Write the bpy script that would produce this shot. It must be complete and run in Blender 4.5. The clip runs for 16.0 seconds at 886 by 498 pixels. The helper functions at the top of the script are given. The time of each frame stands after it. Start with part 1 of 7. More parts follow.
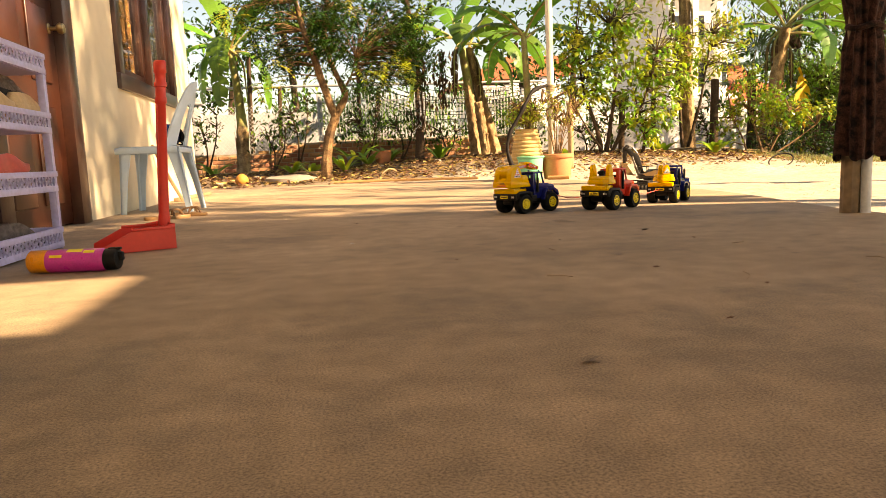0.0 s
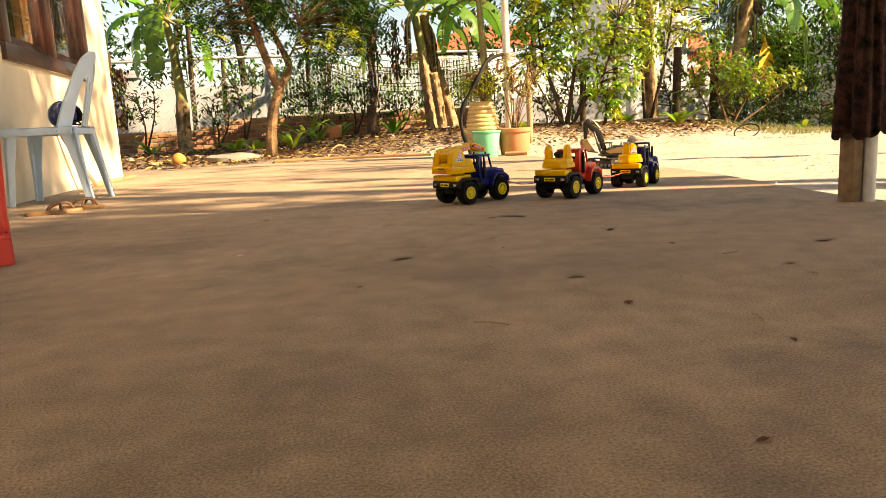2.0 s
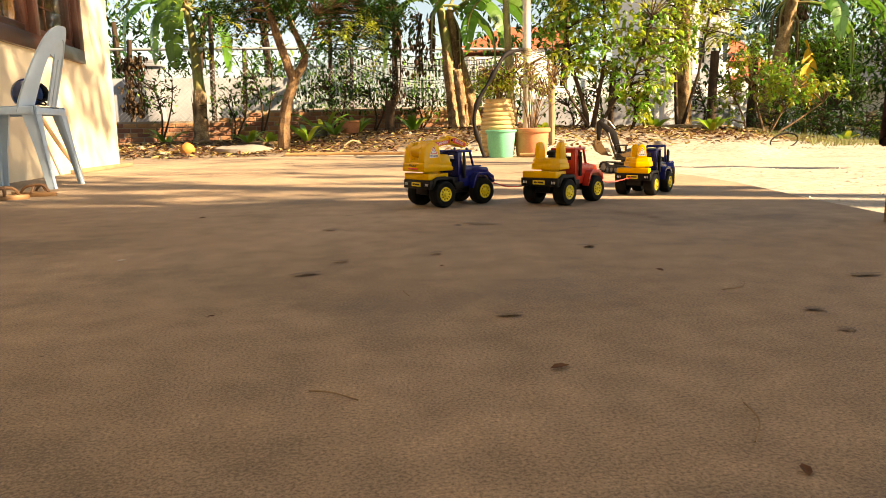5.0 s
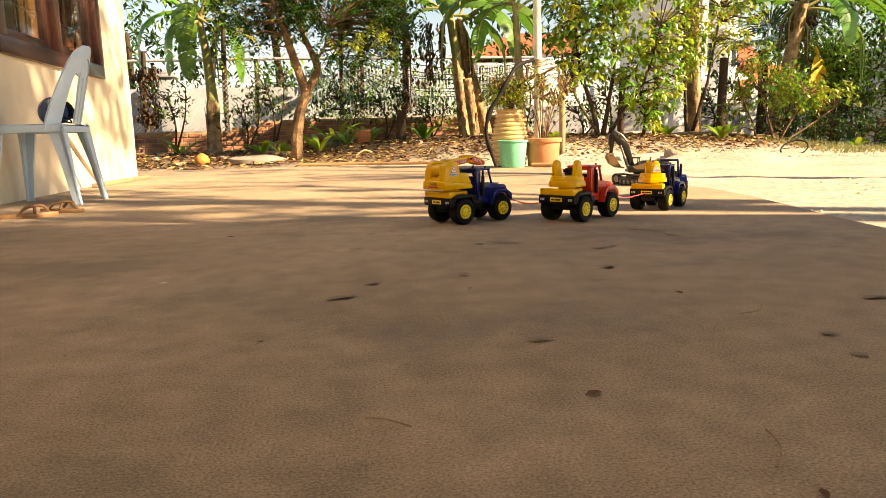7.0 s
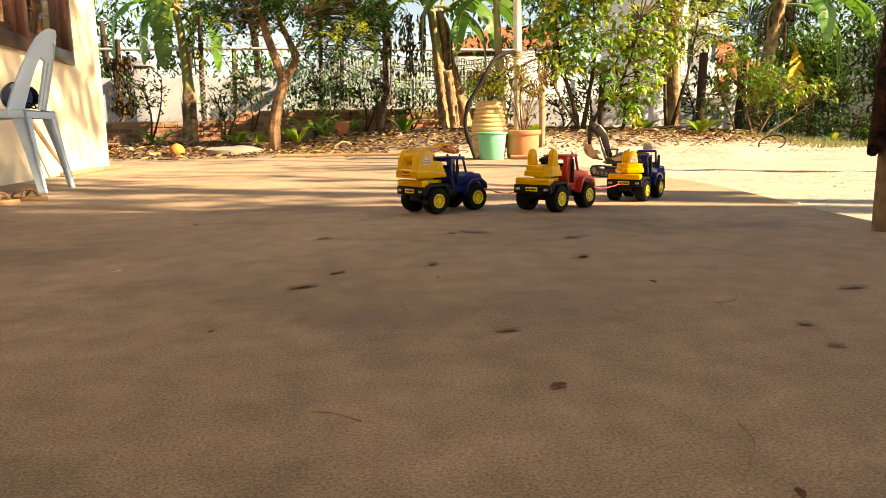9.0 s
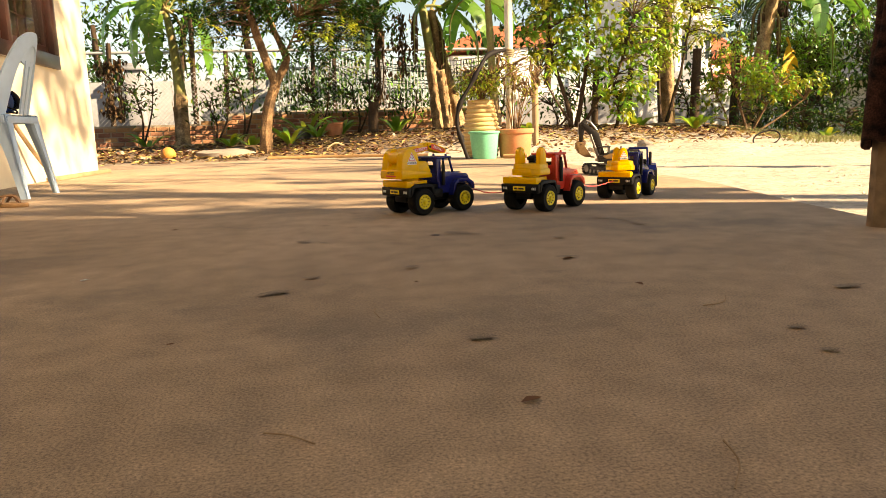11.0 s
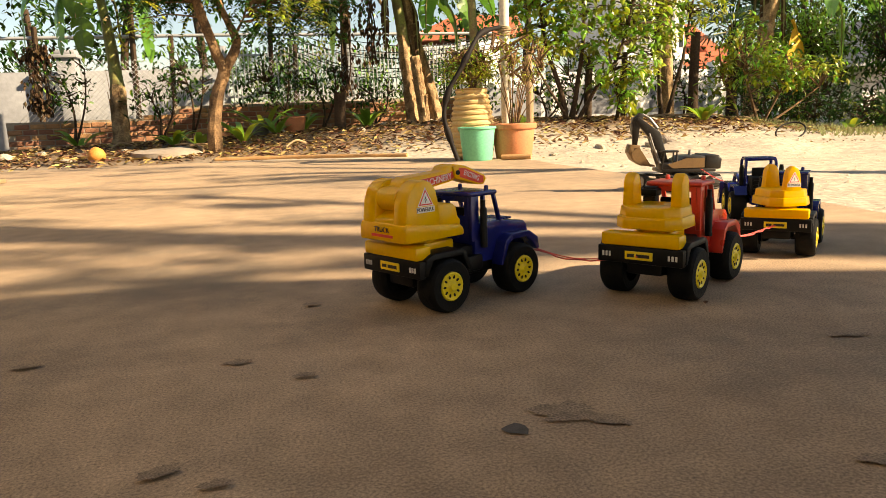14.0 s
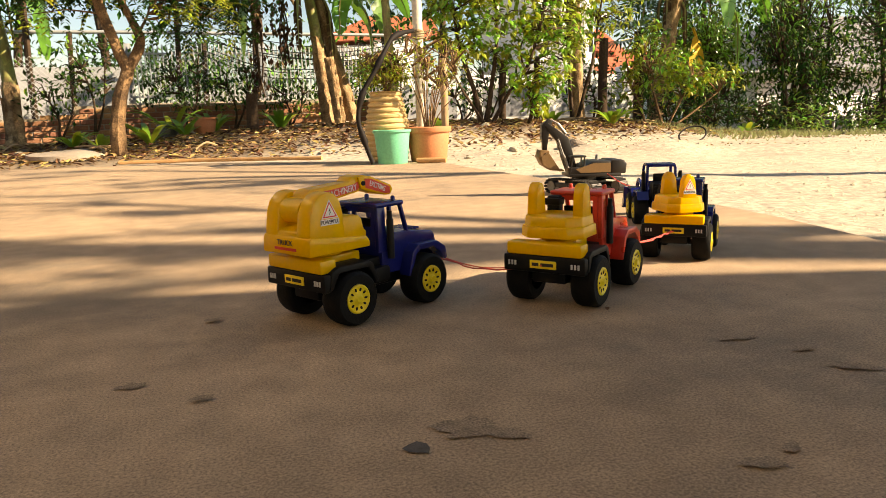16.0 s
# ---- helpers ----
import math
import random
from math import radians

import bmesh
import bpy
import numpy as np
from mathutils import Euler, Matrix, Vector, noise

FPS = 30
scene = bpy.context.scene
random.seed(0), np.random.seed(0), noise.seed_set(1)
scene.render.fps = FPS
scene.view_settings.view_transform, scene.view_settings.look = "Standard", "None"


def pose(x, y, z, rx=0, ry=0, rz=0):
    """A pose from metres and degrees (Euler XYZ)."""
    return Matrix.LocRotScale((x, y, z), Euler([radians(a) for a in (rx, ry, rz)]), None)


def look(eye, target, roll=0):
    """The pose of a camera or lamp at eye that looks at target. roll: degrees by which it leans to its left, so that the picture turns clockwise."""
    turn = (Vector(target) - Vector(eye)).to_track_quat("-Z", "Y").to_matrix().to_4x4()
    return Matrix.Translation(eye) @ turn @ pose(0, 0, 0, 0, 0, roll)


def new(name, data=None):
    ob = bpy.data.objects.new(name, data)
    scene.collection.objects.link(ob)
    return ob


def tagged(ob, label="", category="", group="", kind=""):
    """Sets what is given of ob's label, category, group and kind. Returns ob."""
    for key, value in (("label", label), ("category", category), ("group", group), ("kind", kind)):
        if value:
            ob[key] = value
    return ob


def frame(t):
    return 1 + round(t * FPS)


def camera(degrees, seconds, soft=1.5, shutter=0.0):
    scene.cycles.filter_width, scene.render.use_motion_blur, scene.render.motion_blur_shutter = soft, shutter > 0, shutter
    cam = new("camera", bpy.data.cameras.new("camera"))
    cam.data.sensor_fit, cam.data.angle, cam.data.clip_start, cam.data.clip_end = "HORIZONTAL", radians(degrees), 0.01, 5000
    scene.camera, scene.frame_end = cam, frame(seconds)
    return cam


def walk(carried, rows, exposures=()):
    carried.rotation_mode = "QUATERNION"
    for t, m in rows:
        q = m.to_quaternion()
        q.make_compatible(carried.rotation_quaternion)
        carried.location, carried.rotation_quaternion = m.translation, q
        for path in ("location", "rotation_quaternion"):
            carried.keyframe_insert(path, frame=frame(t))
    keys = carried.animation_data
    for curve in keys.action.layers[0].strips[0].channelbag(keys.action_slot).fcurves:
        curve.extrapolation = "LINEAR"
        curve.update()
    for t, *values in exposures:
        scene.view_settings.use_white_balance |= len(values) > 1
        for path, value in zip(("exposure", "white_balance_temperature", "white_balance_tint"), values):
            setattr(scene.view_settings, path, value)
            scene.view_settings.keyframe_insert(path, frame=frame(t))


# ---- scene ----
cam = camera(64.0, 16.0, soft=0.7)
PATH = [
    (0, (-0.838, 2.154, 0.281), (-0.527, 4.113, 0.025), -2.4),
    (0.5, (-0.833, 2.165, 0.27), (-0.541, 4.124, -0.008), -2.5),
    (1, (-0.773, 2.232, 0.297), (-0.483, 4.187, -0.008), -2.9),
    (1.5, (-0.68, 2.399, 0.351), (-0.32, 4.339, 0.026), -3.4),
    (2, (-0.617, 2.642, 0.31), (-0.215, 4.571, -0.027), -3.1),
    (2.5, (-0.584, 2.801, 0.365), (-0.181, 4.729, 0.019), -2.7),
    (3, (-0.472, 2.933, 0.339), (-0.095, 4.867, -0.004), -2.3),
    (3.5, (-0.362, 3.001, 0.276), (0.001, 4.938, -0.062), -2.1),
    (4, (-0.34, 3.002, 0.265), (0.015, 4.942, -0.07), -1.7),
    (4.2, (-0.323, 2.999, 0.264), (0.022, 4.94, -0.071), -1.4),
    (6.3, (-0.371, 2.969, 0.293), (-0.078, 4.92, -0.033), -1.3),
    (6.5, (-0.381, 2.937, 0.307), (-0.084, 4.888, -0.02), -1.0),
    (7, (-0.375, 2.936, 0.315), (-0.078, 4.889, -0.001), -1.5),
    (7.5, (-0.367, 2.95, 0.308), (-0.069, 4.901, -0.017), -1.8),
    (8, (-0.363, 2.956, 0.302), (-0.061, 4.904, -0.035), -1.4),
    (8.5, (-0.348, 2.974, 0.294), (-0.007, 4.916, -0.042), -0.8),
    (10.8, (-0.31, 3.0, 0.29), (0.041, 4.942, -0.036), -1.6),
    (11, (-0.292, 3.033, 0.288), (0.063, 4.973, -0.046), -1.8),
    (11.5, (-0.194, 3.167, 0.299), (0.175, 5.104, -0.036), -1.9),
    (12, (-0.227, 3.396, 0.354), (0.162, 5.327, 0.008), -1.5),
    (12.5, (-0.235, 3.689, 0.441), (0.159, 5.618, 0.087), -1.8),
    (13, (-0.164, 4.034, 0.398), (0.238, 5.961, 0.043), -1.9),
    (13.5, (-0.15, 4.24, 0.331), (0.27, 6.163, -0.025), -1.9),
    (14, (-0.188, 4.268, 0.323), (0.252, 6.186, -0.038), -2.2),
    (14.5, (-0.164, 4.274, 0.318), (0.323, 6.18, -0.045), -2.2),
    (15, (-0.17, 4.27, 0.331), (0.371, 6.161, -0.033), -2.4),
    (15.5, (-0.167, 4.267, 0.34), (0.439, 6.139, -0.023), -2.3),
    (16, (-0.163, 4.272, 0.338), (0.494, 6.126, -0.028), -1.9),
]
walk(cam, [(t, look(eye, target, roll)) for t, eye, target, roll in PATH], exposures=((0.0, 2.0, 9900, 19), (1.5, 1.94, 9000, 16), (4.0, 1.88, 8700, 15), (8.5, 1.86, 8600, 15), (11.0, 1.86, 8700, 15), (12.5, 1.66, 8100, 12), (13.5, 1.54, 8000, 12), (16.0, 1.58, 8000, 12)))

# ---------- world, sun, exposure ----------
SUN_EL = radians(31)
SUN_H = Vector((0.86, -0.50, 0)).normalized()
world = bpy.data.worlds.new("sky")
scene.world = world
world.use_nodes = True
wn = world.node_tree
sky = wn.nodes.new("ShaderNodeTexSky")
sky.sky_type = "NISHITA"
sky.sun_disc = False
sky.dust_density = 0.4
sky.sun_elevation = SUN_EL
sky.sun_rotation = math.atan2(SUN_H.x, SUN_H.y)
wn.links.new(sky.outputs[0], wn.nodes["Background"].inputs[0])
wn.nodes["Background"].inputs[1].default_value = 0.058
sun = bpy.data.lights.new("sun", "SUN")
sun.energy, sun.angle, sun.color = 5.0, radians(0.6), (1.0, 0.86, 0.66)
sun_ob = new("sun", sun)
sun_ob.matrix_basis = look((0, 0, 0), -(SUN_H * math.cos(SUN_EL) + Vector((0, 0, math.sin(SUN_EL)))))

R = random.Random(7)


# ---------- materials ----------
def mat(name, base, rough=0.6, metal=0.0, var=0.15, scale=6.0, fine=0.1, bump=0.0, bscale=80.0, island=0.0, objrand=0.0,
        leaf=0.0, coat=0.0, second=None, second_amt=0.5):
    m = bpy.data.materials.new(name)
    m.use_nodes = True
    nt = m.node_tree
    N, L = nt.nodes, nt.links
    p = N["Principled BSDF"]
    tc = N.new("ShaderNodeTexCoord")
    n1 = N.new("ShaderNodeTexNoise")
    n1.inputs["Scale"].default_value, n1.inputs["Detail"].default_value = scale, 4
    n2 = N.new("ShaderNodeTexNoise")
    n2.inputs["Scale"].default_value, n2.inputs["Detail"].default_value = scale * 9, 3
    L.new(tc.outputs["Object"], n1.inputs["Vector"])
    L.new(tc.outputs["Object"], n2.inputs["Vector"])
    ramp = N.new("ShaderNodeMapRange")
    ramp.inputs["From Min"].default_value, ramp.inputs["From Max"].default_value = 0.35, 0.65
    L.new(n1.outputs["Fac"], ramp.inputs["Value"])
    mix = N.new("ShaderNodeMix")
    mix.data_type = "RGBA"
    other = second if second else tuple(c * (1 - 2 * var) for c in base)
    mix.inputs[6].default_value = (*base, 1)
    mix.inputs[7].default_value = (*other, 1)
    sc = N.new("ShaderNodeMath")
    sc.operation = "MULTIPLY"
    sc.inputs[1].default_value = second_amt if second else 0.5
    L.new(ramp.outputs[0], sc.inputs[0])
    L.new(sc.outputs[0], mix.inputs[0])
    hsv = N.new("ShaderNodeHueSaturation")
    L.new(mix.outputs[2], hsv.inputs["Color"])
    val = N.new("ShaderNodeMapRange")
    val.inputs["From Min"].default_value, val.inputs["From Max"].default_value = 0.3, 0.7
    val.inputs["To Min"].default_value, val.inputs["To Max"].default_value = 1 - fine, 1 + fine
    L.new(n2.outputs["Fac"], val.inputs["Value"])
    last = val.outputs[0]
    for amount, node, out in ((island, "ShaderNodeNewGeometry", "Random Per Island"), (objrand, "ShaderNodeObjectInfo", "Random")):
        if amount:
            g = N.new(node)
            r = N.new("ShaderNodeMapRange")
            r.inputs["To Min"].default_value, r.inputs["To Max"].default_value = 1 - amount, 1 + amount
            L.new(g.outputs[out], r.inputs["Value"])
            mu = N.new("ShaderNodeMath")
            mu.operation = "MULTIPLY"
            L.new(last, mu.inputs[0])
            L.new(r.outputs[0], mu.inputs[1])
            last = mu.outputs[0]
            h = N.new("ShaderNodeMapRange")
            h.inputs["To Min"].default_value, h.inputs["To Max"].default_value = 0.5 - 0.06 * amount, 0.5 + 0.06 * amount
            L.new(g.outputs[out], h.inputs["Value"])
            L.new(h.outputs[0], hsv.inputs["Hue"])
    L.new(last, hsv.inputs["Value"])
    L.new(hsv.outputs[0], p.inputs["Base Color"])
    rr = N.new("ShaderNodeMapRange")
    rr.inputs["To Min"].default_value, rr.inputs["To Max"].default_value = max(0.02, rough - 0.1), min(1, rough + 0.1)
    L.new(n1.outputs["Fac"], rr.inputs["Value"])
    L.new(rr.outputs[0], p.inputs["Roughness"])
    p.inputs["Metallic"].default_value = metal
    p.inputs["Coat Weight"].default_value = coat
    if bump:
        b = N.new("ShaderNodeBump")
        b.inputs["Strength"].default_value, b.inputs["Distance"].default_value = bump, 0.01
        n3 = N.new("ShaderNodeTexNoise")
        n3.inputs["Scale"].default_value, n3.inputs["Detail"].default_value = bscale, 5
        L.new(tc.outputs["Object"], n3.inputs["Vector"])
        L.new(n3.outputs["Fac"], b.inputs["Height"])
        L.new(b.outputs[0], p.inputs["Normal"])
    if leaf:
        t = N.new("ShaderNodeBsdfTranslucent")
        L.new(hsv.outputs[0], t.inputs["Color"])
        ms = N.new("ShaderNodeMixShader")
        ms.inputs[0].default_value = leaf
        L.new(p.outputs[0], ms.inputs[1])
        L.new(t.outputs[0], ms.inputs[2])
        L.new(ms.outputs[0], N["Material Output"].inputs[0])
    return m


def concrete_material():
    m = mat("worn_concrete", (0.37, 0.262, 0.168), 0.85, var=0.2, scale=1.6, fine=0.16, bump=0.12, bscale=520)
    nt = m.node_tree
    N, L = nt.nodes, nt.links
    p = N["Principled BSDF"]
    src = p.inputs["Base Color"].links[0].from_socket
    tc = N.new("ShaderNodeTexCoord")
    blot = N.new("ShaderNodeTexNoise")
    blot.inputs["Scale"].default_value, blot.inputs["Detail"].default_value, blot.inputs["Roughness"].default_value = 1.15, 12, 0.72
    L.new(tc.outputs["Object"], blot.inputs["Vector"])
    r = N.new("ShaderNodeMapRange")
    r.inputs["From Min"].default_value, r.inputs["From Max"].default_value = 0.51, 0.64
    r.inputs["To Max"].default_value = 0.8
    L.new(blot.outputs["Fac"], r.inputs["Value"])
    mx = N.new("ShaderNodeMix")
    mx.data_type = "RGBA"
    L.new(r.outputs[0], mx.inputs[0])
    L.new(src, mx.inputs[6])
    mx.inputs[7].default_value = (0.165, 0.128, 0.092, 1)
    speck = N.new("ShaderNodeTexVoronoi")
    speck.inputs["Scale"].default_value = 70
    L.new(tc.outputs["Object"], speck.inputs["Vector"])
    s = N.new("ShaderNodeMapRange")
    s.inputs["From Min"].default_value, s.inputs["From Max"].default_value = 0.02, 0.12
    s.inputs["To Min"].default_value, s.inputs["To Max"].default_value = 0.8, 0.0
    L.new(speck.outputs["Distance"], s.inputs["Value"])
    grit = N.new("ShaderNodeTexNoise")
    grit.inputs["Scale"].default_value, grit.inputs["Detail"].default_value, grit.inputs["Roughness"].default_value = 290, 5, 0.75
    L.new(tc.outputs["Object"], grit.inputs["Vector"])
    gr = N.new("ShaderNodeMapRange")
    gr.inputs["From Min"].default_value, gr.inputs["From Max"].default_value = 0.3, 0.7
    gr.inputs["To Min"].default_value, gr.inputs["To Max"].default_value = 0.35, 1.65
    L.new(grit.outputs["Fac"], gr.inputs["Value"])
    hs = N.new("ShaderNodeHueSaturation")
    L.new(mx.outputs[2], hs.inputs["Color"])
    L.new(gr.outputs[0], hs.inputs["Value"])
    m2 = N.new("ShaderNodeMix")
    m2.data_type = "RGBA"
    keep = N.new("ShaderNodeTexNoise")
    keep.inputs["Scale"].default_value = 7
    L.new(tc.outputs["Object"], keep.inputs["Vector"])
    kr = N.new("ShaderNodeMapRange")
    kr.inputs["From Min"].default_value, kr.inputs["From Max"].default_value = 0.55, 0.7
    L.new(keep.outputs["Fac"], kr.inputs["Value"])
    km = N.new("ShaderNodeMath")
    km.operation = "MULTIPLY"
    L.new(kr.outputs[0], km.inputs[0])
    L.new(s.outputs[0], km.inputs[1])
    L.new(km.outputs[0], m2.inputs[0])
    L.new(hs.outputs[0], m2.inputs[6])
    m2.inputs[7].default_value = (0.12, 0.09, 0.07, 1)
    L.new(m2.outputs[2], p.inputs["Base Color"])
    return m


def ground_material():
    """Pale sand, turning to dark earth with litter in the planted strip and to dry grass further right."""
    m = mat("sand_and_earth", (0.43, 0.37, 0.29), 0.95, var=0.18, scale=2.2, fine=0.24, bump=0.9, bscale=30)
    nt = m.node_tree
    N, L = nt.nodes, nt.links
    p = N["Principled BSDF"]
    src = p.inputs["Base Color"].links[0].from_socket
    tc = N.new("ShaderNodeTexCoord")
    xyz = N.new("ShaderNodeSeparateXYZ")
    L.new(tc.outputs["Object"], xyz.inputs[0])
    n = N.new("ShaderNodeTexNoise")
    n.inputs["Scale"].default_value, n.inputs["Detail"].default_value = 1.3, 6
    L.new(tc.outputs["Object"], n.inputs["Vector"])
    add = N.new("ShaderNodeMath")
    add.operation = "MULTIPLY_ADD"
    add.inputs[1].default_value = 2.2
    L.new(n.outputs["Fac"], add.inputs[0])
    L.new(xyz.outputs["Y"], add.inputs[2])
    r = N.new("ShaderNodeMapRange")
    r.inputs["From Min"].default_value, r.inputs["From Max"].default_value = 12.3, 13.4
    L.new(add.outputs[0], r.inputs["Value"])
    mx = N.new("ShaderNodeMix")
    mx.data_type = "RGBA"
    L.new(r.outputs[0], mx.inputs[0])
    L.new(src, mx.inputs[6])
    mx.inputs[7].default_value = (0.15, 0.10, 0.06, 1)
    L.new(mx.outputs[2], p.inputs["Base Color"])
    return m


def glass_material():
    m = bpy.data.materials.new("window_glass")
    m.use_nodes = True
    p = m.node_tree.nodes["Principled BSDF"]
    p.inputs["Base Color"].default_value = (0.8, 0.85, 0.85, 1)
    p.inputs["Roughness"].default_value = 0.03
    p.inputs["Transmission Weight"].default_value = 1.0
    p.inputs["IOR"].default_value = 1.5
    return m


M = {}
M["concrete"] = concrete_material()
M["ground"] = ground_material()
M["glass"] = glass_material()
M["cream"] = mat("cream_wall_paint", (0.66, 0.565, 0.41), 0.8, var=0.06, scale=1.2, fine=0.04, bump=0.08, bscale=60)
M["darkwood"] = mat("dark_varnished_wood", (0.045, 0.014, 0.008), 0.35, var=0.25, scale=4, fine=0.15, bump=0.06, bscale=50, coat=0.3)
M["doorwood"] = mat("red_brown_door_wood", (0.050, 0.013, 0.006), 0.35, var=0.25, scale=3, fine=0.12, bump=0.04, bscale=40, coat=0.1)
M["brass"] = mat("brass", (0.55, 0.42, 0.22), 0.3, metal=1.0)
M["curtain"] = mat("amber_curtain", (0.24, 0.11, 0.03), 0.9, var=0.25, scale=5)
M["roomdark"] = mat("dim_room_paint", (0.12, 0.10, 0.08), 0.9)
M["roof"] = mat("grey_roof_sheet", (0.42, 0.42, 0.40), 0.6)
M["lilac"] = mat("lilac_plastic", (0.55, 0.52, 0.80), 0.4, var=0.05)
M["sole"] = mat("tan_rubber_sole", (0.62, 0.42, 0.22), 0.6, bump=0.3, bscale=90)
M["greyknit"] = mat("grey_knit", (0.16, 0.13, 0.12), 0.9, bump=0.5, bscale=150, fine=0.35)
M["redshoe"] = mat("coral_red_rubber", (0.65, 0.10, 0.07), 0.4)
M["red"] = mat("red_plastic", (0.72, 0.045, 0.03), 0.38, var=0.06, scale=10, fine=0.04)
M["truckred"] = mat("red_toy_plastic", (0.62, 0.05, 0.03), 0.3, var=0.06, scale=20, fine=0.04)
M["pink"] = mat("magenta_can_print", (0.60, 0.04, 0.32), 0.3, var=0.1, scale=30)
M["orange"] = mat("orange_can_print", (0.85, 0.32, 0.02), 0.3, var=0.1, scale=30)
M["yellowprint"] = mat("yellow_print", (0.85, 0.65, 0.03), 0.4)
M["black"] = mat("black_plastic", (0.006, 0.006, 0.0065), 0.5, var=0.2, scale=15)
M["rubber"] = mat("black_tyre_rubber", (0.004, 0.004, 0.004), 0.72, var=0.2, scale=25, bump=0.15, bscale=200)
M["paleblue"] = mat("pale_blue_plastic", (0.46, 0.60, 0.74), 0.4, var=0.06, scale=4, fine=0.03)
M["navygloss"] = mat("dark_blue_gloss", (0.010, 0.035, 0.14), 0.12, var=0.2, coat=0.8)
M["sandal"] = mat("tan_leather", (0.36, 0.20, 0.09), 0.6, bump=0.2)
M["sandalstrap"] = mat("brown_strap", (0.16, 0.08, 0.035), 0.6)
M["stickwood"] = mat("dry_stick_wood", (0.34, 0.22, 0.12), 0.8, var=0.2, scale=12, bump=0.3)
M["bamboo"] = mat("orange_bamboo", (0.50, 0.28, 0.12), 0.6, var=0.2, scale=8)
M["yellow"] = mat("yellow_toy_plastic", (0.98, 0.60, 0.008), 0.20, leaf=0.30, var=0.05, scale=15, fine=0.03)
M["rimyellow"] = mat("yellow_rim_plastic", (0.80, 0.62, 0.02), 0.35, var=0.05, scale=30)
M["blue"] = mat("blue_toy_plastic", (0.008, 0.014, 0.15), 0.25, var=0.1, scale=20, fine=0.05)
M["sticker"] = mat("white_sticker", (0.85, 0.82, 0.75), 0.5, var=0.03)
M["stickerred"] = mat("red_sticker", (0.75, 0.06, 0.02), 0.5, var=0.05)
M["ink"] = mat("black_ink", (0.02, 0.015, 0.015), 0.6)
M["string"] = mat("pink_red_string", (0.75, 0.10, 0.09), 0.8, fine=0.3, scale=80)
M["bronze"] = mat("tan_metal_panel", (0.18, 0.105, 0.042), 0.4, var=0.1, scale=15)
M["darkmetal"] = mat("dark_painted_metal", (0.020, 0.017, 0.015), 0.4, metal=0.3, var=0.2, scale=20)
M["greymetal"] = mat("grey_metal", (0.25, 0.24, 0.23), 0.45, metal=0.6, var=0.2, scale=20)
M["silver"] = mat("pale_silver_paint", (0.6, 0.6, 0.6), 0.4)
M["barrel"] = mat("tan_ribbed_plastic", (0.55, 0.38, 0.17), 0.7, var=0.1, scale=5)
M["mint"] = mat("mint_green_plastic", (0.14, 0.52, 0.33), 0.45, var=0.06, scale=8)
M["terracotta"] = mat("terracotta_plastic", (0.52, 0.20, 0.09), 0.65, var=0.1, scale=8)
M["soil"] = mat("potting_soil", (0.06, 0.04, 0.025), 0.95, bump=0.8, bscale=60)
M["polewhite"] = mat("whitewashed_pole", (0.62, 0.57, 0.47), 0.75, var=0.12, scale=5, bump=0.15)
M["twine"] = mat("old_twine", (0.36, 0.27, 0.16), 0.9, bump=0.5)
M["hose"] = mat("black_rubber_hose", (0.010, 0.007, 0.006), 0.7)
M["postwood"] = mat("weathered_post_wood", (0.23, 0.16, 0.10), 0.85, var=0.3, scale=3, fine=0.3, bump=0.5, bscale=40)
M["pvc"] = mat("grey_white_pipe", (0.55, 0.58, 0.62), 0.4, var=0.05)
M["cloth"] = mat("dark_mottled_cloth", (0.005, 0.003, 0.003), 0.95, scale=30, fine=0.6, second=(0.10, 0.045, 0.035), second_amt=0.55, bump=0.5)
M["bark"] = mat("brown_bark", (0.24, 0.145, 0.075), 0.95, scale=9, fine=0.5, bump=1.0, bscale=45, second=(0.08, 0.05, 0.03), second_amt=0.9)
M["barkdark"] = mat("dark_bark", (0.07, 0.045, 0.028), 0.95, var=0.3, scale=5, fine=0.3, bump=0.8, bscale=40)
M["husk"] = mat("dry_banana_sheath", (0.42, 0.29, 0.16), 0.9, scale=9, fine=0.5, bump=1.0, bscale=25, second=(0.16, 0.09, 0.045), second_amt=0.8)
M["bstem"] = mat("green_banana_stem", (0.24, 0.27, 0.07), 0.6, scale=7, fine=0.3, second=(0.20, 0.13, 0.06), second_amt=0.9, bump=0.5, bscale=30)
M["bleaf"] = mat("banana_leaf", (0.11, 0.26, 0.03), 0.4, var=0.2, scale=3, fine=0.12, objrand=0.3, leaf=0.4)
M["byellow"] = mat("yellow_banana_leaf", (0.75, 0.42, 0.02), 0.6, var=0.15, scale=5, leaf=0.35)
M["bdry"] = mat("dry_hanging_leaf", (0.11, 0.065, 0.035), 0.9, var=0.3, scale=8, leaf=0.15, island=0.4)
# dark and mid leaf greens; in the far woods they stand for shade and sunlight
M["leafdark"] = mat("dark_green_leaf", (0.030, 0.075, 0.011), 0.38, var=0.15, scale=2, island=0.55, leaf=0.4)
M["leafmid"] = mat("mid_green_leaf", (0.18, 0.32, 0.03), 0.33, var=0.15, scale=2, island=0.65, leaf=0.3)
M["leafyellow"] = mat("yellow_green_leaf", (0.30, 0.36, 0.03), 0.40, var=0.2, scale=1.2, island=0.5, leaf=0.4, second=(0.45, 0.30, 0.03), second_amt=0.25)
M["palm"] = mat("fan_palm_leaf", (0.035, 0.075, 0.025), 0.5, island=0.3, leaf=0.3)
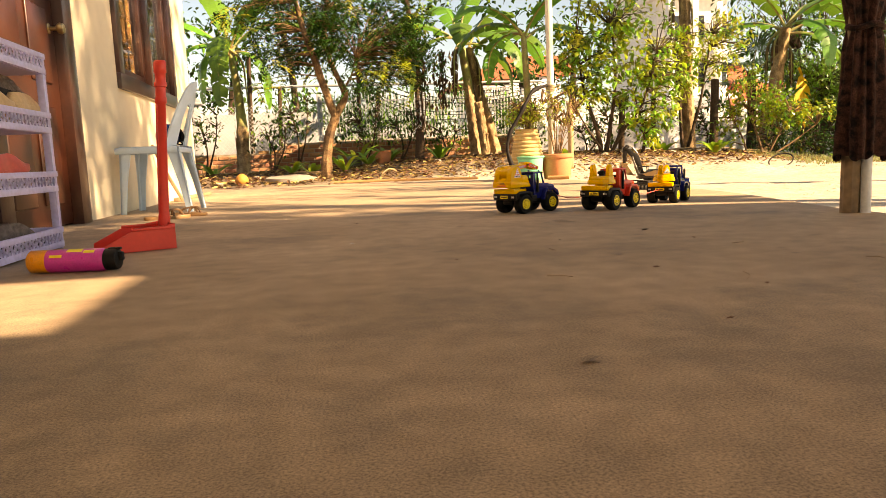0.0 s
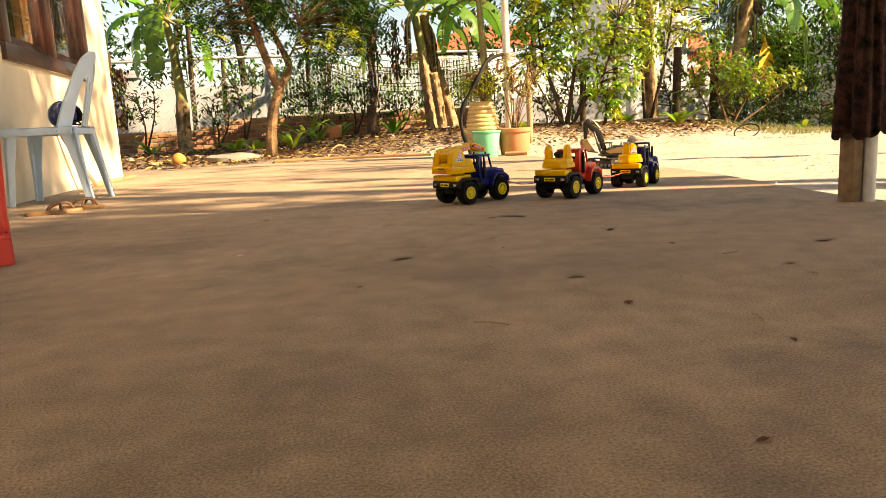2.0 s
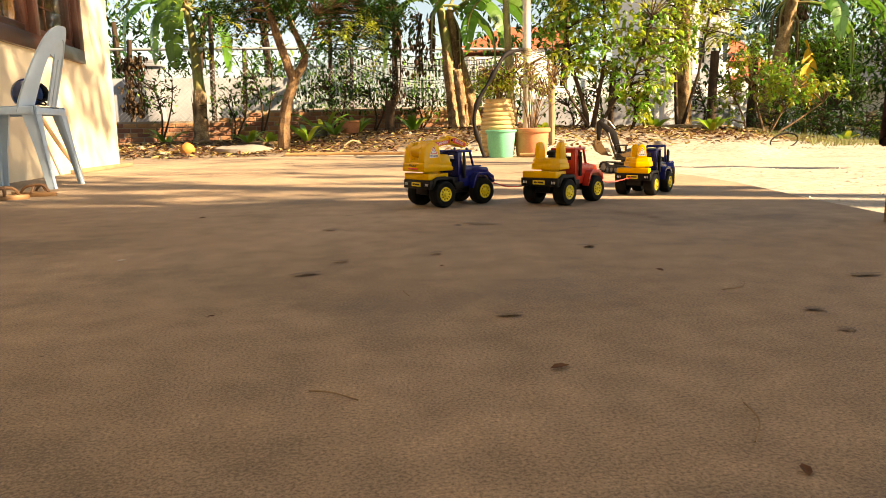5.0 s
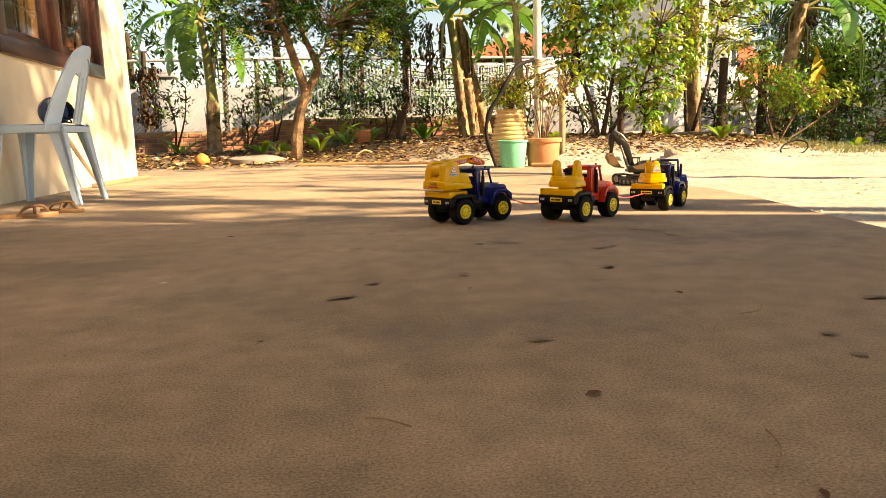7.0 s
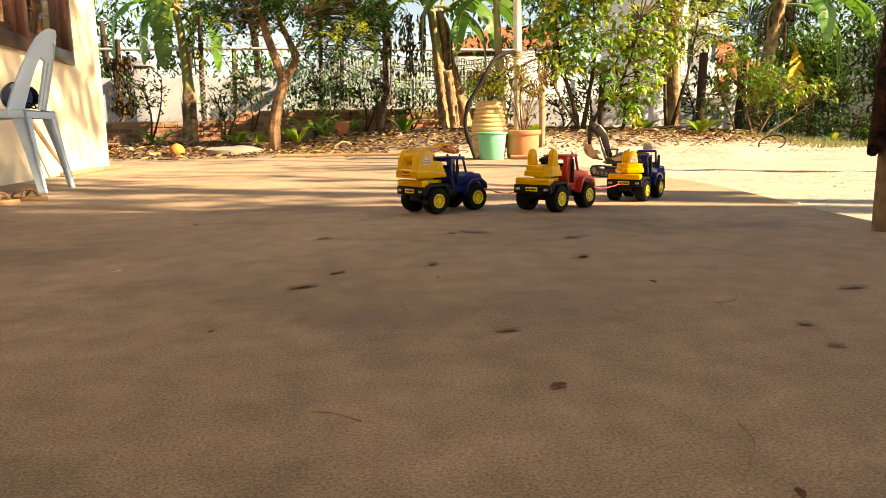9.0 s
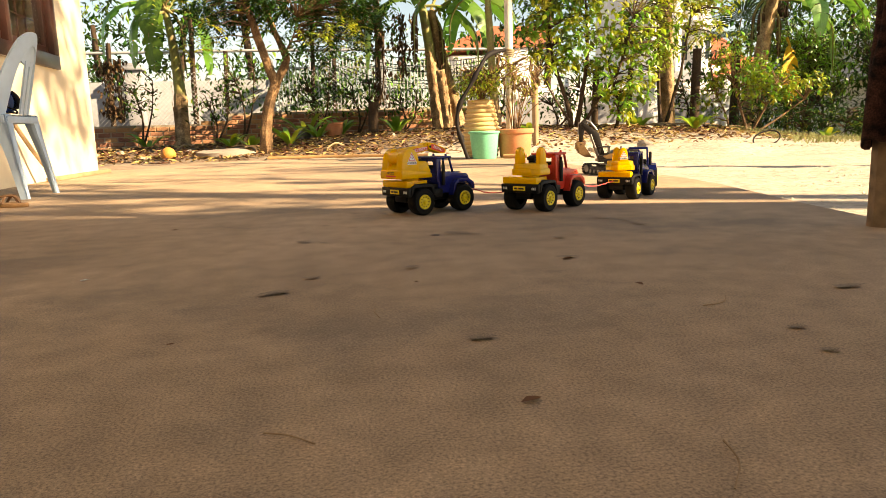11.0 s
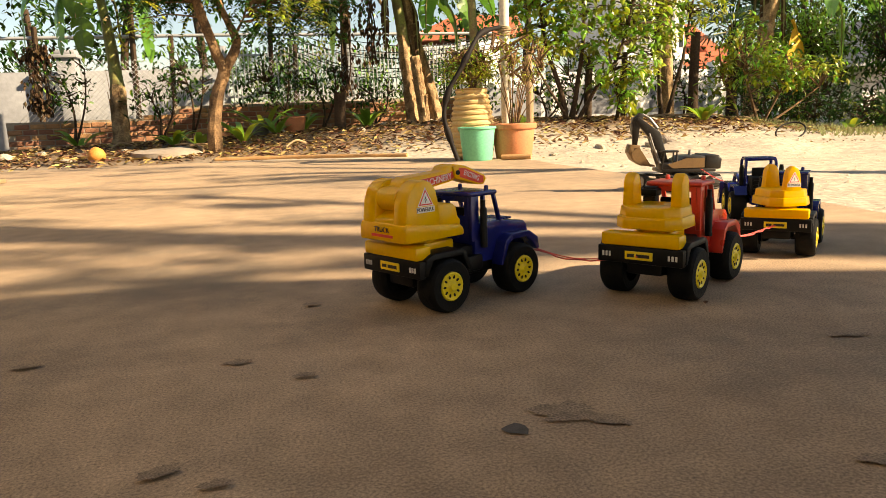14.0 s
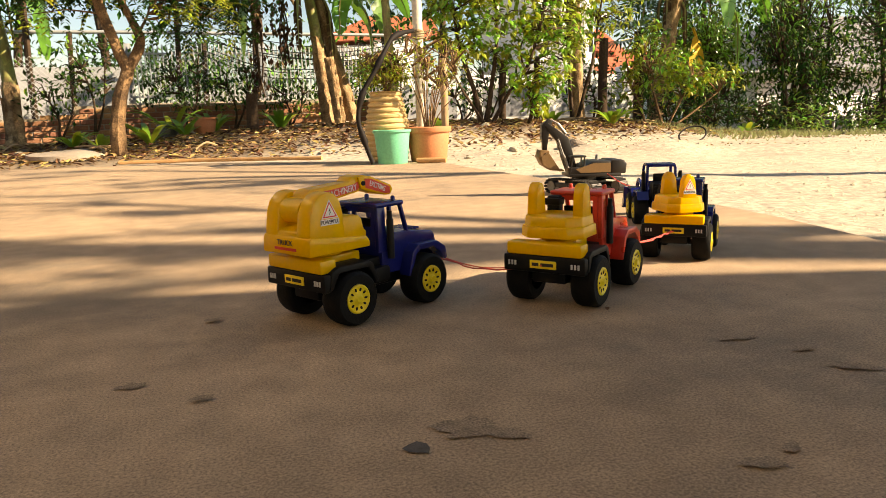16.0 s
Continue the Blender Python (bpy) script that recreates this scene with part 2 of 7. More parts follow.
M["litter"] = mat("fallen_dry_leaf", (0.27, 0.16, 0.075), 0.85, var=0.2, scale=6, island=0.85, leaf=0.1)
M["stone"] = mat("pale_stone", (0.42, 0.36, 0.28), 0.9, var=0.2, scale=8, bump=0.6, objrand=0.3)
M["brick"] = mat("rough_red_brick", (0.34, 0.16, 0.085), 0.9, var=0.2, scale=9, fine=0.2, bump=0.6, bscale=60, objrand=0.3)
M["mortar"] = mat("grey_mortar", (0.34, 0.28, 0.21), 0.95, var=0.2, bump=0.5)
M["greywall"] = mat("weathered_render", (0.30, 0.31, 0.33), 0.9, var=0.2, scale=1.5, fine=0.1, bump=0.2)
M["whitewall"] = mat("white_house_wall", (0.78, 0.77, 0.75), 0.8, var=0.04, scale=0.5)
M["tile"] = mat("red_roof_tile", (0.48, 0.13, 0.06), 0.7, var=0.15, scale=2, fine=0.15)
M["railgrey"] = mat("galvanised_rail", (0.42, 0.44, 0.45), 0.5, metal=0.4, var=0.15, scale=6)
M["wire"] = mat("black_cable", (0.02, 0.02, 0.02), 0.6)
M["ball"] = mat("orange_husk", (0.65, 0.25, 0.05), 0.7, var=0.2, scale=12, bump=0.3)
M["grass"] = mat("dry_grass", (0.16, 0.17, 0.04), 0.7, island=0.5, leaf=0.3)
M["stain"] = mat("dark_floor_stain", (0.27, 0.196, 0.130), 0.9, var=0.3, scale=40, fine=0.6)
M["patch"] = mat("grey_patch", (0.085, 0.075, 0.066), 0.9, var=0.25, scale=60, fine=0.3)
for dull in ("black", "rubber", "leafdark", "cloth", "bdry", "litter", "hose", "barkdark", "husk", "bark"):
    M[dull].node_tree.nodes["Principled BSDF"].inputs["Specular IOR Level"].default_value = 0.2
M["windowdark"] = mat("dark_far_glass", (0.03, 0.035, 0.04), 0.15)


# ---------- mesh helpers ----------
def part(name, bm, material, parent=None, label="", smooth=True, angle=40):
    me = bpy.data.meshes.new(name)
    bm.normal_update()
    if smooth:
        for f in bm.faces:
            f.smooth = True
        for e in bm.edges:
            if len(e.link_faces) == 2 and e.calc_face_angle(0) > radians(angle):
                e.smooth = False
    bm.to_mesh(me)
    bm.free()
    me.materials.append(material)
    ob = new(name, me)
    if parent:
        ob.parent = parent
    if label:
        ob["label"] = label
    return ob


def part_data(name, verts, faces, material, parent=None, label="", smooth=False):
    me = bpy.data.meshes.new(name)
    me.from_pydata([tuple(v) for v in verts], [], [tuple(f) for f in faces])
    if smooth:
        me.polygons.foreach_set("use_smooth", [True] * len(me.polygons))
    me.materials.append(material)
    me.update()
    ob = new(name, me)
    if parent:
        ob.parent = parent
    if label:
        ob["label"] = label
    return ob


def thing(name, m, label, category, group="", kind=""):
    ob = new(name)
    ob.empty_display_size = 0.05
    ob.matrix_basis = m
    return tagged(ob, label, category, group, kind)


def box(bm, lo, hi, bevel=0.0, seg=2, m=None):
    lo, hi = Vector(lo), Vector(hi)
    r = bmesh.ops.create_cube(bm, size=1, matrix=Matrix.Translation((lo + hi) / 2) @ Matrix.Diagonal((*(hi - lo), 1)))
    vs = r["verts"]
    if bevel:
        es = list({e for v in vs for e in v.link_edges})
        r2 = bmesh.ops.bevel(bm, geom=es, offset=bevel, segments=seg, affect="EDGES", profile=0.5)
        vs = list({v for f in r2["faces"] for v in f.verts} | {v for v in vs if v.is_valid})
    if m is not None:
        bmesh.ops.transform(bm, matrix=m, verts=vs)
    return vs


def prism(bm, poly, y0, y1, bevel=0.0, m=None):
    """A polygon in x and z, drawn out from y0 to y1."""
    a = [bm.verts.new((x, y0, z)) for x, z in poly]
    b = [bm.verts.new((x, y1, z)) for x, z in poly]
    n = len(poly)
    fs = [bm.faces.new(a), bm.faces.new(b[::-1])]
    for i in range(n):
        j = (i + 1) % n
        fs.append(bm.faces.new((a[j], a[i], b[i], b[j])))
    bmesh.ops.recalc_face_normals(bm, faces=fs)
    vs = a + b
    if bevel:
        es = list({e for f in fs for e in f.edges})
        r = bmesh.ops.bevel(bm, geom=es, offset=bevel, segments=2, affect="EDGES", profile=0.5)
        vs = list({v for f in r["faces"] for v in f.verts} | {v for v in vs if v.is_valid})
    if m is not None:
        bmesh.ops.transform(bm, matrix=m, verts=vs)


def lathe(bm, profile, seg=24, m=None, wobble=None):
    """Rings of (radius, height) round z."""
    rings = []
    for r, z in profile:
        if r < 1e-6:
            rings.append([bm.verts.new((0, 0, z))])
        else:
            rings.append([bm.verts.new((r * math.cos(2 * math.pi * i / seg), r * math.sin(2 * math.pi * i / seg), z)) for i in range(seg)])
    for a, b in zip(rings, rings[1:]):
        for i in range(seg):
            j = (i + 1) % seg
            if len(a) == 1 and len(b) == 1:
                continue
            if len(a) == 1:
                bm.faces.new((a[0], b[i], b[j]))
            elif len(b) == 1:
                bm.faces.new((a[i], a[j], b[0]))
            else:
                bm.faces.new((a[i], a[j], b[j], b[i]))
    vs = [v for r in rings for v in r]
    if wobble:
        for v in vs:
            v.co += noise.noise_vector(v.co * wobble[0]) * wobble[1]
    if m is not None:
        bmesh.ops.transform(bm, matrix=m, verts=vs)


def tube(bm, pts, radii, seg=8, cap=True, rough=0.0):
    pts = [Vector(p) for p in pts]
    if not hasattr(radii, "__len__"):
        radii = [radii] * len(pts)
    up = Vector((0.13, 0.21, 0.97))
    rings = []
    for i, p in enumerate(pts):
        d = (pts[min(i + 1, len(pts) - 1)] - pts[max(i - 1, 0)]).normalized()
        s = d.cross(up)
        if s.length < 0.05:
            s = d.cross(Vector((1, 0.1, 0)))
        s.normalize()
        u = s.cross(d).normalized()
        up = u
        ring = []
        for k in range(seg):
            a = 2 * math.pi * k / seg
            r = radii[i] * (1 + rough * (noise.noise(p * 9 + Vector((math.cos(a), math.sin(a), 0)) * 2)))
            ring.append(bm.verts.new(p + (s * math.cos(a) + u * math.sin(a)) * r))
        rings.append(ring)
    for a, b in zip(rings, rings[1:]):
        for k in range(seg):
            j = (k + 1) % seg
            bm.faces.new((a[k], a[j], b[j], b[k]))
    if cap and seg > 2:
        bm.faces.new(rings[0][::-1])
        bm.faces.new(rings[-1])


def spline(pts, n):
    """n points on a smooth line through pts."""
    pts = [Vector(p) for p in pts]
    out = []
    for i in range(n):
        u = i / (n - 1) * (len(pts) - 1)
        k = min(int(u), len(pts) - 2)
        f = u - k
        p0, p1, p2, p3 = pts[max(k - 1, 0)], pts[k], pts[k + 1], pts[min(k + 2, len(pts) - 1)]
        out.append(0.5 * ((2 * p1) + (p2 - p0) * f + (2 * p0 - 5 * p1 + 4 * p2 - p3) * f * f + (3 * p1 - p0 - 3 * p2 + p3) * f ** 3))
    return out


def lettering(name, body, size, material, parent, m, squeeze=1.0):
    cu = bpy.data.curves.new(name, "FONT")
    cu.body, cu.size, cu.align_x, cu.align_y, cu.extrude = body, size, "CENTER", "CENTER", 0.0003
    ob = bpy.data.objects.new(name, cu)
    scene.collection.objects.link(ob)
    me = bpy.data.meshes.new_from_object(ob)
    bpy.data.objects.remove(ob)
    me.name = name
    me.transform(m @ Matrix.Diagonal((squeeze, 1, 1, 1)))
    me.materials.clear()
    me.materials.append(material)
    o = new(name, me)
    o.parent = parent
    return o


def smooth01(a, b, x):
    t = min(1, max(0, (x - a) / (b - a)))
    return t * t * (3 - 2 * t)


# ---------- ground ----------
def slab_right(y):
    """The right edge of the concrete at y."""
    if y < 4.4:
        return 1.25
    if y < 6.5:
        return 1.25 + 0.37 * smooth01(4.4, 6.6, y)
    return 1.62


RISE_X = (-6, -2.5, 0, 2, 4, 5.5, 7, 9, 12, 20)
RISE_Z = (0.05, 0.13, 0.22, 0.30, 0.26, 0.20, 0.02, -0.28, -0.42, -0.48)


def ground_z(x, y):
    """The sand beside the slab, rising into the planted strip and falling away to the right."""
    far = 11.6 - 1.3 * smooth01(-1, 2.2, x)
    d = math.hypot(x, y - 10)
    z = -0.03
    if d < 90:
        z += float(np.interp(x, RISE_X, RISE_Z)) * smooth01(far, far + 2.4, y) * (1 - smooth01(40, 90, d))
    if d < 40:
        w = smooth01(1.6, 2.2, x) if y < 10.6 else smooth01(10.6, 11.6, y)
        rough = noise.noise(Vector((x * 0.9, y * 0.9, 0))) * 0.03 + noise.noise(Vector((x * 3, y * 3, 4))) * 0.018
        z += rough * w
        for mx, my, r, h in ((3.6, 9.3, 0.4, 0.13), (3.1, 9.6, 0.25, 0.08), (4.4, 9.0, 0.4, 0.06), (2.6, 10.4, 0.2, 0.05)):
            z += h * math.exp(-((x - mx) ** 2 + (y - my) ** 2) / (r * r))
    return z


def build_ground():
    xs = sorted(set([-400, -150, -60, -30, -16] + [round(-10 + 0.14 * i, 3) for i in range(int(26 / 0.14))] + [18, 24, 40, 90, 200, 400]))
    ys = sorted(set([-300, -100, -40, -15, -6, 0, 2] + [round(3.5 + 0.14 * i, 3) for i in range(int(16 / 0.14))] + [20.5, 22, 26, 34, 50, 80, 150, 300, 600]))
    verts = [(x, y, ground_z(x, y)) for y in ys for x in xs]
    w = len(xs)
    faces = [(j * w + i, j * w + i + 1, (j + 1) * w + i + 1, (j + 1) * w + i) for j in range(len(ys) - 1) for i in range(w - 1)]
    tagged(part_data("ground", verts, faces, M["ground"], smooth=True), "pale sandy ground with darker planted earth", "ground", kind="structure")


def build_floor():
    edge = [(-6, -4), (1.25, -4)] + [(slab_right(y), y) for y in (2, 3.5, 4.4, 4.8, 5.2, 5.6, 6.0, 6.5, 7.2, 8.0, 8.8)]
    edge += [(1.66, 9.15), (1.52, 9.72), (1.1, 10.15), (0.6, 10.6), (0.0, 11.0), (-0.7, 11.3), (-1.6, 11.45), (-2.6, 11.5), (-6, 11.5)]
    bm = bmesh.new()
    top = [bm.verts.new((x, y, 0)) for x, y in edge]
    low = [bm.verts.new((x, y, -0.12)) for x, y in edge]
    bm.faces.new(top)
    for i in range(len(edge)):
        j = (i + 1) % len(edge)
        bm.faces.new((low[i], low[j], top[j], top[i]))
    tagged(part("floor", bm, M["concrete"], smooth=False), "worn brown concrete patio floor", "floor", kind="structure")


build_ground()
build_floor()


# ---------- house ----------
WALL_X = -2.2
CORNER_Y = 10.05
WIN = (7.38, 9.22, 0.86, 2.0)
DOOR = (5.35, 6.42, 2.08)


def build_house():
    x0, x1 = WALL_X - 0.16, WALL_X
    bm = bmesh.new()
    for lo, hi in (((x0, -4, 0), (x1, DOOR[0], 3.0)), ((x0, DOOR[0], DOOR[2]), (x1, DOOR[1], 3.0)), ((x0, DOOR[1], 0), (x1, WIN[0], 3.0)),
                   ((x0, WIN[0], 0), (x1, WIN[1], WIN[2])), ((x0, WIN[0], WIN[3]), (x1, WIN[1], 3.0)), ((x0, WIN[1], 0), (x1, CORNER_Y, 3.0))):
        box(bm, lo, hi)
    tagged(part("wall_east", bm, M["cream"], smooth=False), "cream painted house wall with sun patches", "wall", kind="structure")
    bm = bmesh.new()
    box(bm, (-7, CORNER_Y - 0.16, 0), (x0 - 0.002, CORNER_Y - 0.003, 3.0))
    tagged(part("wall_north", bm, M["cream"], smooth=False), "cream painted end wall of the house", "wall", kind="structure")
    bm = bmesh.new()
    box(bm, (-6.8, -4, 0), (-6.6, CORNER_Y - 0.2, 3.0))
    box(bm, (-6.6, -4.2, 0), (x0, -4.0, 3.0))
    tagged(part("wall_inner", bm, M["roomdark"], smooth=False), "plain dim inner walls", "wall", kind="structure")
    bm = bmesh.new()
    box(bm, (-6.6, -3.9, 2.9), (x0, CORNER_Y - 0.2, 2.98))
    tagged(part("ceiling", bm, M["roomdark"], smooth=False), "plain dim room ceiling", "ceiling", kind="structure")
    # window
    w = thing("window_1", pose(0, 0, 0), "dark brown wooden window with glazed sashes", "window", kind="structure")
    y0, y1, z0, z1 = WIN
    fx0, fx1 = x1 - 0.10, x1 + 0.03
    bm = bmesh.new()
    t = 0.085
    box(bm, (fx0, y0 - 0.02, z0 - 0.02), (fx1, y1 + 0.02, z0 + t), 0.006)
    box(bm, (fx0, y0 - 0.02, z1 - t), (fx1, y1 + 0.02, z1 + 0.02), 0.006)
    for a, b in ((y0 - 0.02, y0 + t), (y1 - t, y1 + 0.02), ((y0 + y1) / 2 - 0.035, (y0 + y1) / 2 + 0.035)):
        box(bm, (fx0, a, z0 + t), (fx1, b, z1 - t), 0.006)
    part("window_frame", bm, M["darkwood"], w)
    mid = (y0 + y1) / 2
    for a, b in ((y0 + t, mid - 0.035), (mid + 0.035, y1 - t)):
        bm = bmesh.new()
        s = 0.06
        sx0, sx1 = x1 - 0.06, x1 - 0.015
        box(bm, (sx0, a, z0 + t), (sx1, a + s, z1 - t), 0.004)
        box(bm, (sx0, b - s, z0 + t), (sx1, b, z1 - t), 0.004)
        box(bm, (sx0, a + s, z0 + t), (sx1, b - s, z0 + t + s), 0.004)
        box(bm, (sx0, a + s, z1 - t - s), (sx1, b - s, z1 - t), 0.004)
        part("sash", bm, M["darkwood"], w)
        bm = bmesh.new()
        box(bm, (x1 - 0.042, a + s - 0.005, z0 + t + s - 0.005), (x1 - 0.037, b - s + 0.005, z1 - t - s + 0.005))
        g = part("pane", bm, M["glass"], w, smooth=False)
        g.visible_shadow = False
        bm = bmesh.new()
        for k in range(1, 4):
            yy = a + s + (b - a - 2 * s) * k / 4
            box(bm, (x1 - 0.085, yy - 0.006, z0 + t), (x1 - 0.073, yy + 0.006, z1 - t))
        for k in range(1, 4):
            zz = z0 + t + (z1 - z0 - 2 * t) * k / 4
            box(bm, (x1 - 0.083, a + s, zz - 0.006), (x1 - 0.075, b - s, zz + 0.006))
        part("window_grille", bm, M["darkwood"], w)
    # curtain hung behind the panes
    for ya, yb in ((y0 - 0.1, y0 + 0.62), (mid + 0.1, mid + 0.62)):
        vs, fs = [], []
        n = 60
        for i in range(n + 1):
            u = i / n
            x = x0 - 0.10 + 0.03 * math.sin(u * 40) + 0.01 * math.sin(u * 97)
            vs += [(x, ya + (yb - ya) * u, 0.7), (x, ya + (yb - ya) * u, 2.15)]
        fs = [(2 * i, 2 * i + 2, 2 * i + 3, 2 * i + 1) for i in range(n)]
        c = part_data("curtain", vs, fs, M["curtain"], smooth=True)
        tagged(c, "amber curtain hanging inside the window", "curtain", "window curtains")
    # door
    d = thing("door_1", pose(0, 0, 0), "closed red-brown panelled wooden door", "door", kind="structure")
    a, b, h = DOOR
    bm = bmesh.new()
    jt = 0.11
    box(bm, (x1 - 0.14, a - 0.03, 0), (x1 + 0.035, a + jt, h + 0.06), 0.006)
    box(bm, (x1 - 0.14, b - jt, 0), (x1 + 0.035, b + 0.03, h + 0.06), 0.006)
    box(bm, (x1 - 0.14, a + jt, h - 0.06), (x1 + 0.035, b - jt, h + 0.06), 0.006)
    part("door_frame", bm, M["darkwood"], d)
    bm = bmesh.new()
    lx0, lx1 = x1 - 0.06, x1 - 0.02
    la, lb = a + jt + 0.004, b - jt - 0.004
    box(bm, (lx0, la, 0.012), (lx1, lb, h - 0.064), 0.003)
    leaf = part("door_leaf", bm, M["doorwood"], d)
    for z0p, z1p in ((0.12, 0.62), (0.74, 1.12), (1.24, 1.90)):
        for k in (0, 1):
            wdt = (lb - la - 0.33) / 2
            ya = la + 0.11 + k * (wdt + 0.11)
            bm = bmesh.new()
            box(bm, (lx1 - 0.004, ya, z0p), (lx1 + 0.012, ya + wdt, z1p), 0.010, 3)
            part("door_panel", bm, M["doorwood"], leaf)
    bm = bmesh.new()
    lathe(bm, [(0, 0), (0.028, 0), (0.028, 0.006), (0.011, 0.010), (0.011, 0.04), (0.026, 0.05), (0.030, 0.062), (0.024, 0.078), (0, 0.082)], 20,
          Matrix.Translation((lx1, 6.235, 1.03)) @ Matrix.Rotation(radians(90), 4, "Y"))
    part("door_knob", bm, M["brass"], leaf, "round brass door knob")


# unseen roof; its reach and outline are chosen to cast the patio's shade
def build_roof():
    bm = bmesh.new()
    # sheets with a gap left open over the middle and the far right corner cut off, to place the sun patch and the shade
    # edge
    for poly in ([(WALL_X + 0.004, -4.0), (1.9, -4.0), (1.9, 3.58), (WALL_X + 0.004, 3.58)], [(1.9, -4.0), (2.5, -4.0), (2.5, 1.25), (1.9, 1.25)],
                 [(1.9, 1.95), (2.5, 1.95), (2.5, 3.58), (1.9, 3.58)], [(2.5, -4.0), (5.25, -4.0), (5.25, 2.98), (4.3, 3.36), (3.5, 3.58), (2.5, 3.58)]):
        low = [bm.verts.new((x, y, 2.62)) for x, y in poly]
        top = [bm.verts.new((x, y, 2.68)) for x, y in poly]
        bm.faces.new(low[::-1])
        bm.faces.new(top)
        for i in range(len(poly)):
            j = (i + 1) % len(poly)
            bm.faces.new((low[i], low[j], top[j], top[i]))
    tagged(part("unseen_patio_roof", bm, M["roof"], smooth=False), "unseen flat sheet roof over the patio, shaped to cast its shade", "roof", kind="structure")


build_house()
build_roof()


# ---------- toy trucks ----------
def wheel(parent, x, y, r=0.0485, w=0.048, rim=0.60, name="wheel"):
    """side: the rim looks outward along the sign of y."""
    s = 1 if y > 0 else -1
    turn = Matrix.Translation((x, y, r)) @ Matrix.Rotation(radians(-90 * s), 4, "X")
    bm = bmesh.new()
    h = w / 2
    lathe(bm, [(r * 0.55, -h), (r * 0.88, -h), (r * 0.97, -h * 0.8), (r, -h * 0.45), (r, h * 0.45), (r * 0.97, h * 0.8), (r * 0.88, h),
               (r * rim, h), (r * rim * 0.97, h * 0.75), (0, h * 0.7)], 36, turn)
    tyre = part(name, bm, M["rubber"], parent, "chunky black toy tyre")
    bm = bmesh.new()
    q = r * rim * 0.95
    lathe(bm, [(q, h * 0.75), (q, h * 1.0), (q * 0.9, h * 1.06), (q * 0.80, h * 0.96), (q * 0.45, h * 0.92), (q * 0.30, h * 1.02), (q * 0.22, h * 1.16), (0, h * 1.18)], 32, turn)
    rimo = part("rim", bm, M["rimyellow"], tyre, "yellow plastic rim with a ring of slots")
    bm = bmesh.new()
    for k in range(10):
        a = 2 * math.pi * k / 10
        mm = turn @ Matrix.Rotation(a, 4, "Z") @ Matrix.Translation((q * 0.66, 0, h * 0.95)) @ Matrix.Diagonal((1.0, 0.62, 1, 1))
        lathe(bm, [(0, -0.0005), (q * 0.13, -0.0005), (q * 0.13, 0.0009), (0, 0.0009)], 8, mm)
    o = part("slot_ring", bm, M["black"], tyre, smooth=False)
    return tyre


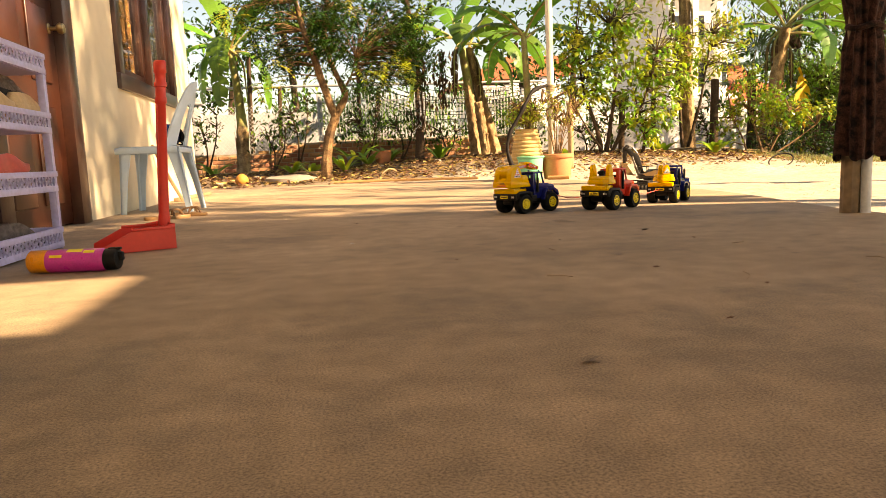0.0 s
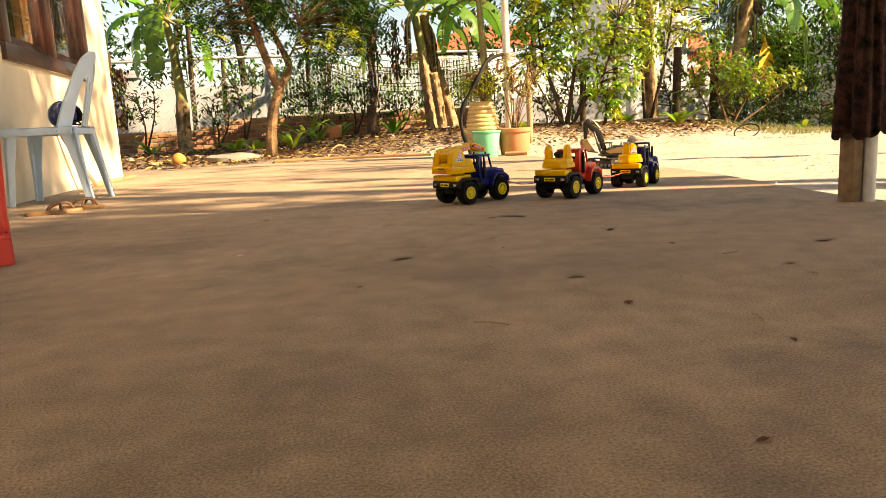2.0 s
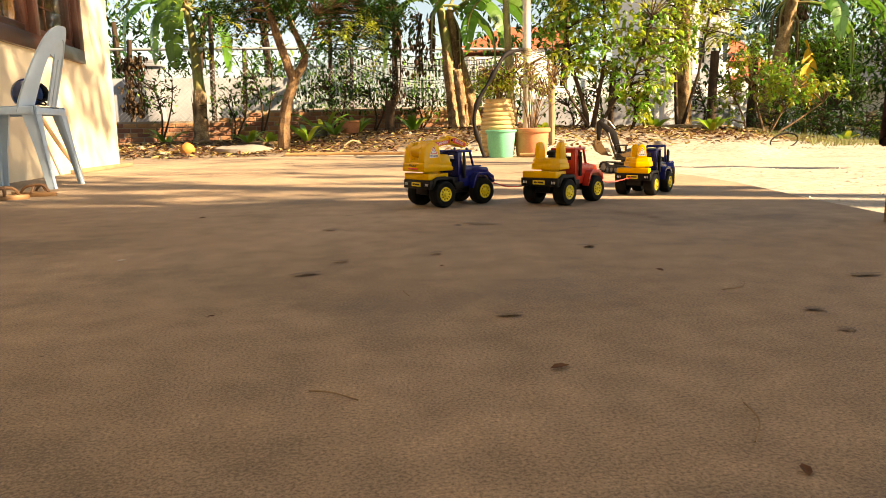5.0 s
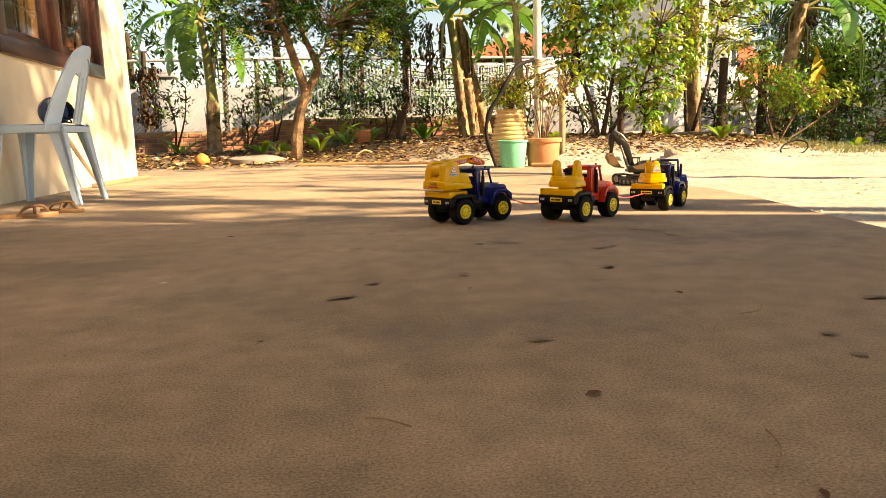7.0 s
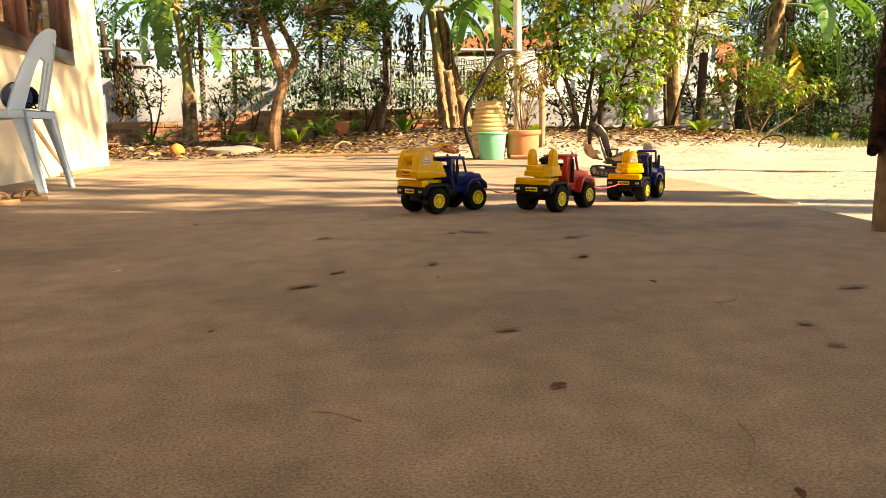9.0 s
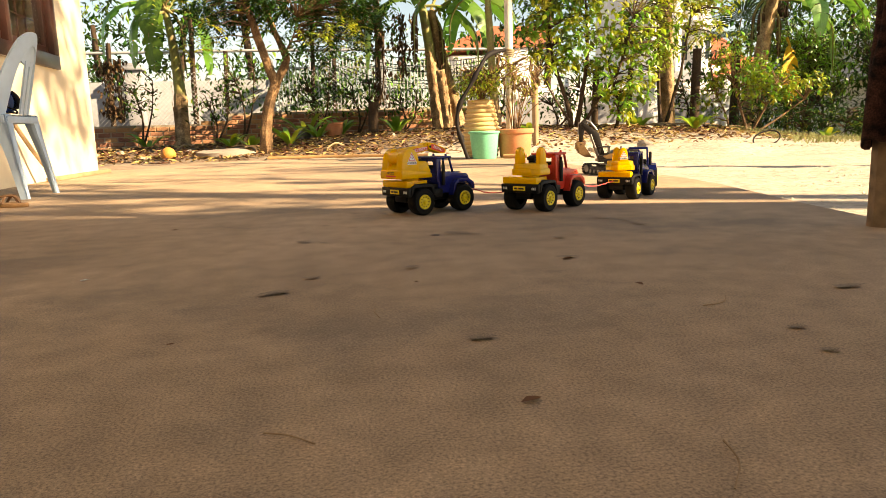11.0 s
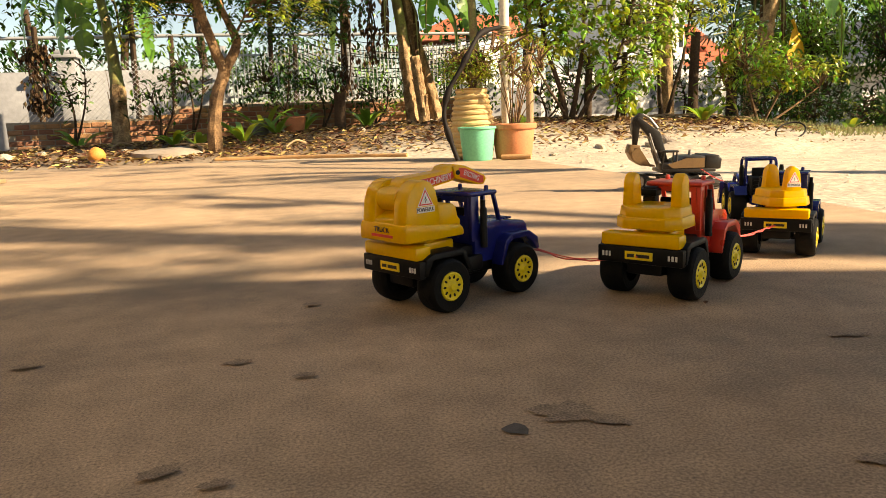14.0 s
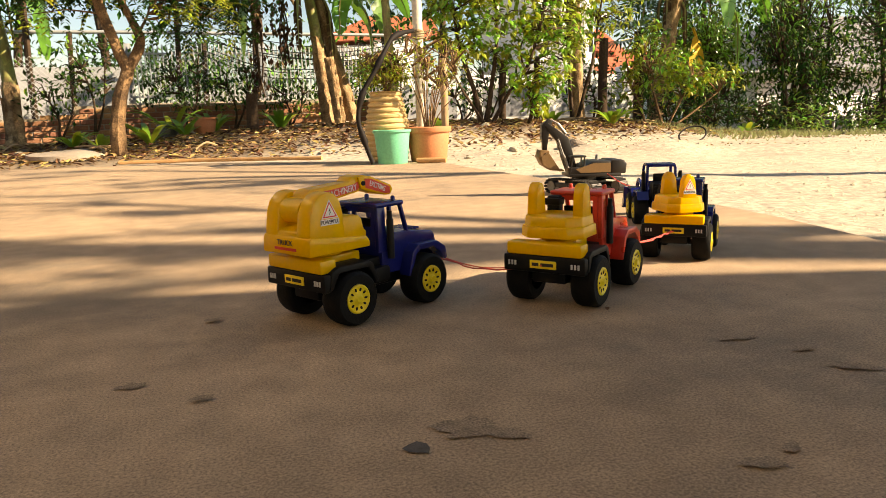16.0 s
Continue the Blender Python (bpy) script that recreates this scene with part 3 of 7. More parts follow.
def cab(root, colour, seat_mat):
    bm = bmesh.new()
    # floor pan, doors, hood with a stepped profile
    prism(bm, [(0.000, 0.070), (0.052, 0.070), (0.060, 0.102), (0.072, 0.113), (0.122, 0.113), (0.140, 0.098), (0.150, 0.090), (0.152, 0.105),
               (0.146, 0.128), (0.138, 0.136), (0.082, 0.143), (0.075, 0.145), (0.000, 0.145)], -0.052, 0.052, 0.0025)
    # wide front mudguards
    for s in (-1, 1):
        a, b = (0.050, 0.078) if s > 0 else (-0.078, -0.050)
        prism(bm, [(0.044, 0.062), (0.052, 0.062), (0.066, 0.099), (0.078, 0.108), (0.118, 0.108), (0.136, 0.094), (0.149, 0.078), (0.155, 0.082),
                   (0.150, 0.104), (0.126, 0.119), (0.074, 0.119), (0.058, 0.107)], a, b, 0.0015)
    box(bm, (0.146, -0.055, 0.074), (0.158, 0.055, 0.098), 0.003)
    body = part("cab_body", bm, colour, root)
    # roof on pillars, with a framed rear window
    bm = bmesh.new()
    box(bm, (-0.012, -0.055, 0.1955), (0.061, 0.055, 0.2045), 0.0035, 3)
    roof = part("cab_roof", bm, colour, root)
    for s in (-1, 1):
        y0, y1 = (0.044, 0.053) if s > 0 else (-0.053, -0.044)
        bm = bmesh.new()
        box(bm, (-0.008, y0, 0.112), (0.012, y1, 0.197), 0.0015)
        part("rear_pillar", bm, colour, roof)
        bm = bmesh.new()
        prism(bm, [(0.068, 0.143), (0.073, 0.143), (0.057, 0.197), (0.052, 0.197)], y0, y1, 0.001)
        part("front_pillar", bm, colour, roof)
        bm = bmesh.new()
        box(bm, (0.024, y0, 0.143), (0.029, y1, 0.197), 0.001)
        part("door_pillar", bm, colour, roof)
    bm = bmesh.new()
    outer = [bm.verts.new((x, y, z)) for x in (-0.008, -0.002) for y, z in ((-0.044, 0.112), (0.044, 0.112), (0.044, 0.197), (-0.044, 0.197))]
    inner = [bm.verts.new((x, y, z)) for x in (-0.008, -0.002) for y, z in ((-0.034, 0.160), (0.034, 0.160), (0.034, 0.186), (-0.034, 0.186))]
    for i in range(4):
        j = (i + 1) % 4
        for q in ((outer[j], outer[i], inner[i], inner[j]), (outer[4 + i], outer[4 + j], inner[4 + j], inner[4 + i]), (inner[j], inner[i], inner[4 + i], inner[4 + j]), (outer[i], outer[j], outer[4 + j], outer[4 + i])):
            bm.faces.new(q)
    part("rear_window", bm, colour, roof, smooth=False)
    for k in (-1, 1):
        bm = bmesh.new()
        lathe(bm, [(0.0045, 0.203), (0.0045, 0.210), (0.003, 0.2125), (0, 0.2125)], 12, Matrix.Translation((0.050, 0.036 * k, 0)))
        part("roof_light", bm, colour, roof)
    bm = bmesh.new()
    box(bm, (-0.034, 0.026, 0.104), (-0.013, 0.052, 0.196), 0.004)
    box(bm, (-0.038, 0.022, 0.178), (-0.012, 0.056, 0.192), 0.003)
    part("air_intake", bm, M["black"], root, "black air intake box behind the cab")
    bm = bmesh.new()
    for k in range(5):
        box(bm, (0.092 + 0.008 * k, -0.028, 0.139), (0.096 + 0.008 * k, 0.028, 0.1425), 0.0006)
    part("hood_vent", bm, colour, root)
    bm = bmesh.new()
    box(bm, (0.012, -0.038, 0.118), (0.034, 0.038, 0.150), 0.004)
    box(bm, (0.012, -0.036, 0.148), (0.019, 0.036, 0.172), 0.003)
    part("cab_seat", bm, M["black"], root)
    bm = bmesh.new()
    lathe(bm, [(0.010, -0.0015), (0.013, -0.0015), (0.013, 0.0015), (0.010, 0.0015), (0.010, -0.0015)], 16, Matrix.Translation((0.050, 0.02, 0.158)) @ Matrix.Rotation(radians(60), 4, "Y"))
    part("steering_wheel", bm, M["black"], root)
    for s in (-1, 1):
        bm = bmesh.new()
        lathe(bm, [(0, 0.100), (0.0068, 0.100), (0.0068, 0.172), (0.0044, 0.176), (0.0044, 0.186), (0.0048, 0.189), (0, 0.189)], 14, Matrix.Translation((0.016, 0.0605 * s, 0)))
        part("exhaust_pipe", bm, M["black"], root, "black exhaust stack")
    for s in (-1, 1):
        bm = bmesh.new()
        box(bm, (0.1535, 0.038 * s - 0.010, 0.100), (0.1575, 0.038 * s + 0.010, 0.113), 0.002)
        part("headlight", bm, M["sticker"], root)


def chassis(root):
    bm = bmesh.new()
    box(bm, (-0.140, -0.034, 0.046), (0.135, 0.034, 0.080), 0.004)
    for x in (-0.095, 0.095):
        lathe(bm, [(0, -0.070), (0.007, -0.070), (0.007, 0.070), (0, 0.070)], 10, Matrix.Translation((x, 0, 0.047)) @ Matrix.Rotation(radians(90), 4, "X"))
    box(bm, (-0.030, -0.062, 0.058), (0.012, 0.062, 0.088), 0.005)
    box(bm, (-0.050, -0.045, 0.078), (0.004, 0.045, 0.104), 0.003)
    part("chassis", bm, M["black"], root)
    bm = bmesh.new()
    for s in (-1, 1):
        a, b = (0.040, 0.083) if s > 0 else (-0.083, -0.040)
        prism(bm, [(-0.152, 0.074), (-0.144, 0.074), (-0.130, 0.100), (-0.062, 0.100), (-0.046, 0.070), (-0.038, 0.070), (-0.050, 0.104), (-0.060, 0.111),
                   (-0.132, 0.111), (-0.146, 0.104)], a, b, 0.002)
    part("rear_mudguard", bm, M["black"], root)
    bm = bmesh.new()
    box(bm, (-0.162, -0.081, 0.070), (-0.146, 0.081, 0.101), 0.003)
    bumper = part("bumper", bm, M["black"], root)
    bm = bmesh.new()
    box(bm, (-0.1645, -0.026, 0.078), (-0.1615, 0.026, 0.093), 0.0008)
    plate = part("plate", bm, M["yellowprint"], bumper, "small yellow plate with dark bars")
    bm = bmesh.new()
    box(bm, (-0.1652, -0.021, 0.0825), (-0.1644, 0.004, 0.0885))
    box(bm, (-0.1652, 0.008, 0.0825), (-0.1644, 0.021, 0.0885))
    part("plate_bar", bm, M["ink"], bumper, smooth=False)
    for s in (-1, 1):
        for k in range(3):
            bm = bmesh.new()
            y = s * (0.056 + 0.0065 * k)
            box(bm, (-0.1640, y - 0.0018, 0.081), (-0.161, y + 0.0018, 0.090), 0.0006)
            part("tail_light", bm, M["silver"], bumper)
    bm = bmesh.new()
    box(bm, (-0.163, -0.074, 0.1015), (-0.128, 0.074, 0.125), 0.004)
    box(bm, (-0.134, -0.036, 0.104), (-0.040, 0.036, 0.122), 0.003)
    lathe(bm, [(0, 0.118), (0.032, 0.118), (0.032, 0.136), (0, 0.136)], 24, Matrix.Translation((-0.092, 0, 0)))
    part("turntable", bm, M["yellow"], root)


def warning_sticker(parent, m):
    """A white triangle with a red rim, a dark bolt and a word under it; drawn in the x-y plane."""
    def tri(s, z0, z1, material, name):
        bm = bmesh.new()
        pts = [(-0.0175 * s, -0.010 * s), (0.0175 * s, -0.010 * s), (0, 0.021 * s)]
        a = [bm.verts.new((x, y, z0)) for x, y in pts]
        b = [bm.verts.new((x, y, z1)) for x, y in pts]
        bm.faces.new(a[::-1])
        bm.faces.new(b)
        for i in range(3):
            bm.faces.new((a[i], a[(i + 1) % 3], b[(i + 1) % 3], b[i]))
        bm.transform(m)
        return part(name, bm, material, parent, smooth=False)
    tri(1.12, 0, 0.0004, M["sticker"], "sticker")
    tri(0.95, 0.0004, 0.0007, M["stickerred"], "sticker_rim")
    tri(0.72, 0.0007, 0.0010, M["sticker"], "sticker_face")
    bm = bmesh.new()
    for a, b, c in (((0.002, 0.010), (-0.0035, 0.001), (0.0005, 0.002)), ((0.0035, 0.0015), (-0.0005, 0.0005), (-0.002, -0.006))):
        bm.faces.new([bm.verts.new((x, y, 0.0013)) for x, y in (a, b, c)])
    bm.transform(m)
    part("bolt_mark", bm, M["ink"], parent, smooth=False)
    bm = bmesh.new()
    box(bm, (-0.022, -0.0235, 0), (0.022, -0.0125, 0.0004), m=m)
    part("sticker_strip", bm, M["sticker"], parent, smooth=False)
    lettering("sticker_word", "POWERFUL", 0.0105, M["ink"], parent, m @ Matrix.Translation((0, -0.018, 0.0007)), 0.78)


def crane_turret(root):
    """Yellow turret with two tall rounded cheeks, a spool between them and a folded boom lying over the cab."""
    bm = bmesh.new()
    cheek = [(-0.174, 0.134), (-0.172, 0.172), (-0.168, 0.202), (-0.160, 0.222), (-0.146, 0.235), (-0.128, 0.239), (-0.112, 0.234), (-0.101, 0.220), (-0.096, 0.200), (-0.092, 0.134)]
    prism(bm, cheek, 0.025, 0.063, 0.006)
    prism(bm, cheek, -0.063, -0.025, 0.006)
    prism(bm, [(-0.173, 0.134), (-0.171, 0.172), (-0.150, 0.180), (-0.144, 0.228), (-0.098, 0.228), (-0.095, 0.134)], -0.027, 0.027, 0.003)
    lathe(bm, [(0, -0.026), (0.022, -0.026), (0.022, 0.026), (0, 0.026)], 24, Matrix.Translation((-0.144, 0, 0.204)) @ Matrix.Rotation(radians(90), 4, "X"))
    prism(bm, [(-0.097, 0.134), (-0.046, 0.134), (-0.041, 0.160), (-0.048, 0.166), (-0.052, 0.184), (-0.059, 0.191), (-0.097, 0.193)], -0.060, 0.060, 0.004)
    prism(bm, [(-0.177, 0.132), (-0.039, 0.132), (-0.040, 0.144), (-0.046, 0.152), (-0.172, 0.166), (-0.176, 0.156)], -0.066, 0.066, 0.004)
    body = part("turret", bm, M["yellow"], root, "yellow crane turret with two rounded cheeks")
    bm = bmesh.new()
    prism(bm, [(-0.146, 0.220), (-0.138, 0.234), (-0.128, 0.240), (-0.040, 0.246), (-0.034, 0.254), (-0.014, 0.257), (-0.006, 0.250), (-0.008, 0.234), (-0.020, 0.226), (-0.100, 0.214)], -0.018, 0.018, 0.002)
    boom = part("boom", bm, M["yellow"], root, "yellow folded boom with red stickers")
    bm = bmesh.new()
    prism(bm, [(-0.022, 0.252), (-0.010, 0.256), (0.010, 0.252), (0.060, 0.232), (0.065, 0.224), (0.058, 0.214), (0.044, 0.214), (-0.016, 0.230)], -0.023, 0.023, 0.002)
    stick = part("stick", bm, M["yellow"], root)
    for s in (-1, 1):
        flip = Matrix.Rotation(radians(90), 4, "X") if s < 0 else Matrix.Rotation(radians(180), 4, "Z") @ Matrix.Rotation(radians(90), 4, "X")
        for name, poly, y, under, owner, word, size, x, z, lean, squeeze in (
                ("boom", [(-0.104, 0.217), (-0.102, 0.234), (-0.030, 0.241), (-0.012, 0.247), (-0.014, 0.234), (-0.024, 0.229)], 0.0183, -0.006, boom, "MACHINERY", 0.0165, -0.060, 0.2302, 7.5, 0.80),
                ("stick", [(-0.008, 0.249), (0.008, 0.248), (0.056, 0.229), (0.056, 0.217), (0.044, 0.217), (-0.006, 0.232)], 0.0233, -0.006, stick, "EXCITING", 0.0140, 0.024, 0.2325, -21, 0.66)):
            bm = bmesh.new()
            prism(bm, poly, min(y * s, (y + 0.0004) * s), max(y * s, (y + 0.0004) * s))
            part(name + "_sticker", bm, M["stickerred"], owner, smooth=False)
            tilt = Matrix.Rotation(radians(-lean * s), 4, "Z")
            lettering(name + "_word", word, size, M["sticker"], owner, Matrix.Translation((x, (y + 0.0008) * s, z)) @ flip @ tilt, squeeze)
        bm = bmesh.new()
        lathe(bm, [(0, 0), (0.0045, 0), (0.0045, 0.002), (0, 0.002)], 12, Matrix.Translation((-0.012, 0.0235 * s, 0.241)) @ Matrix.Rotation(radians(-90 * s), 4, "X"))
        part("pin", bm, M["black"], boom)
        warning_sticker(body, Matrix.Translation((-0.128, 0.0636 * s, 0.204)) @ flip @ Matrix.Diagonal((0.92, 0.92, 1, 1)))
    back = Matrix.Translation((-0.1766, 0, 0.151)) @ Matrix.Rotation(radians(-90), 4, "Z") @ Matrix.Rotation(radians(90), 4, "X")
    lettering("back_word", "TRUCK", 0.013, M["ink"], body, back @ Matrix.Translation((0, 0.002, 0.0008)))
    bm = bmesh.new()
    box(bm, (-0.030, -0.011, 0), (0.030, -0.006, 0.0008), m=back)
    part("back_bar", bm, M["stickerred"], body, smooth=False)


def prong_turret(root, sticker_side=0):
    """Yellow turret with an eight-sided stepped base and two tall rounded prongs."""
    bm = bmesh.new()

    def ring(x0, x1, hw, cut, z0, z1, taper):
        pts = [(x0, -hw + cut), (x0 + cut, -hw), (x1 - cut, -hw), (x1, -hw + cut), (x1, hw - cut), (x1 - cut, hw), (x0 + cut, hw), (x0, hw - cut)]
        cx = (x0 + x1) / 2
        low = [bm.verts.new((x, y, z0)) for x, y in pts]
        top = [bm.verts.new((cx + (x - cx) * taper, y * taper, z1)) for x, y in pts]
        fs = [bm.faces.new(low[::-1]), bm.faces.new(top)]
        for i in range(8):
            j = (i + 1) % 8
            fs.append(bm.faces.new((low[i], low[j], top[j], top[i])))
        bmesh.ops.bevel(bm, geom=list({e for f in fs for e in f.edges}), offset=0.003, segments=2, affect="EDGES", profile=0.5)
    ring(-0.146, -0.036, 0.064, 0.024, 0.130, 0.152, 0.97)
    ring(-0.142, -0.040, 0.060, 0.024, 0.146, 0.170, 0.95)
    for s in (-1, 1):
        a, b = (0.035, 0.057) if s > 0 else (-0.057, -0.035)
        prism(bm, [(-0.114, 0.160), (-0.109, 0.212), (-0.103, 0.224), (-0.092, 0.230), (-0.081, 0.224), (-0.075, 0.212), (-0.069, 0.160)], a, b, 0.005)
    t = part("turret", bm, M["yellow"], root, "yellow turret base with two upright prongs")
    for s in (-1, 1):
        if sticker_side == s:
            flip = Matrix.Rotation(radians(90), 4, "X") if s < 0 else Matrix.Rotation(radians(180), 4, "Z") @ Matrix.Rotation(radians(90), 4, "X")
            warning_sticker(t, Matrix.Translation((-0.092, 0.0575 * s, 0.197)) @ flip @ Matrix.Diagonal((0.8, 0.8, 1, 1)))
    return t


def toy_truck(m, colour, turret, label, turn=0):
    root = thing("toy_truck", m, label, "toy truck", "line of toy trucks")
    chassis(root)
    cab(root, colour, M["black"])
    if turret == "crane":
        crane_turret(root)
    else:
        t = prong_turret(root, turret)
        if turn:
            t.matrix_basis = Matrix.Translation((-0.092, 0, 0)) @ Matrix.Rotation(radians(turn), 4, "Z") @ Matrix.Translation((0.092, 0, 0))
    for x in (-0.095, 0.095):
        for y in (-0.066, 0.066):
            wheel(root, x, y, 0.049, 0.046, 0.56)
    return root


def at_rear(x, y, heading, size=0.95):
    """Pose of a truck from its rear axle's place on the floor."""
    c, s = math.cos(radians(heading)), math.sin(radians(heading))
    return pose(x + 0.09 * c, y + 0.09 * s, 0, 0, 0, heading) @ Matrix.Scale(size, 4)


T1 = at_rear(0.043, 5.466, 29)
T2 = at_rear(0.451, 5.384, 37)
T3 = at_rear(0.874, 5.600, 45, 0.86)
toy_truck(T1, M["blue"], "crane", "blue and yellow plastic toy crane truck on concrete")
toy_truck(T2, M["truckred"], 0, "red and yellow plastic toy truck pulled by a string")
toy_truck(T3, M["blue"], -1, "blue plastic toy truck with a yellow pronged turret", -52)


def toy_tractor(m):
    root = thing("toy_tractor", m, "dark blue plastic toy loader tractor with open cab", "toy tractor", "line of toy trucks")
    bm = bmesh.new()
    box(bm, (-0.110, -0.038, 0.052), (0.120, 0.038, 0.092), 0.005)
    prism(bm, [(0.035, 0.090), (0.125, 0.090), (0.125, 0.112), (0.110, 0.124), (0.040, 0.132)], -0.040, 0.040, 0.004)
    box(bm, (-0.050, -0.056, 0.088), (0.040, 0.056, 0.112), 0.004)
    for x in (-0.062, 0.062):
        for s in (-1, 1):
            a, b = (0.050, 0.086) if s > 0 else (-0.086, -0.050)
            prism(bm, [(x - 0.050, 0.084), (x - 0.030, 0.104), (x + 0.030, 0.104), (x + 0.050, 0.084), (x + 0.034, 0.110), (x - 0.034, 0.110)], a, b)
    part("tractor_body", bm, M["blue"], root)
    bm = bmesh.new()
    box(bm, (-0.120, -0.040, 0.080), (-0.052, 0.040, 0.138), 0.006)
    for k in range(4):
        box(bm, (-0.124, -0.034, 0.088 + 0.012 * k), (-0.119, 0.034, 0.093 + 0.012 * k), 0.001)
    part("engine_box", bm, M["black"], root, "black ribbed engine box")
    bm = bmesh.new()
    for s in (-1, 1):
        tube(bm, [(-0.045, 0.046 * s, 0.110), (-0.042, 0.044 * s, 0.180), (-0.034, 0.042 * s, 0.190), (0.022, 0.042 * s, 0.190), (0.030, 0.044 * s, 0.182), (0.042, 0.046 * s, 0.112)], 0.0048, 8)
    box(bm, (-0.042, -0.044, 0.184), (-0.030, 0.044, 0.194), 0.002)
    box(bm, (0.018, -0.044, 0.184), (0.030, 0.044, 0.194), 0.002)
    box(bm, (-0.032, -0.042, 0.189), (0.020, 0.042, 0.194), 0.002)
    part("roll_cage", bm, M["blue"], root)
    bm = bmesh.new()
    box(bm, (-0.028, -0.024, 0.110), (0.006, 0.024, 0.128), 0.004)
    box(bm, (-0.034, -0.024, 0.120), (-0.024, 0.024, 0.162), 0.004)
    part("driver_seat", bm, M["black"], root)
    for s in (-1, 1):
        bm = bmesh.new()
        lathe(bm, [(0, 0.1), (0.007, 0.1), (0.007, 0.162), (0.005, 0.172), (0, 0.172)], 12, Matrix.Translation((-0.052, 0.058 * s, 0)))
        part("exhaust_pipe", bm, M["black"], root)
    bm = bmesh.new()
    for s in (-1, 1):
        tube(bm, spline([(0.03, 0.050 * s, 0.118), (0.10, 0.050 * s, 0.130), (0.155, 0.048 * s, 0.075)], 8), 0.006, 8)
    part("loader_arm", bm, M["blue"], root)
    bm = bmesh.new()
    prism(bm, [(0.150, 0.100), (0.156, 0.102), (0.158, 0.050), (0.180, 0.032), (0.205, 0.026), (0.205, 0.022), (0.176, 0.024), (0.150, 0.044)], -0.092, 0.092, 0.001)
    for y in (-0.092, 0.088):
        prism(bm, [(0.152, 0.100), (0.205, 0.024), (0.176, 0.024), (0.150, 0.044)], y, y + 0.004)
    part("loader_bucket", bm, M["blue"], root)
    for x in (-0.062, 0.062):
        for y in (-0.070, 0.070):
            wheel(root, x, y, 0.046, 0.044)
    return root


T4 = pose(1.195, 6.10, 0, 0, 0, 64) @ Matrix.Scale(0.92, 4)
toy_tractor(T4)


def toy_excavator(m, swing):
    root = thing("toy_excavator", m, "dark metal toy excavator with raised boom and bucket", "toy excavator")
    for s in (-1, 1):
        bm = bmesh.new()
        y = 0.080 * s
        prism(bm, [(-0.105, 0.014), (0.105, 0.014), (0.118, 0.026), (0.118, 0.036), (0.104, 0.046), (-0.104, 0.046), (-0.118, 0.036), (-0.118, 0.026)], y - 0.014, y + 0.014, 0.002)
        unit = part("track_frame", bm, M["darkmetal"], root)
        n = 44
        L1, r = 0.110, 0.028
        total = 4 * L1 + 2 * math.pi * r
        bm = bmesh.new()
        for k in range(n):
            d = total * k / n
            if d < 2 * L1:
                px, pz, an = -L1 + d, 0.060, 0
            elif d < 2 * L1 + math.pi * r:
                t = (d - 2 * L1) / r
                px, pz, an = L1 + r * math.sin(t), 0.032 + r * math.cos(t), t
            elif d < 4 * L1 + math.pi * r:
                px, pz, an = L1 - (d - 2 * L1 - math.pi * r), 0.004, math.pi
            else:
                t = (d - 4 * L1 - math.pi * r) / r
                px, pz, an = -L1 - r * math.sin(t), 0.032 - r * math.cos(t), math.pi + t
            mm = Matrix.Translation((px, y, pz)) @ Matrix.Rotation(an, 4, "Y")
            box(bm, (-0.0055, -0.027, -0.002), (0.0055, 0.027, 0.002), m=mm)
            box(bm, (-0.0012, -0.027, 0.002), (0.0012, 0.027, 0.0045), m=mm)
        part("track", bm, M["darkmetal"], unit, "dark linked crawler track", smooth=False)
        for k in range(7):
            bm = bmesh.new()
            rr = 0.022 if k in (0, 6) else 0.012
            xx = (-0.110, -0.072, -0.036, 0, 0.036, 0.072, 0.110)[k]
            lathe(bm, [(0, -0.018), (rr, -0.018), (rr, 0.018), (rr * 0.5, 0.020), (0, 0.020)], 16, Matrix.Translation((xx, y, 0.032 if k in (0, 6) else 0.018)) @ Matrix.Rotation(radians(90), 4, "X"))
            part("roller", bm, M["greymetal"], unit)
    bm = bmesh.new()
    box(bm, (-0.055, -0.07, 0.026), (0.055, 0.07, 0.058), 0.006)
    lathe(bm, [(0, 0.055), (0.045, 0.055), (0.045, 0.074), (0, 0.074)], 24)
    part("undercarriage", bm, M["darkmetal"], root)
    spin = Matrix.Rotation(radians(swing), 4, "Z")

    def curl(bm):
        for v in bm.verts:
            if v.co.x > 0.13:
                v.co.x -= 0.38 * max(0, 0.30 - v.co.z)

    def up(name, bm, material, parent=root, label="", **kw):
        bm.transform(spin)
        return part(name, bm, material, parent, label, **kw)
    bm = bmesh.new()
    box(bm, (-0.130, -0.080, 0.074), (0.085, 0.080, 0.088), 0.003)
    prism(bm, [(-0.090, 0.087), (0.020, 0.087), (0.020, 0.118), (-0.010, 0.138), (-0.090, 0.138)], -0.078, 0.078, 0.004)
    deck = up("upper_body", bm, M["darkmetal"])
    for s in (-1, 1):
        bm = bmesh.new()
        prism(bm, [(-0.085, 0.092), (0.040, 0.092), (0.062, 0.108), (-0.012, 0.130), (-0.085, 0.130)], 0.0785 * s - 0.0015, 0.0785 * s + 0.0015)
        up("side_panel", bm, M["bronze"], deck, "tan side panel", smooth=False)
    bm = bmesh.new()
    prism(bm, [(-0.150, 0.084), (-0.088, 0.084), (-0.088, 0.142), (-0.142, 0.140), (-0.154, 0.126)], -0.080, 0.080, 0.006)
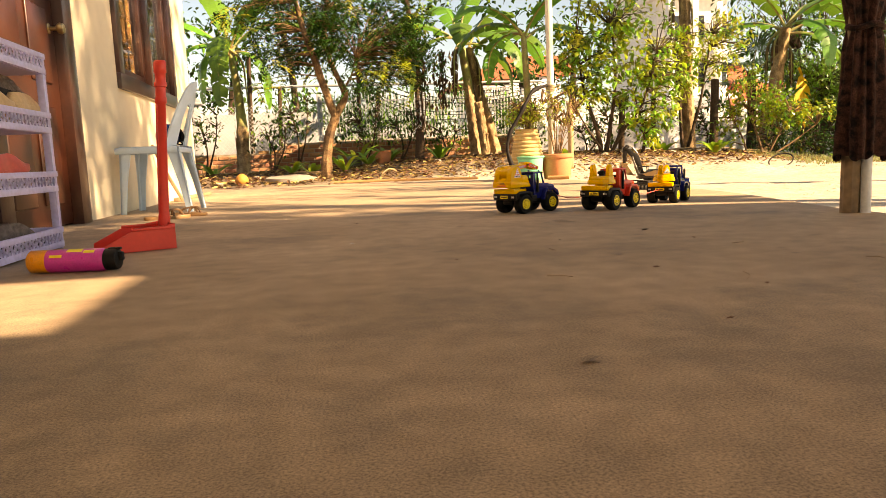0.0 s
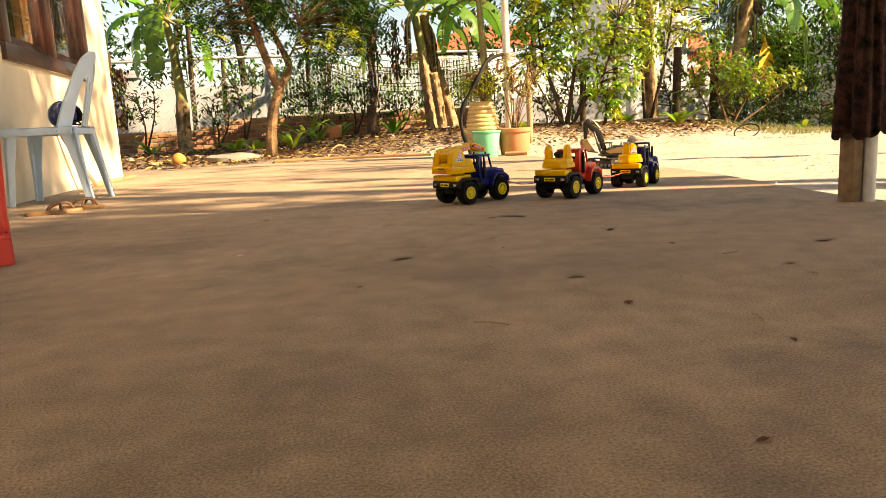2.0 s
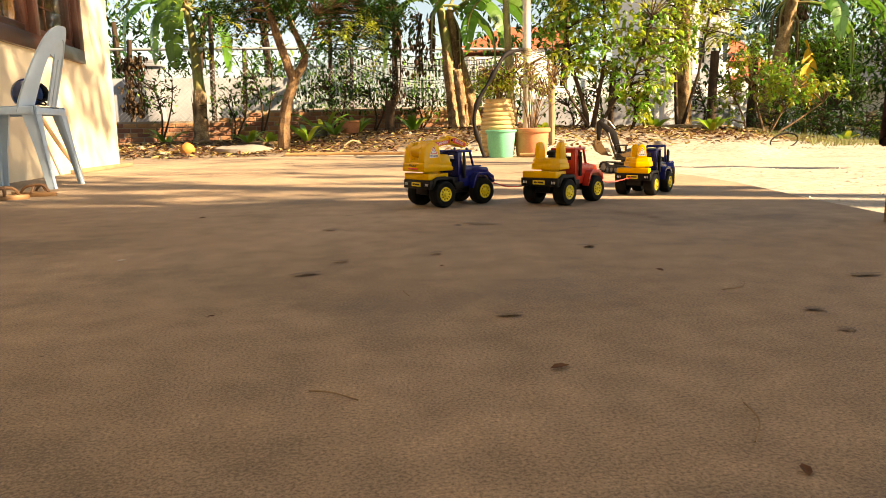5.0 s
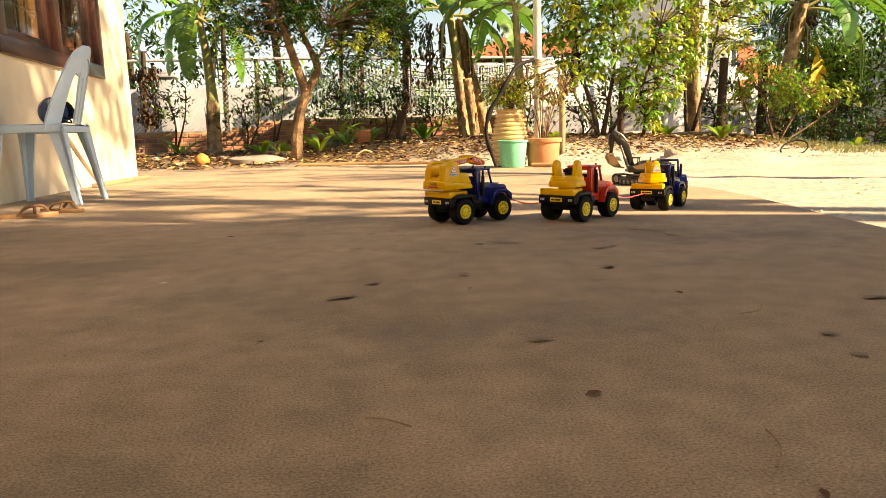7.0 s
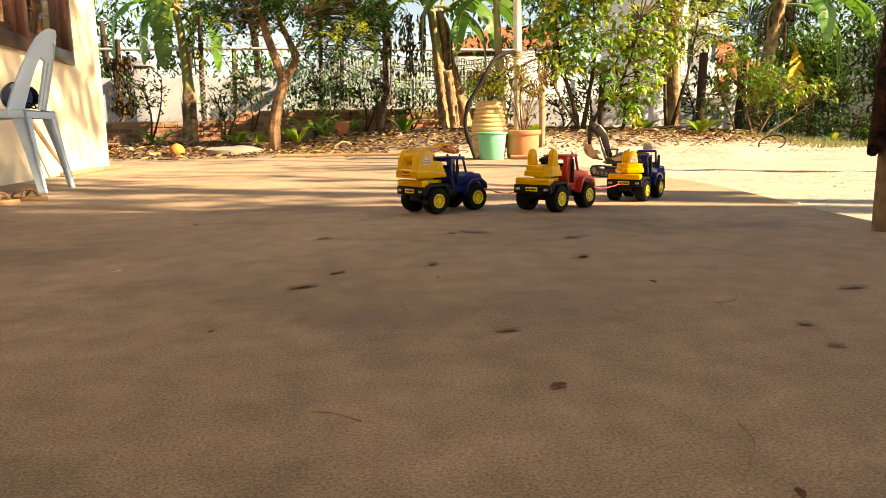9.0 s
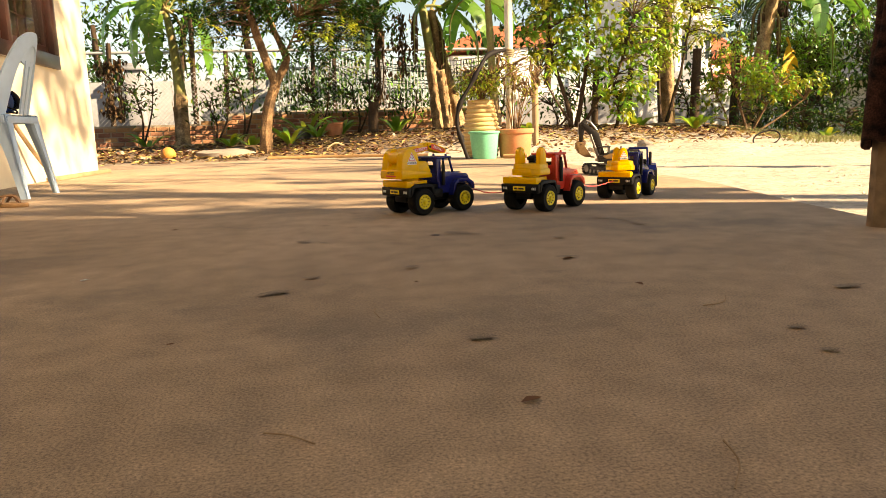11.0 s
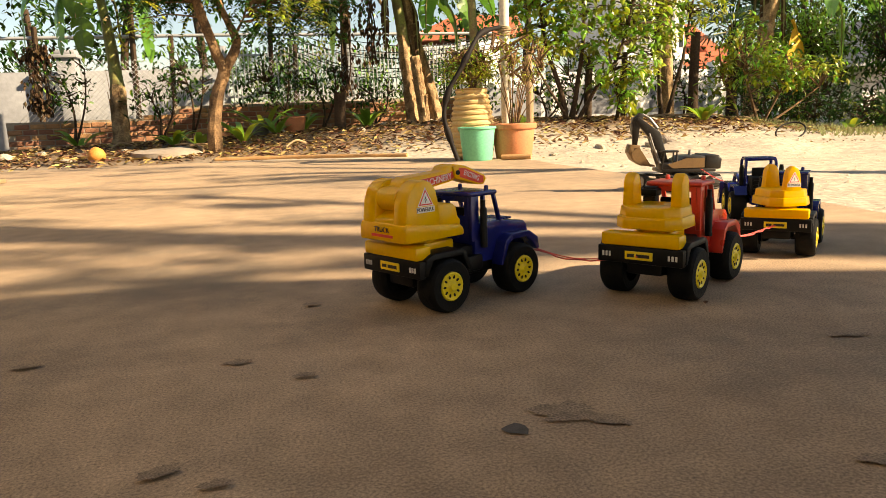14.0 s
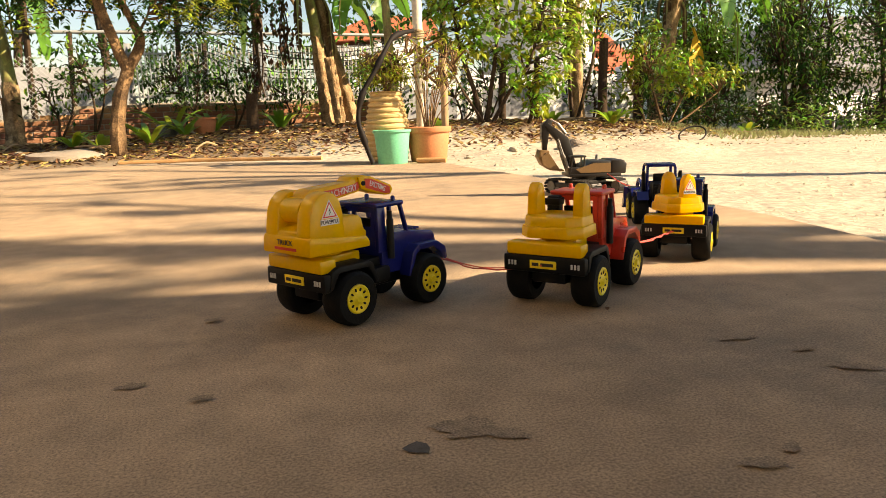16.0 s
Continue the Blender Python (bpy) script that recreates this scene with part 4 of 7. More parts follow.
    cw = up("counterweight", bm, M["darkmetal"])
    bm = bmesh.new()
    for k in range(6):
        box(bm, (-0.1562, -0.046 + 0.0165 * k, 0.104), (-0.1532, -0.034 + 0.0165 * k, 0.118))
    up("marking_bar", bm, M["silver"], cw, smooth=False)
    bm = bmesh.new()
    for x in (0.024, 0.084):
        for y in (0.022, 0.074):
            tube(bm, [(x, y, 0.088), (x - (0.012 if x > 0.05 else 0), y, 0.158)], 0.0035, 6)
    box(bm, (0.016, 0.018, 0.155), (0.080, 0.078, 0.163), 0.003)
    box(bm, (0.022, 0.020, 0.086), (0.088, 0.076, 0.112), 0.003)
    up("operator_cab", bm, M["darkmetal"])
    bm = bmesh.new()
    lathe(bm, [(0, 0.138), (0.008, 0.138), (0.006, 0.158), (0, 0.160)], 12, Matrix.Translation((-0.06, -0.04, 0)))
    up("exhaust_pipe", bm, M["greymetal"])
    bm = bmesh.new()
    prism(bm, [(0.036, 0.095), (0.066, 0.095), (0.106, 0.200), (0.178, 0.284), (0.166, 0.302), (0.075, 0.236)], -0.014, 0.014, 0.003)
    boom = up("boom", bm, M["darkmetal"])
    bm = bmesh.new()
    prism(bm, [(0.140, 0.306), (0.160, 0.318), (0.192, 0.290), (0.232, 0.178), (0.218, 0.172), (0.166, 0.272)], -0.011, 0.011, 0.002)
    curl(bm)
    stick = up("stick", bm, M["darkmetal"])
    bm = bmesh.new()
    for s in (-1, 1):
        tube(bm, [(0.075, 0.021 * s, 0.095), (0.100, 0.021 * s, 0.165)], 0.007, 10)
        tube(bm, [(0.100, 0.021 * s, 0.165), (0.122, 0.021 * s, 0.232)], 0.004, 10)
    tube(bm, [(0.085, 0, 0.252), (0.120, 0, 0.296)], 0.007, 10)
    tube(bm, [(0.120, 0, 0.296), (0.146, 0, 0.312)], 0.004, 10)
    tube(bm, [(0.186, 0, 0.300), (0.190, 0, 0.232)], 0.006, 10)
    up("hydraulic_ram", bm, M["greymetal"], boom)
    bm = bmesh.new()
    prism(bm, [(0.206, 0.186), (0.242, 0.190), (0.262, 0.160), (0.258, 0.126), (0.232, 0.104), (0.196, 0.100), (0.190, 0.106), (0.226, 0.112), (0.246, 0.132), (0.248, 0.156), (0.232, 0.176), (0.210, 0.176)], -0.038, 0.038, 0.001)
    for y in (-0.038, 0.035):
        prism(bm, [(0.212, 0.180), (0.256, 0.158), (0.254, 0.130), (0.230, 0.108), (0.192, 0.104)], y, y + 0.003)
    for k in range(5):
        box(bm, (0.176, -0.036 + 0.0155 * k, 0.098), (0.198, -0.028 + 0.0155 * k, 0.105), 0.001)
    curl(bm)
    up("bucket", bm, M["bronze"], stick, "worn tan digging bucket")
    return root


EX = pose(1.425, 6.91, 0, 0, 0, 106)
toy_excavator(EX, 58)


def pull_string(a, b, sag, label):
    mid = (Vector(a) + Vector(b)) / 2 - Vector((0, 0, sag))
    bm = bmesh.new()
    wob = [p + Vector((R.uniform(-.003, .003), R.uniform(-.003, .003), R.uniform(-.001, .002))) for p in spline([a, mid, b], 18)]
    tube(bm, wob, 0.0016, 6)
    tube(bm, [p + Vector((0.002, 0.002, 0.0025)) for p in spline([a, mid + Vector((0.004, 0.006, -0.002)), b], 18)], 0.0012, 6)
    tagged(part("pull_string", bm, M["string"]), label, "string", "pull strings")


pull_string(T1 @ Vector((0.158, 0, 0.085)), T2 @ Vector((-0.163, 0, 0.083)), 0.02, "loose red string between the crane truck and red truck")
pull_string(T2 @ Vector((0.158, 0, 0.085)), T3 @ Vector((-0.163, 0, 0.083)), 0.018, "slack pink-red string behind the pronged truck")
pull_string(T3 @ Vector((0.158, 0, 0.085)), T4 @ Vector((-0.124, 0, 0.10)), 0.01, "red string between truck and tractor")
pull_string(T4 @ Vector((0.10, 0, 0.10)), EX @ Vector((-0.12, 0, 0.085)), 0.02, "thin red string tied to the excavator")


# ---------- patio things ----------
def shoe_rack():
    root = thing("shoe_rack", pose(-2.0, 4.72, 0), "lilac plastic shoe rack with pierced basket shelves", "shoe rack")
    hx, hy = 0.145, 0.31
    for x in (-hx, hx):
        for y in (-hy, hy):
            bm = bmesh.new()
            box(bm, (x - 0.014, y - 0.014, 0), (x + 0.014, y + 0.014, 0.72), 0.005)
            part("upright", bm, M["lilac"], root)
    for z in (0.006, 0.215, 0.43, 0.645):
        bm = bmesh.new()
        box(bm, (-hx, -hy, z), (hx, hy, z + 0.006), 0.001)
        base = part("shelf", bm, M["lilac"], root)
        h = 0.075
        # rim boards pierced with slanted slots: bars between two rails
        bm = bmesh.new()
        for x in (-hx - 0.012, hx + 0.012):
            box(bm, (x - 0.004, -hy - 0.01, z), (x + 0.004, hy + 0.01, z + 0.022), 0.001)
            box(bm, (x - 0.006, -hy - 0.012, z + h - 0.020), (x + 0.006, hy + 0.012, z + h), 0.002)
            n = 22
            for row in range(3):
                for k in range(n):
                    yy = -hy + 2 * hy * (k + 0.5) / n
                    zz = z + 0.022 + (h - 0.042) * (row + 0.5) / 3
                    mm = Matrix.Translation((x, yy, zz)) @ Matrix.Rotation(radians(32 if (k + row) % 2 else -32), 4, "X")
                    box(bm, (-0.0025, -0.0058, -0.0095), (0.0025, 0.0058, 0.0095), m=mm)
        for y in (-hy - 0.012, hy + 0.012):
            box(bm, (-hx, y - 0.004, z), (hx, y + 0.004, z + 0.022), 0.001)
            box(bm, (-hx, y - 0.006, z + h - 0.020), (hx, y + 0.006, z + h), 0.002)
            for row in range(3):
                for k in range(11):
                    xx = -hx + 2 * hx * (k + 0.5) / 11
                    zz = z + 0.022 + (h - 0.042) * (row + 0.5) / 3
                    mm = Matrix.Translation((xx, y, zz)) @ Matrix.Rotation(radians(32 if (k + row) % 2 else -32), 4, "Y")
                    box(bm, (-0.0058, -0.0025, -0.0095), (0.0058, 0.0025, 0.0095), m=mm)
        part("basket_rim", bm, M["lilac"], base, "rim pierced with slanted slots")


def shoe(m, upper, sole, label, tall=0.075):
    root = thing("shoe", m, label, "shoe", "shoes on the rack")
    def outline(k, grow):
        pts = []
        for i in range(28):
            a = 2 * math.pi * i / 28
            x = 0.13 * math.cos(a)
            wdt = (0.043 if x > 0 else 0.034) - 0.008 * math.exp(-((x + 0.02) / 0.04) ** 2)
            pts.append((x * grow, wdt * math.sin(a) * grow))
        return pts
    bm = bmesh.new()
    rings = []
    for z, g in ((0, 0.94), (0.006, 1.0), (0.022, 1.0), (0.026, 0.96)):
        rings.append([bm.verts.new((x, y, z)) for x, y in outline(0, g)])
    for a, b in zip(rings, rings[1:]):
        for i in range(28):
            bm.faces.new((a[i], a[(i + 1) % 28], b[(i + 1) % 28], b[i]))
    bm.faces.new(rings[0][::-1])
    bm.faces.new(rings[-1])
    part("sole", bm, sole, root)
    bm = bmesh.new()
    rings = []
    for k in range(6):
        f = k / 5
        ring = []
        for x, y in outline(0, 0.95 - 0.28 * f * f):
            top = tall if x < 0 else tall * (1 - 0.62 * min(1, x / 0.10))
            ring.append(bm.verts.new((x - 0.012 * f, y, 0.024 + (top - 0.024) * f)))
        rings.append(ring)
    for a, b in zip(rings, rings[1:]):
        for i in range(28):
            bm.faces.new((a[i], a[(i + 1) % 28], b[(i + 1) % 28], b[i]))
    bm.faces.new([v for v in rings[-1]])
    part("upper", bm, upper, root)


shoe_rack()
for y in (4.66, 4.93):
    shoe(pose(-1.96, y, 0.437, 0, 0, 90), M["sandal"], M["black"], "brown shoe under a pile on the rack", 0.06)
shoe(pose(-1.90, 4.97, 0.503, -6, 0, 92), M["sole"], M["sole"], "tan rubber shoe lying on the shoe pile", 0.066)
shoe(pose(-1.90, 4.70, 0.503, 0, 0, 84), M["sole"], M["sole"], "tan rubber shoe lying on the shoe pile", 0.066)
shoe(pose(-1.97, 4.99, 0.560, 0, 6, 80), M["greyknit"], M["black"], "grey knitted sports shoe on the shoe pile", 0.075)
shoe(pose(-1.98, 4.70, 0.560, 0, 0, 95), M["greyknit"], M["black"], "grey knitted sports shoe on the shoe pile", 0.075)
shoe(pose(-1.96, 4.66, 0.222, 0, 0, 90), M["sandal"], M["black"], "brown shoe beneath a coral clog", 0.06)
shoe(pose(-1.92, 4.82, 0.280, 0, -8, 84), M["redshoe"], M["redshoe"], "coral red rubber clog on the rack", 0.08)
shoe(pose(-2.03, 4.80, 0.222, 0, 0, 100), M["redshoe"], M["redshoe"], "coral red rubber clog on the rack", 0.10)
shoe(pose(-1.95, 4.92, 0.013, 0, 0, 70), M["greyknit"], M["black"], "dark worn shoe on the lowest shelf", 0.10)
shoe(pose(-2.03, 4.60, 0.013, 0, 0, 110), M["sandal"], M["sandalstrap"], "brown worn shoe on the lowest shelf", 0.11)


def dustpan():
    root = thing("dustpan", pose(-1.53, 4.82, 0, 0, 0, -66), "red plastic dustpan with a tall upright handle", "dustpan")
    bm = bmesh.new()
    w, d, h, t = 0.105, 0.12, 0.09, 0.004
    box(bm, (-w, -d, 0.002), (w, d, 0.002 + t))
    box(bm, (-w, d - t, 0.002), (w, d, h), 0.001)
    for x in (-w, w - t):
        a = [bm.verts.new((x, yy, zz)) for yy, zz in ((-d, 0.004), (d, 0.004), (d, h), (-d * 0.2, h * 0.8), (-d, 0.025))]
        b = [bm.verts.new((x + t, yy, zz)) for yy, zz in ((-d, 0.004), (d, 0.004), (d, h), (-d * 0.2, h * 0.8), (-d, 0.025))]
        bm.faces.new(a[::-1])
        bm.faces.new(b)
        for i in range(5):
            bm.faces.new((a[i], a[(i + 1) % 5], b[(i + 1) % 5], b[i]))
    for x in (-w - 0.004, w - 0.006):
        box(bm, (x, -d * 0.2, h * 0.8), (x + 0.010, d, h * 0.80 + 0.01), 0.002)
    part("pan", bm, M["red"], root)
    bm = bmesh.new()
    hx, hy = 0.0, 0.102
    lathe(bm, [(0, 0.05), (0.019, 0.05), (0.021, 0.10), (0.018, 0.13), (0.0165, 0.510), (0.020, 0.515), (0.020, 0.532), (0.0175, 0.537), (0.0175, 0.568), (0.0215, 0.572),
               (0.0215, 0.585), (0.0185, 0.590), (0.0185, 0.616), (0.0215, 0.620), (0.0215, 0.656), (0.017, 0.662), (0.015, 0.658), (0, 0.658)], 20, Matrix.Translation((hx, hy, 0)))
    for k in range(3):
        a = radians(-90 + 30 * (k - 1))
        box(bm, (hx + 0.016 * math.cos(a) - 0.002, hy + 0.016 * math.sin(a) - 0.003, 0.13), (hx + 0.016 * math.cos(a) + 0.002, hy + 0.016 * math.sin(a) + 0.001, 0.51), 0.0005)
    for v in bm.verts:
        v.co.x += 0.025 * v.co.z / 0.62
        v.co.y += 0.032 * v.co.z / 0.62
    part("handle", bm, M["red"], root, "long ribbed red handle")


def spray_can():
    m = pose(-1.555, 4.30, 0.0335) @ Matrix.Rotation(radians(-10), 4, "Z") @ Matrix.Rotation(radians(90), 4, "Y")
    root = thing("spray_can", m @ Matrix.Diagonal((1, 1, 0.9, 1)), "magenta and orange insect spray can lying on its side", "spray can")
    r = 0.0325
    bm = bmesh.new()
    lathe(bm, [(0, -0.145), (r * 0.9, -0.145), (r, -0.141), (r, -0.085)], 32)
    part("can_end", bm, M["orange"], root, "orange end of the can")
    bm = bmesh.new()
    lathe(bm, [(r, -0.085), (r, 0.085), (r * 0.93, 0.092), (r * 0.8, 0.096), (0, 0.096)], 32)
    body = part("can_body", bm, M["pink"], root)
    bm = bmesh.new()
    for a0, z0, z1, w in ((200, -0.02, 0.03, 0.6), (170, -0.11, -0.05, 0.5), (215, 0.035, 0.07, 0.35), (240, -0.07, -0.03, 0.25)):
        vs = []
        for k in range(7):
            a = radians(a0) + w * (k / 6 - 0.5)
            vs.append([bm.verts.new(((r + 0.0006) * math.cos(a), (r + 0.0006) * math.sin(a), z)) for z in (z0, z1)])
        for p, q in zip(vs, vs[1:]):
            bm.faces.new((p[0], q[0], q[1], p[1]))
    part("print_patch", bm, M["yellowprint"], body, "yellow printed shapes")
    bm = bmesh.new()
    lathe(bm, [(r * 0.8, 0.096), (r * 0.95, 0.097), (r * 0.95, 0.125), (r * 0.85, 0.134), (r * 0.5, 0.138), (0, 0.138)], 28)
    box(bm, (-0.020, -0.008, 0.12), (0.004, 0.008, 0.150), 0.003)
    box(bm, (-0.034, -0.007, 0.105), (-0.026, 0.007, 0.145), 0.003)
    part("nozzle_cap", bm, M["black"], root, "black trigger cap")


def plastic_chair():
    root = thing("plastic_chair", pose(-1.945, 7.18, 0, 0, 0, 177), "pale blue moulded plastic chair against the wall", "chair")
    # x forward from the backrest
    bm = bmesh.new()
    n = 12
    grid = []
    for i in range(n + 1):
        row = []
        u = -0.19 + 0.40 * i / n
        hw = 0.205 - 0.02 * (1 - i / n)
        for j in range(n + 1):
            v = -hw + 2 * hw * j / n
            e = max(abs(u) / 0.2, abs(v) / hw)
            row.append(bm.verts.new((u, v, 0.435 - 0.012 * (1 - e ** 3) - 0.02 * smooth01(0.9, 1.02, e))))
        grid.append(row)
    for i in range(n):
        for j in range(n):
            bm.faces.new((grid[i][j], grid[i + 1][j], grid[i + 1][j + 1], grid[i][j + 1]))
    r = bmesh.ops.solidify(bm, geom=bm.faces[:], thickness=0.006)
    part("seat", bm, M["paleblue"], root)
    bm = bmesh.new()
    for y0, y1 in ((-0.205, -0.195), (0.195, 0.205)):
        box(bm, (-0.18, y0, 0.385), (0.20, y1, 0.425), 0.004)
    box(bm, (0.198, -0.20, 0.385), (0.208, 0.20, 0.42), 0.004)
    box(bm, (-0.19, -0.18, 0.385), (-0.18, 0.18, 0.42), 0.004)
    part("apron", bm, M["paleblue"], root)
    for fx, sx in ((1, 0.02), (-1, -0.065)):
        for s in (-1, 1):
            bm = bmesh.new()
            x0, y0 = 0.175 * fx, 0.185 * s
            x1, y1 = x0 + sx, y0 + 0.015 * s
            for k, (a, b, c) in enumerate(((0.044, 0.012, 0), (0.012, 0.044, 0))):
                vt = []
                for z, xx, yy, g in ((0.43, x0, y0, 1.7), (0.2, (x0 + x1) / 2, (y0 + y1) / 2, 1.0), (0.0, x1, y1, 0.78)):
                    ox = -fx * (a * g / 2 - 0.006)
                    oy = -s * (b * g / 2 - 0.006)
                    vt.append([bm.verts.new((xx + ox + dx * a * g / 2, yy + oy + dy * b * g / 2, z)) for dx, dy in ((-1, -1), (1, -1), (1, 1), (-1, 1))])
                for p, q in zip(vt, vt[1:]):
                    for i in range(4):
                        bm.faces.new((p[i], q[i], q[(i + 1) % 4], p[(i + 1) % 4]))
                bm.faces.new(vt[0])
                bm.faces.new(vt[-1][::-1])
            bmesh.ops.recalc_face_normals(bm, faces=bm.faces[:])
            part("leg", bm, M["paleblue"], root)
    # backrest: an arched frame that leans back, a top with a grip hole and slats
    lean = lambda z: -0.185 - 0.24 * (z - 0.43)
    bm = bmesh.new()
    left = [(-0.205, 0.40), (-0.200, 0.48), (-0.178, 0.60), (-0.145, 0.72), (-0.105, 0.80), (-0.05, 0.838)]
    arch = left + [(0, 0.846)] + [(-y, z) for y, z in left[::-1]]
    wrap = lambda y: 0.075 * (y / 0.2) ** 2
    pts = spline([(lean(z) + wrap(y), y, z) for y, z in arch], 44)
    vt = []
    for i, p in enumerate(pts):
        d = (pts[min(i + 1, 43)] - pts[max(i - 1, 0)]).normalized()
        nrm = Vector((1, -3.2 * p.y, 0.17)).normalized()
        s = d.cross(nrm).normalized()
        wd = 0.043 - 0.008 * smooth01(0.45, 0.7, p.z)
        vt.append([bm.verts.new(p + s * a * wd + nrm * b * 0.007 + s * wd) for a, b in ((-1, -1), (1, -1), (1, 1), (-1, 1))])
    for p, q in zip(vt, vt[1:]):
        for i in range(4):
            bm.faces.new((p[i], p[(i + 1) % 4], q[(i + 1) % 4], q[i]))
    bm.faces.new(vt[0][::-1])
    bm.faces.new(vt[-1])
    bmesh.ops.recalc_face_normals(bm, faces=bm.faces[:])
    part("backrest_frame", bm, M["paleblue"], root)
    # top plate with an oval grip hole
    bm = bmesh.new()
    rows = []
    for ry, rz, cz in ((0.105, 0.078, 0.752), (0.034, 0.018, 0.795)):
        for off in (-0.005, 0.005):
            ring = []
            for i in range(32):
                an = 2 * math.pi * i / 32
                y, z = ry * math.cos(an), cz + rz * math.sin(an)
                ring.append(bm.verts.new((lean(z) + wrap(y) + off, y, z)))
            rows.append(ring)
    for p, q in ((0, 2), (3, 1), (1, 0), (2, 3)):
        for i in range(32):
            j = (i + 1) % 32
            bm.faces.new((rows[p][i], rows[p][j], rows[q][j], rows[q][i]))
    bmesh.ops.recalc_face_normals(bm, faces=bm.faces[:])
    part("top_plate", bm, M["paleblue"], root, "top of the backrest with a grip hole")
    for y in (-0.024, 0.024):
        bm = bmesh.new()
        vt = []
        for z, w in ((0.43, 0.016), (0.56, 0.014), (0.70, 0.017)):
            vt.append([bm.verts.new((lean(z) + dx * 0.005, y * (0.8 + 0.3 * (z - 0.43) / 0.27) + dy * w, z)) for dx, dy in ((-1, -1), (1, -1), (1, 1), (-1, 1))])
        for p, q in zip(vt, vt[1:]):
            for i in range(4):
                bm.faces.new((p[i], p[(i + 1) % 4], q[(i + 1) % 4], q[i]))
        bmesh.ops.recalc_face_normals(bm, faces=bm.faces[:])
        part("slat", bm, M["paleblue"], root)


def helmet():
    c = (-1.862, 7.16, 0.437)
    root = thing("helmet", pose(*c, 0, 0, 40) @ Matrix.Scale(0.78, 4), "glossy dark blue helmet resting on the chair seat", "helmet")
    bm = bmesh.new()
    bmesh.ops.create_uvsphere(bm, u_segments=28, v_segments=18, radius=1)
    for v in list(bm.verts):
        v.co = Vector((v.co.x * 0.105, v.co.y * 0.085, max(v.co.z, -0.72) * 0.105 + 0.0756))
    part("shell", bm, M["navygloss"], root)
    bm = bmesh.new()
    prism(bm, [(0.05, 0.02), (0.108, 0.03), (0.122, 0.075), (0.105, 0.12), (0.075, 0.15), (0.07, 0.13), (0.09, 0.09), (0.09, 0.05)], -0.06, 0.06, 0.006)
    part("visor", bm, M["black"], root, "black visor")
    bm = bmesh.new()
    tube(bm, spline([(0.02, -0.08, 0.04), (0.06, -0.105, 0.02), (0.07, -0.09, 0.0), (0.02, -0.09, 0.01)], 12), 0.006, 6)
    part("strap", bm, M["black"], root)


def sandal(m, label):
    root = thing("sandal", m, label, "sandal", "pair of sandals")
    bm = bmesh.new()
    n = 26
    rings = []
    for z, g in ((0, 0.97), (0.004, 1.0), (0.016, 1.0), (0.019, 0.97)):
        ring = []
        for i in range(n):
            a = 2 * math.pi * i / n
            x = 0.125 * math.cos(a)
            wd = (0.045 if x > 0 else 0.036)
            ring.append(bm.verts.new((x * g, wd * math.sin(a) * g, z)))
        rings.append(ring)
    for a, b in zip(rings, rings[1:]):
        for i in range(n):
            bm.faces.new((a[i], a[(i + 1) % n], b[(i + 1) % n], b[i]))
    bm.faces.new(rings[0][::-1])
    bm.faces.new(rings[-1])
    part("sole", bm, M["sandal"], root)
    for pts in ([(0.085, 0, 0.019), (0.06, 0.006, 0.05), (0.0, 0.04, 0.045), (-0.03, 0.042, 0.018)], [(0.085, 0, 0.019), (0.06, -0.006, 0.05), (0.0, -0.04, 0.045), (-0.03, -0.042, 0.018)],
                [(0.03, 0.043, 0.018), (0.03, 0.02, 0.05), (0.03, -0.02, 0.05), (0.03, -0.043, 0.018)]):
        bm = bmesh.new()
        tube(bm, spline(pts, 12), 0.006, 6)
        part("strap", bm, M["sandalstrap"], root)


dustpan()
spray_can()
plastic_chair()
helmet()
sandal(pose(-1.74, 6.36, 0, 0, 0, 20), "tan leather sandal standing on the concrete")
sandal(pose(-1.66, 6.55, 0, 0, 0, -25), "tan leather sandal turned askew on the concrete")

# sticks by the wall
bm = bmesh.new()
tube(bm, spline([(-2.06, 8.5, 0.006), (-2.12, 8.3, 0.22), (-2.185, 8.12, 0.47)], 10), [0.014] * 10, 8, rough=0.2)
tagged(part("wooden_stick", bm, M["stickwood"]), "short wooden stick leaning on the cream wall", "stick")
bm = bmesh.new()
box(bm, (-0.02, -0.62, 0), (0.02, 0.62, 0.03), 0.004, m=pose(-2.08, 9.15, 0.001, 0, 0, -4))
tagged(part("wooden_batten", bm, M["stickwood"]), "thin wooden batten lying along the wall foot", "batten")

# post at the edge of the patio with clothing on it
post = thing("roof_post", pose(1.178, 4.64, 0), "weathered timber post with a grey pipe beside it", "post", kind="structure")
bm = bmesh.new()
tube(bm, [(0, 0, -0.02), (0.002, 0, 0.9), (0, 0.002, 1.8), (0, 0, 2.62)], [0.036, 0.034, 0.035, 0.034], 8, rough=0.12)
part("post_shaft", bm, M["postwood"], post)
bm = bmesh.new()
tube(bm, [(0.036, -0.040, -0.02), (0.036, -0.040, 2.6)], 0.019, 14)
part("pipe", bm, M["pvc"], post, "grey-white plastic pipe")


